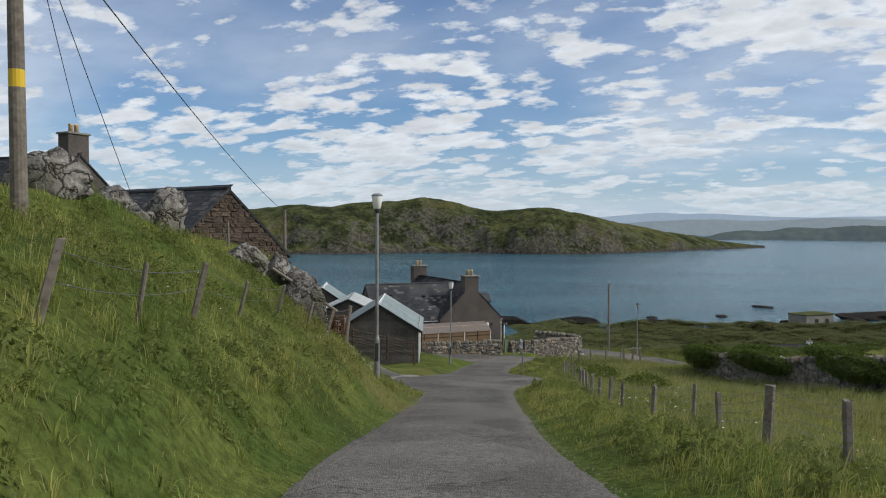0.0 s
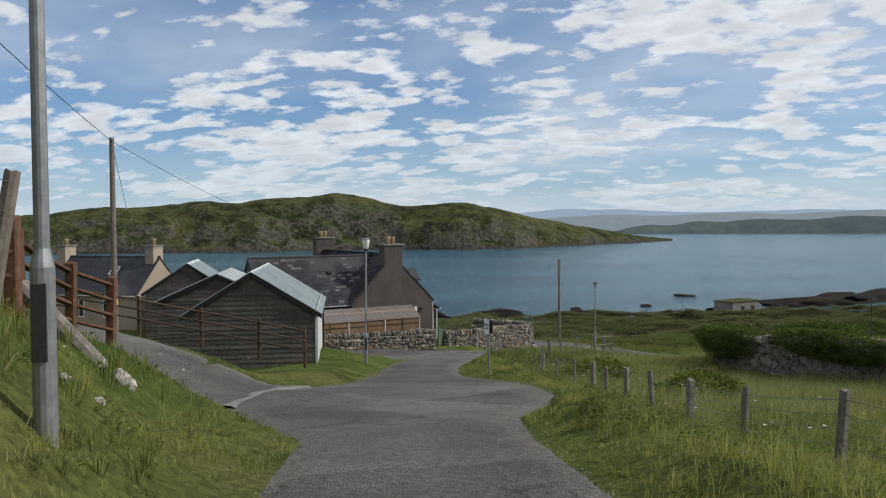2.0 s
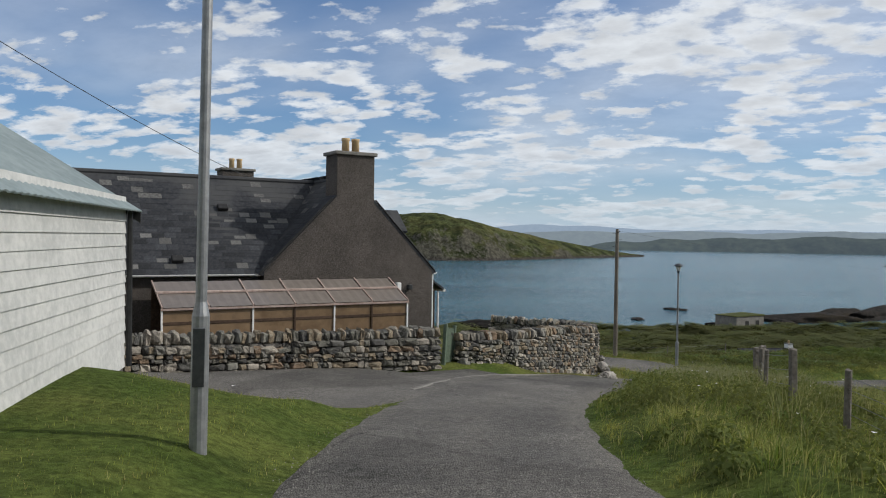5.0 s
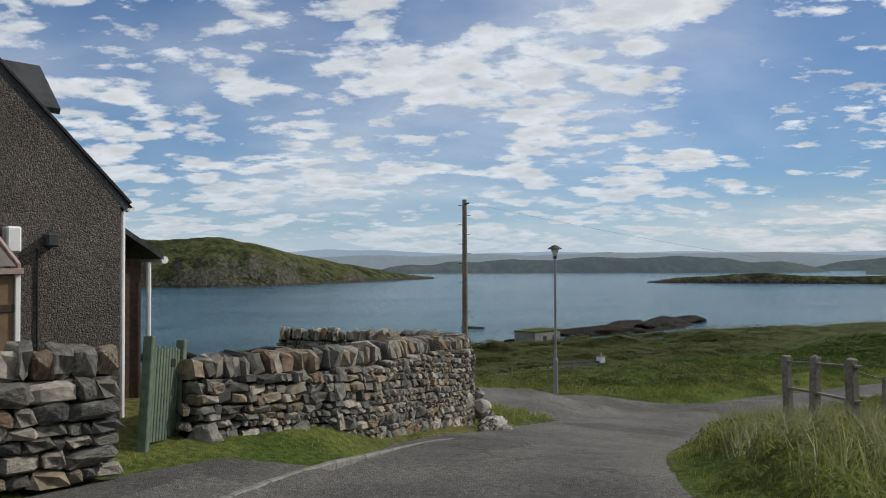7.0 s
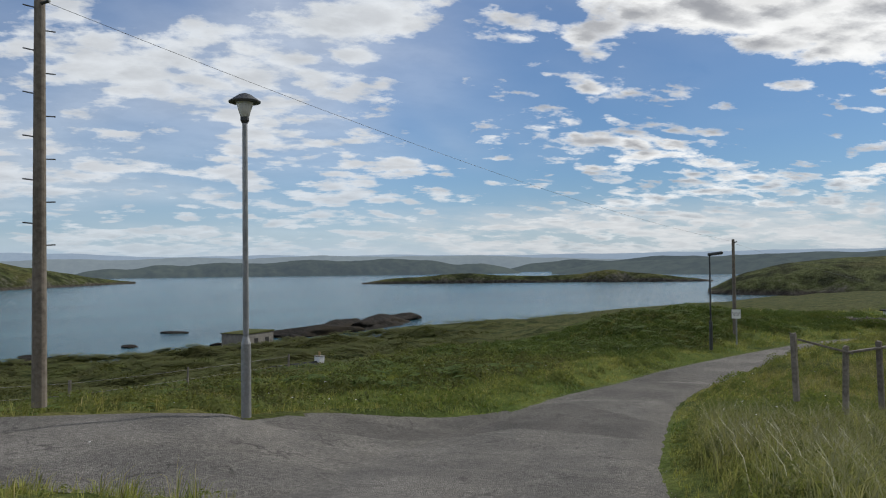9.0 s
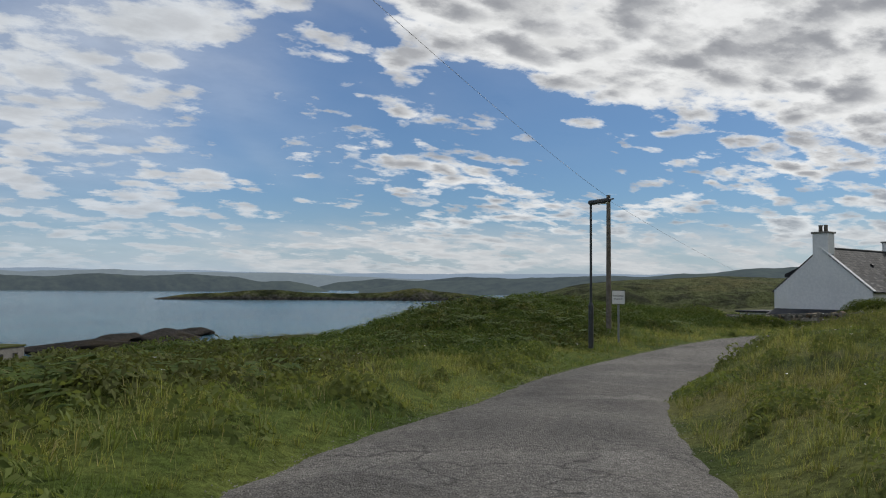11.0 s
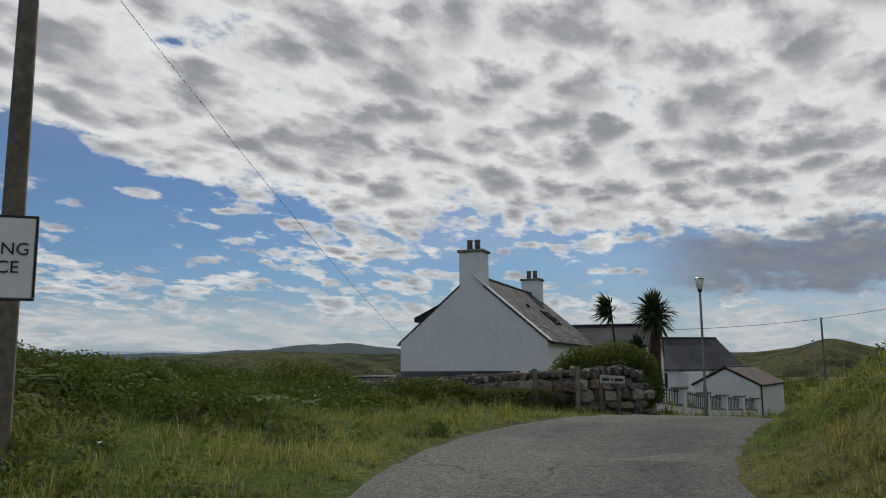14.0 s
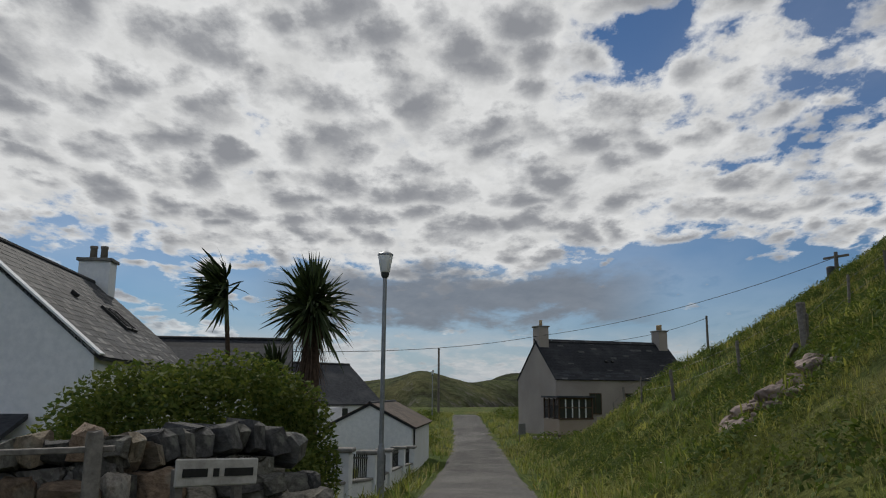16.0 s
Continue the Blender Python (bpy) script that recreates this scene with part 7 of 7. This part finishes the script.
def mounds(name, x, y, rad, h, per, leaf, label, mat, seed=1, category="weeds"):
    """Leafy mounds: many small leaves over low, uneven domes, as one mesh."""
    r = np.random.RandomState(seed)
    n = len(x) * per
    cx, cy, rr, hh = np.repeat(x, per), np.repeat(y, per), np.repeat(rad, per), np.repeat(h, per)
    a, q = r.uniform(0, 2 * np.pi, n), np.sqrt(r.uniform(0, 1, n))
    px, py = cx + np.cos(a) * rr * q, cy + np.sin(a) * rr * q
    top = hh * (1 - q ** 2.2) * (0.85 + 0.3 * np.sin(a * 3 + cx * 7) * q)
    z = ground(px, py) + 0.02 + top * (1 - 0.75 * r.uniform(0, 1, n) ** 2.5)
    p = np.stack([px, py, z], 1)
    out = np.stack([np.cos(a) * q * 1.5 + 0.45 * r.randn(n), np.sin(a) * q * 1.5 + 0.45 * r.randn(n), 0.8 + 0.3 * r.randn(n)], 1)
    d = np.cross(out, r.randn(n, 3))
    d /= np.linalg.norm(d, axis=1)[:, None]
    b = np.cross(out, d)
    b /= np.linalg.norm(b, axis=1)[:, None]
    sz = (leaf if np.isscalar(leaf) else np.repeat(leaf, per)) * r.uniform(0.55, 1.4, n)
    sz = sz[:, None]
    v = np.stack([p - d * sz, p + b * sz * 0.45, p + d * sz - np.array([0, 0, 0.25]) * sz, p - b * sz * 0.45], 1).reshape(-1, 3)
    return tagged(raw(name, v, np.arange(len(v)).reshape(-1, 4), M[mat]), label, category, kind="stuff")


x, y, s, u = scatter(21000, 13, 2, 148, 121, 1.5)
keep = ~((u > 0) & (s > 28) & (s < 78)) & (np.abs(u) > 1.75)
x, y, s, u = x[keep], y[keep], s[keep], u[keep]
big = (0.55 + 0.75 * clump(x, y, 0.7)) * (0.55 + 0.45 * smooth(np.abs(u), 1.8, 3.2))
tussocks("grass_tussocks", x, y, (0.17 + 0.22 * rng.rand(len(x))) * big, (0.14 + 0.16 * rng.rand(len(x))) * big, 20, "thick green and straw tussocks of verge grass", "blade", 122)
x, y, s, u = scatter(8000, 34, 0, 170, 123, 1.0)
keep = ~((u > 0) & (s > 26) & (s < 80)) & (np.abs(u) > 9)
x, y = x[keep], y[keep]
tussocks("grass_tussocks", x, y, 0.25 + 0.3 * rng.rand(len(x)), 0.3 + 0.3 * rng.rand(len(x)), 14, "rank tussocks of moor grass in the field", "blade", 124, 0.02)
n = 15000
x, y = rng.uniform(60, 104, n), rng.uniform(44, 82, n)
s, u = road_place(x, y)
keep = (u < -2.3) & (u > -26) & off_hard(x, y, 0.3) & (np.hypot(x - 110, y - 46) > 8) & ~((np.abs(u) < 13) & (s < 140))
x, y = x[keep], y[keep]
tussocks("grass_tussocks", x, y, 0.18 + 0.28 * rng.rand(len(x)) * clump(x, y, 0.5), 0.22 + 0.25 * rng.rand(len(x)), 14, "rank grass tussocks on the hill above the road", "blade", 130, 0.014)
# pale seeding grass standing in the field
x, y, s, u = scatter(70000, 24, 2, 62, 131, 0.8, -1)
keep = (u < -4.2) & (0.6 * clump(x, y, 0.35) + 0.4 * clump(x + 4, y, 1.2) > 0.38)
x, y = x[keep], y[keep]
blades("field_grass", x, y, 0.28 + 0.32 * rng.rand(len(x)), 0.013 + 0.014 * rng.rand(len(x)), "pale seeding grass standing in the field", "hay", 0.5, 132, True)
# leafy weeds: nettles and docks at the roadside, bracken farther round
x, y, s, u = scatter(2600, 8, 2, 150, 125, 1.1)
keep = (clump(x, y, 0.5) > 0.42) & (np.abs(u) > 2.1) & ((u < 0) | (s < 20) | (s > 100)) & ((u < 0) | (rng.rand(len(x)) < 0.5))
x, y, s, u = x[keep], y[keep], s[keep], u[keep]
near = 0.6 + 0.4 * smooth(np.abs(u), 2.0, 3.5)
mounds("verge_weeds", x, y, (0.20 + 0.28 * rng.rand(len(x))) * near, (0.18 + 0.26 * rng.rand(len(x))) * near, 130, 0.035, "leafy nettles and docks along the verge", "weed", 126)
x, y, s, u = scatter(3200, 17, 96, 150, 127, 0.9, 1)
edge = 3.0 + 1.6 * clump(x, y, 0.7) + 2.0 * smooth(s, 116, 124)
keep = (u > edge) & off_hard(x, y, 1.0) & (np.hypot(x - 84, y - 88) > 5) & (y > 84) & (x > 40 + 4 * clump(x, y, 0.6))
x, y, u = x[keep], y[keep], u[keep]
mounds("bracken_mounds", x, y, 0.35 + 0.45 * rng.rand(len(x)), 0.22 + 0.30 * rng.rand(len(x)), 190, 0.042, "rounded mounds of dark bracken beside the road", "fern", 128, "bracken")
n = 2800
x, y = rng.uniform(62, 104, n), rng.uniform(44, 80, n)
s, u = road_place(x, y)
keep = (u < -3.2) & (u > -24) & (clump(x, y, 0.4) > 0.42) & (np.hypot(x - 110, y - 46) > 9) & (s > 118)
x, y = x[keep], y[keep]
mounds("bracken_mounds", x, y, 0.3 + 0.5 * rng.rand(len(x)), 0.25 + 0.3 * rng.rand(len(x)), 110, 0.05, "dark bracken in patches on the hill above the road", "fern", 133, "bracken")
x, y, s, u = scatter(7000, 16, 140, 250, 138, 1.1)
x, y = x[np.hypot(x - 110, y - 46) > 7], y[np.hypot(x - 110, y - 46) > 7]
tussocks("grass_tussocks", x, y, 0.25 + 0.35 * rng.rand(len(x)), 0.3 + 0.3 * rng.rand(len(x)), 10, "rank grass beside the farther road", "blade", 139, 0.03)
x, y, s, u = scatter(260, 14, 168, 232, 140, 1.0)
keep = (np.abs(u) > 3) & (clump(x, y, 0.3) > 0.4) & (np.hypot(x - 110, y - 46) > 9)
x, y = x[keep], y[keep]
mounds("scrub_mounds", x, y, 0.8 + 0.9 * rng.rand(len(x)), 0.5 + 0.8 * rng.rand(len(x)), 150, 0.11, "gorse and bracken beside the farther road", "leaf", 141, "scrub")
x, y = rng.uniform(8, 46, 900), rng.uniform(83, 103, 900)
keep = off_hard(x, y, 0.5) & (clump(x, y, 0.35) > 0.38)
x, y = x[keep], y[keep]
mounds("verge_weeds", x, y, 0.4 + 0.5 * rng.rand(len(x)), 0.22 + 0.32 * rng.rand(len(x)), 130, 0.055, "docks and young bracken below the junction", "weed", 142)
x, y, s, u = scatter(330, 8, 2, 24, 134, 0.8, 1)
keep = (clump(x, y, 0.9) > 0.5) & (u > 2.2)
x, y = x[keep], y[keep]
mounds("bank_weeds", x, y, 0.15 + 0.2 * rng.rand(len(x)), 0.14 + 0.2 * rng.rand(len(x)), 110, 0.03, "leafy weeds among the grass of the bank", "weed", 135)
n = 3400
y = 86 + 154 * rng.rand(n) ** 1.25
x = rng.uniform(-25, 35, n) + 28 + (y - 92) * 0.45 + rng.uniform(-40, 75, n) * (y - 92) / 150
keep = (clump(x, y, 0.15) > 0.34) & off_hard(x, y, 2.0) & (np.hypot(x - 66, y - 147) > 13) & (np.hypot(x - 79, y - 149) > 10)
x, y = x[keep], y[keep]
far = 0.7 + 0.012 * (y - 90)
mounds("scrub_mounds", x, y, (0.6 + 0.9 * rng.rand(len(x))) * far, (0.30 + 0.40 * rng.rand(len(x))) * (0.8 + 0.2 * far), 110, 0.09 * far, "hummocks of bracken and heather sloping to the shore", "scrub", 129, "scrub")

# tall seeding grass on the inside of the bend
x, y, s, u = scatter(80000, 9, 4, 92, 23, 1.3, -1)
keep = (clump(x, y, 0.6) > 0.40) & ((s < 28) | (s > 44) | (u < -3.5)) & (u < -2.0)
keep &= (s > 58) | (rng.rand(len(x)) < 0.45)
x, y, s = x[keep], y[keep], s[keep]
blades("tall_grass", x, y, (0.12 + 0.18 * rng.rand(len(x))) * (1 + 0.9 * smooth(s, 58, 72)), 0.004 + 0.003 * rng.rand(len(x)), "tall pale grass bending in the wind", "straw", 0.55, 5)
x, y, s, u = scatter(700, 6.5, 54, 96, 136, 1.0, -1)
x, y, u = x[u < -2.0], y[u < -2.0], u[u < -2.0]
mounds("verge_weeds", x, y, 0.22 + 0.3 * rng.rand(len(x)), 0.2 + 0.3 * rng.rand(len(x)), 120, 0.035, "lush weeds and young nettles inside the bend", "weed", 137)
# reeds at the corner of the bend, broad leaved and silver in the wind
x, y, s, u = scatter(22000, 6, 62, 92, 24, 1.2, -1)
keep = (clump(x + 2, y, 0.9) > 0.35) & (u < -2.2)
x, y = x[keep], y[keep]
blades("reeds", x, y, 0.35 + 0.35 * rng.rand(len(x)), 0.010 + 0.006 * rng.rand(len(x)), "clumps of broad-leaved reeds blown over by the wind", "reed", 0.8, 6)


def frond_patch(name, x, y, h, size, label, mat="fern", seed=1, per=9):
    """Bracken: fronds of paired leaflets rising and arching from each place, as one mesh."""
    r = np.random.RandomState(seed)
    n = len(x)
    z = ground(x, y)
    a, rise = r.uniform(0, 2 * np.pi, n), r.uniform(0.35, 1.1, n)
    L = size * r.uniform(0.7, 1.25, n)
    hh = h * r.uniform(0.55, 1.1, n)
    dirx, diry = np.cos(a), np.sin(a)
    vs, fs = [], []
    for k in range(per):
        f0 = (k + 0.5) / per
        drop = hh * (1 - 0.55 * f0 * f0 / np.maximum(rise, 0.4))
        px, py, pz = x + dirx * L * f0, y + diry * L * f0, z + drop * (0.55 + 0.45 * f0) + 0.02 * r.randn(n)
        wd = L * 0.42 * (1 - f0) ** 0.8 + 0.02
        th = L / per * 0.95
        for sg in (-1, 1):
            ex, ey = -diry * wd * sg, dirx * wd * sg
            p0 = np.stack([px, py, pz], 1)
            p1 = np.stack([px + ex + dirx * th * 0.5, py + ey + diry * th * 0.5, pz - 0.10 * wd - 0.03 * r.rand(n)], 1)
            p2 = np.stack([px + dirx * th, py + diry * th, pz - 0.01], 1)
            vs.append(np.stack([p0, p1, p2], 1))
    v = np.stack(vs, 1).reshape(-1, 3)
    ob = raw(name, v, np.arange(len(v)).reshape(-1, 3), M[mat])
    return tagged(ob, label, "bracken", kind="stuff")


r2 = np.random.RandomState(31)
x, y = r2.uniform(8, 62, 12000), r2.uniform(84, 150, 12000)
ok = (clump(x, y, 0.22) > 0.42) & off_hard(x, y, 2.5)
frond_patch("bracken", x[ok], y[ok], 0.6, 0.7, "green bracken and weeds on the slope above the shore", seed=3, per=6)
# rough scrub down to the shore, in larger clumps farther off
n = 60000
y = 92 + 155 * r2.rand(n) ** 0.75
x = r2.uniform(-30, 30, n) + 30 + (y - 92) * 0.45 + r2.uniform(-40, 75, n) * (y - 92) / 150
ok = (0.5 * clump(x, y, 0.16) + 0.5 * clump(x + 9, y, 0.5) > 0.40) & off_hard(x, y, 2.0)
x, y = x[ok], y[ok]
frond_patch("scrub", x, y, 0.45 + 0.012 * (y - 92) * clump(x, y, 0.3), 0.5 + 0.007 * (y - 92), "rough heather, bracken and rushes sloping to the shore", "scrub", seed=13, per=4)
n = 26000
x, y = r2.uniform(72, 240, n), 96 + 145 * r2.rand(n)
ok = 0.5 * clump(x, y, 0.13) + 0.5 * clump(x + 9, y, 0.4) > 0.36
x, y = x[ok], y[ok]
frond_patch("scrub", x, y, 0.6 + 0.9 * clump(x, y, 0.3), 1.1, "rough heather and rushes over the knolls", "scrub", seed=14, per=4)
x, y, s, u = scatter(26000, 7, 0, 150, 41, 1.2)
ok = (clump(x, y, 1.1) > 0.50) & ~((u > 0) & (s > 29) & (s < 76)) & (np.abs(u) > 2.2)
frond_patch("verge_weed", x[ok], y[ok], 0.14, 0.085, "low docks and nettles in the verge", "weed", 4, 6)


def leafy(name, cx, cy, cz, rx, ry, rz, n, size, label, mat="leaf", seed=1, category="shrub", stems=5):
    """A shrub: stems and many small leaves through an uneven crown."""
    r = np.random.RandomState(seed)
    e = empty(name, pose(cx, cy, cz - rz), label, category)
    for k in range(stems):
        a = 2 * math.pi * k / stems + r.rand()
        part("stem", rod(BM(), (0.1 * math.cos(a), 0.1 * math.sin(a), -0.3), (rx * 0.55 * math.cos(a), ry * 0.55 * math.sin(a), rz * 1.2), 0.035, 0.012, 6), M["dark_timber"], e)
    d = r.randn(n, 3)
    d /= np.linalg.norm(d, axis=1)[:, None]
    lump = 1 + 0.22 * np.sin(3.1 * d[:, 0] + 2 * d[:, 2] + seed) * np.sin(2.7 * d[:, 1] + 1.5 * d[:, 2]) + 0.12 * np.sin(7 * d[:, 0] + 5 * d[:, 1])
    rad = r.uniform(0.55, 1.0, n) ** 0.5 * lump
    p = d * rad[:, None] * np.array([rx, ry, rz]) + np.array([0, 0, rz])
    p = p[p[:, 2] > -0.1]
    n = len(p)
    a, b = r.randn(n, 3), r.randn(n, 3)
    a[:, 2] *= 0.6
    a /= np.linalg.norm(a, axis=1)[:, None]
    b = np.cross(a, b)
    b /= np.linalg.norm(b, axis=1)[:, None]
    sz = size * r.uniform(0.6, 1.4, n)[:, None]
    v = np.stack([p - a * sz, p + b * sz * 0.5, p + a * sz, p - b * sz * 0.5], 1).reshape(-1, 3)
    raw("foliage", v, np.arange(len(v)).reshape(-1, 4), M[mat], e)["kind"] = "stuff"
    return e


leafy("shrub", 72.5, 82.55, -14.72, 1.3, 1.65, 1.08, 50000, 0.034, "dense green and yellow shrub behind the stone wall", seed=2)
leafy("shrub", 17.5, 51.6, -8.35, 1.4, 2.0, 0.8, 15000, 0.055, "dark rounded scrub at the end of the field wall", "fern", 3)
leafy("shrub", 18.9, 46.6, -7.75, 1.2, 3.2, 0.75, 16000, 0.06, "dark scrub growing over the field wall", "fern", 4)
leafy("shrub", 20.6, 39.8, -6.75, 1.2, 3.8, 0.7, 16000, 0.06, "dark scrub growing over the field wall", "fern", 14)
leafy("shrub", 8.6, 44.2, -8.3, 1.3, 1.0, 0.5, 2500, 0.06, "low green shrub in the field", "leaf", 5)
leafy("shrub", 9.8, 38.2, -7.6, 1.3, 0.9, 0.45, 2500, 0.06, "low green shrub in the field", "leaf", 6)
leafy("shrub", 83.5, 79.5, -15.4, 0.8, 0.8, 0.8, 2000, 0.06, "small bush beside the white garden wall", "leaf", 7)
leafy("shrub", 69.3, 86.0, -15.2, 0.6, 1.9, 0.45, 8000, 0.034, "bramble growing along the stone wall", "leaf", 9)

leafy("shrub", 68.8, 90.6, -15.0, 0.9, 1.9, 0.8, 16000, 0.036, "bramble and dock leaves before the stone wall", "leaf", 19)
leafy("shrub", 66.4, 91.8, -15.0, 1.0, 1.0, 0.6, 9000, 0.036, "leafy dock and nettle clump on the verge", "leaf", 21)
leafy("shrub", 66.2, 88.9, -15.2, 0.7, 0.9, 0.45, 7000, 0.036, "leafy dock and nettle clump on the verge", "leaf", 22)
leafy("shrub", 69.0, 87.6, -15.15, 0.7, 1.6, 0.62, 12000, 0.036, "bramble and dock leaves before the stone wall", "leaf", 20)
# tussocks and bracken over the hill beside the white house road
n = 26000
x, y = r2.uniform(60, 118, n), r2.uniform(26, 82, n)
s, u = road_place(x, y)
ok = (u < -2.6) & (0.6 * clump(x, y, 0.35) + 0.4 * clump(x, y + 5, 1.1) > 0.46) & (np.hypot(x - 111, y - 45) > 9) & (s > 108)
frond_patch("bracken", x[ok], y[ok], 0.16, 0.17, "dark tussocks and bracken on the roadside hill", "scrub", 23, 5)


def palm(x, y, z, h, crown, label, seed, lean=(0, 0), trunk=0.11, blown=1.0, count=330):
    """A cabbage palm: a rough trunk and a head of sword leaves, blown to one side."""
    r = random.Random(seed)
    e = empty("palm_tree", pose(x, y, z), label, "palm tree", "palms")
    top = Vector((lean[0], lean[1], h))
    bm = BM()
    n, prev = 10, None
    for k in range(n):
        a, b = Vector((0, 0, -0.3)).lerp(top, k / n), Vector((0, 0, -0.3)).lerp(top, (k + 1) / n)
        rod(bm, a, b, trunk * (1.05 - 0.25 * k / n) * r.uniform(0.92, 1.08), trunk * (0.98 - 0.25 * k / n), 10)
    part("trunk", bm, M["dark_timber"], e)
    bm = BM()
    wind = Vector((-0.10, 0.30, 0.0)) * blown
    for k in range(count):
        a, el = r.uniform(0, 2 * math.pi), math.radians(-55 + 140 * r.random() ** 0.8)
        L = crown * r.uniform(0.55, 1.2)
        d = Vector((math.cos(a) * math.cos(el), math.sin(a) * math.cos(el), math.sin(el)))
        d = (d + wind * r.uniform(0.5, 1.2)).normalized()
        side = d.cross(Vector((r.uniform(-1, 1), r.uniform(-1, 1), 1))).normalized() * 0.026
        o = top + Vector((0, 0, r.uniform(-0.30, 0.12)))
        bend = Vector((0, 0, -0.20 * L * (1.1 - math.sin(el)))) + wind * 0.25 * L
        q = [(o - side * 0.5, o + side * 0.5)]
        for f in (0.35, 0.7):
            c = o + d * L * f + bend * f * f
            q.append((c - side * (1.15 - 0.35 * f), c + side * (1.15 - 0.35 * f)))
        v = [[bm.verts.new(p) for p in pair] for pair in q]
        tip = bm.verts.new(o + d * L + bend)
        for A, B in zip(v, v[1:]):
            bm.faces.new((A[0], A[1], B[1], B[0]))
        bm.faces.new((v[-1][0], v[-1][1], tip))
    ob = part("crown", bm, M["palm"], e)
    ob["kind"] = "stuff"
    return e


pt = palm(75.9, 80.15, -15.7, 3.2, 0.78, "thick cabbage palm with a ragged dark crown", 4, trunk=0.17, blown=0.5, count=560)
bm = BM()
r5 = random.Random(8)
for k in range(140):
    a, zz = r5.uniform(0, 2 * math.pi), r5.uniform(2.0, 3.2)
    o = Vector((0.15 * math.cos(a), 0.15 * math.sin(a), zz))
    t = o + Vector((0.22 * math.cos(a), 0.22 * math.sin(a), -r5.uniform(0.4, 0.75)))
    sd = Vector((-math.sin(a), math.cos(a), 0)) * 0.016
    bm.faces.new([bm.verts.new(p) for p in (o - sd, o + sd, t)])
part("dead_leaves", bm, M["dark_timber"], pt, "hanging dry leaves round the trunk")["kind"] = "stuff"
palm(75.9, 81.3, -15.7, 3.35, 0.52, "slender leaning cabbage palm blown by the wind", 5, (-0.2, 0.36), 0.042, blown=3.4, count=240)
palm(76.4, 80.6, -15.7, 1.9, 0.6, "short cabbage palm behind the shrub", 6, trunk=0.09)
palm(76.9, 80.2, -15.7, 1.6, 0.5, "short cabbage palm behind the shrub", 7, trunk=0.09)

# small white flowers in the verges
x, y, s, u = scatter(800, 9, 3, 150, 61, 1.2)
ok = (np.abs(u) > 3.0) & off_hard(x, y, 0.8)
x, y = x[ok], y[ok]
z = ground(x, y) + r2.uniform(0.25, 0.5, len(x))
q = np.array([[-1, -1, 0], [1, -1, 0.3], [1, 1, 0], [-1, 1, 0.3]]) * 0.017
v = (np.stack([x, y, z], 1)[:, None] + q[None] * r2.uniform(0.6, 1.5, (len(x), 1, 1))).reshape(-1, 3)
fl = raw("flowers", v, np.arange(len(v)).reshape(-1, 4), M["white"])
tagged(fl, "scattered small white verge flowers", "flowers", kind="stuff")
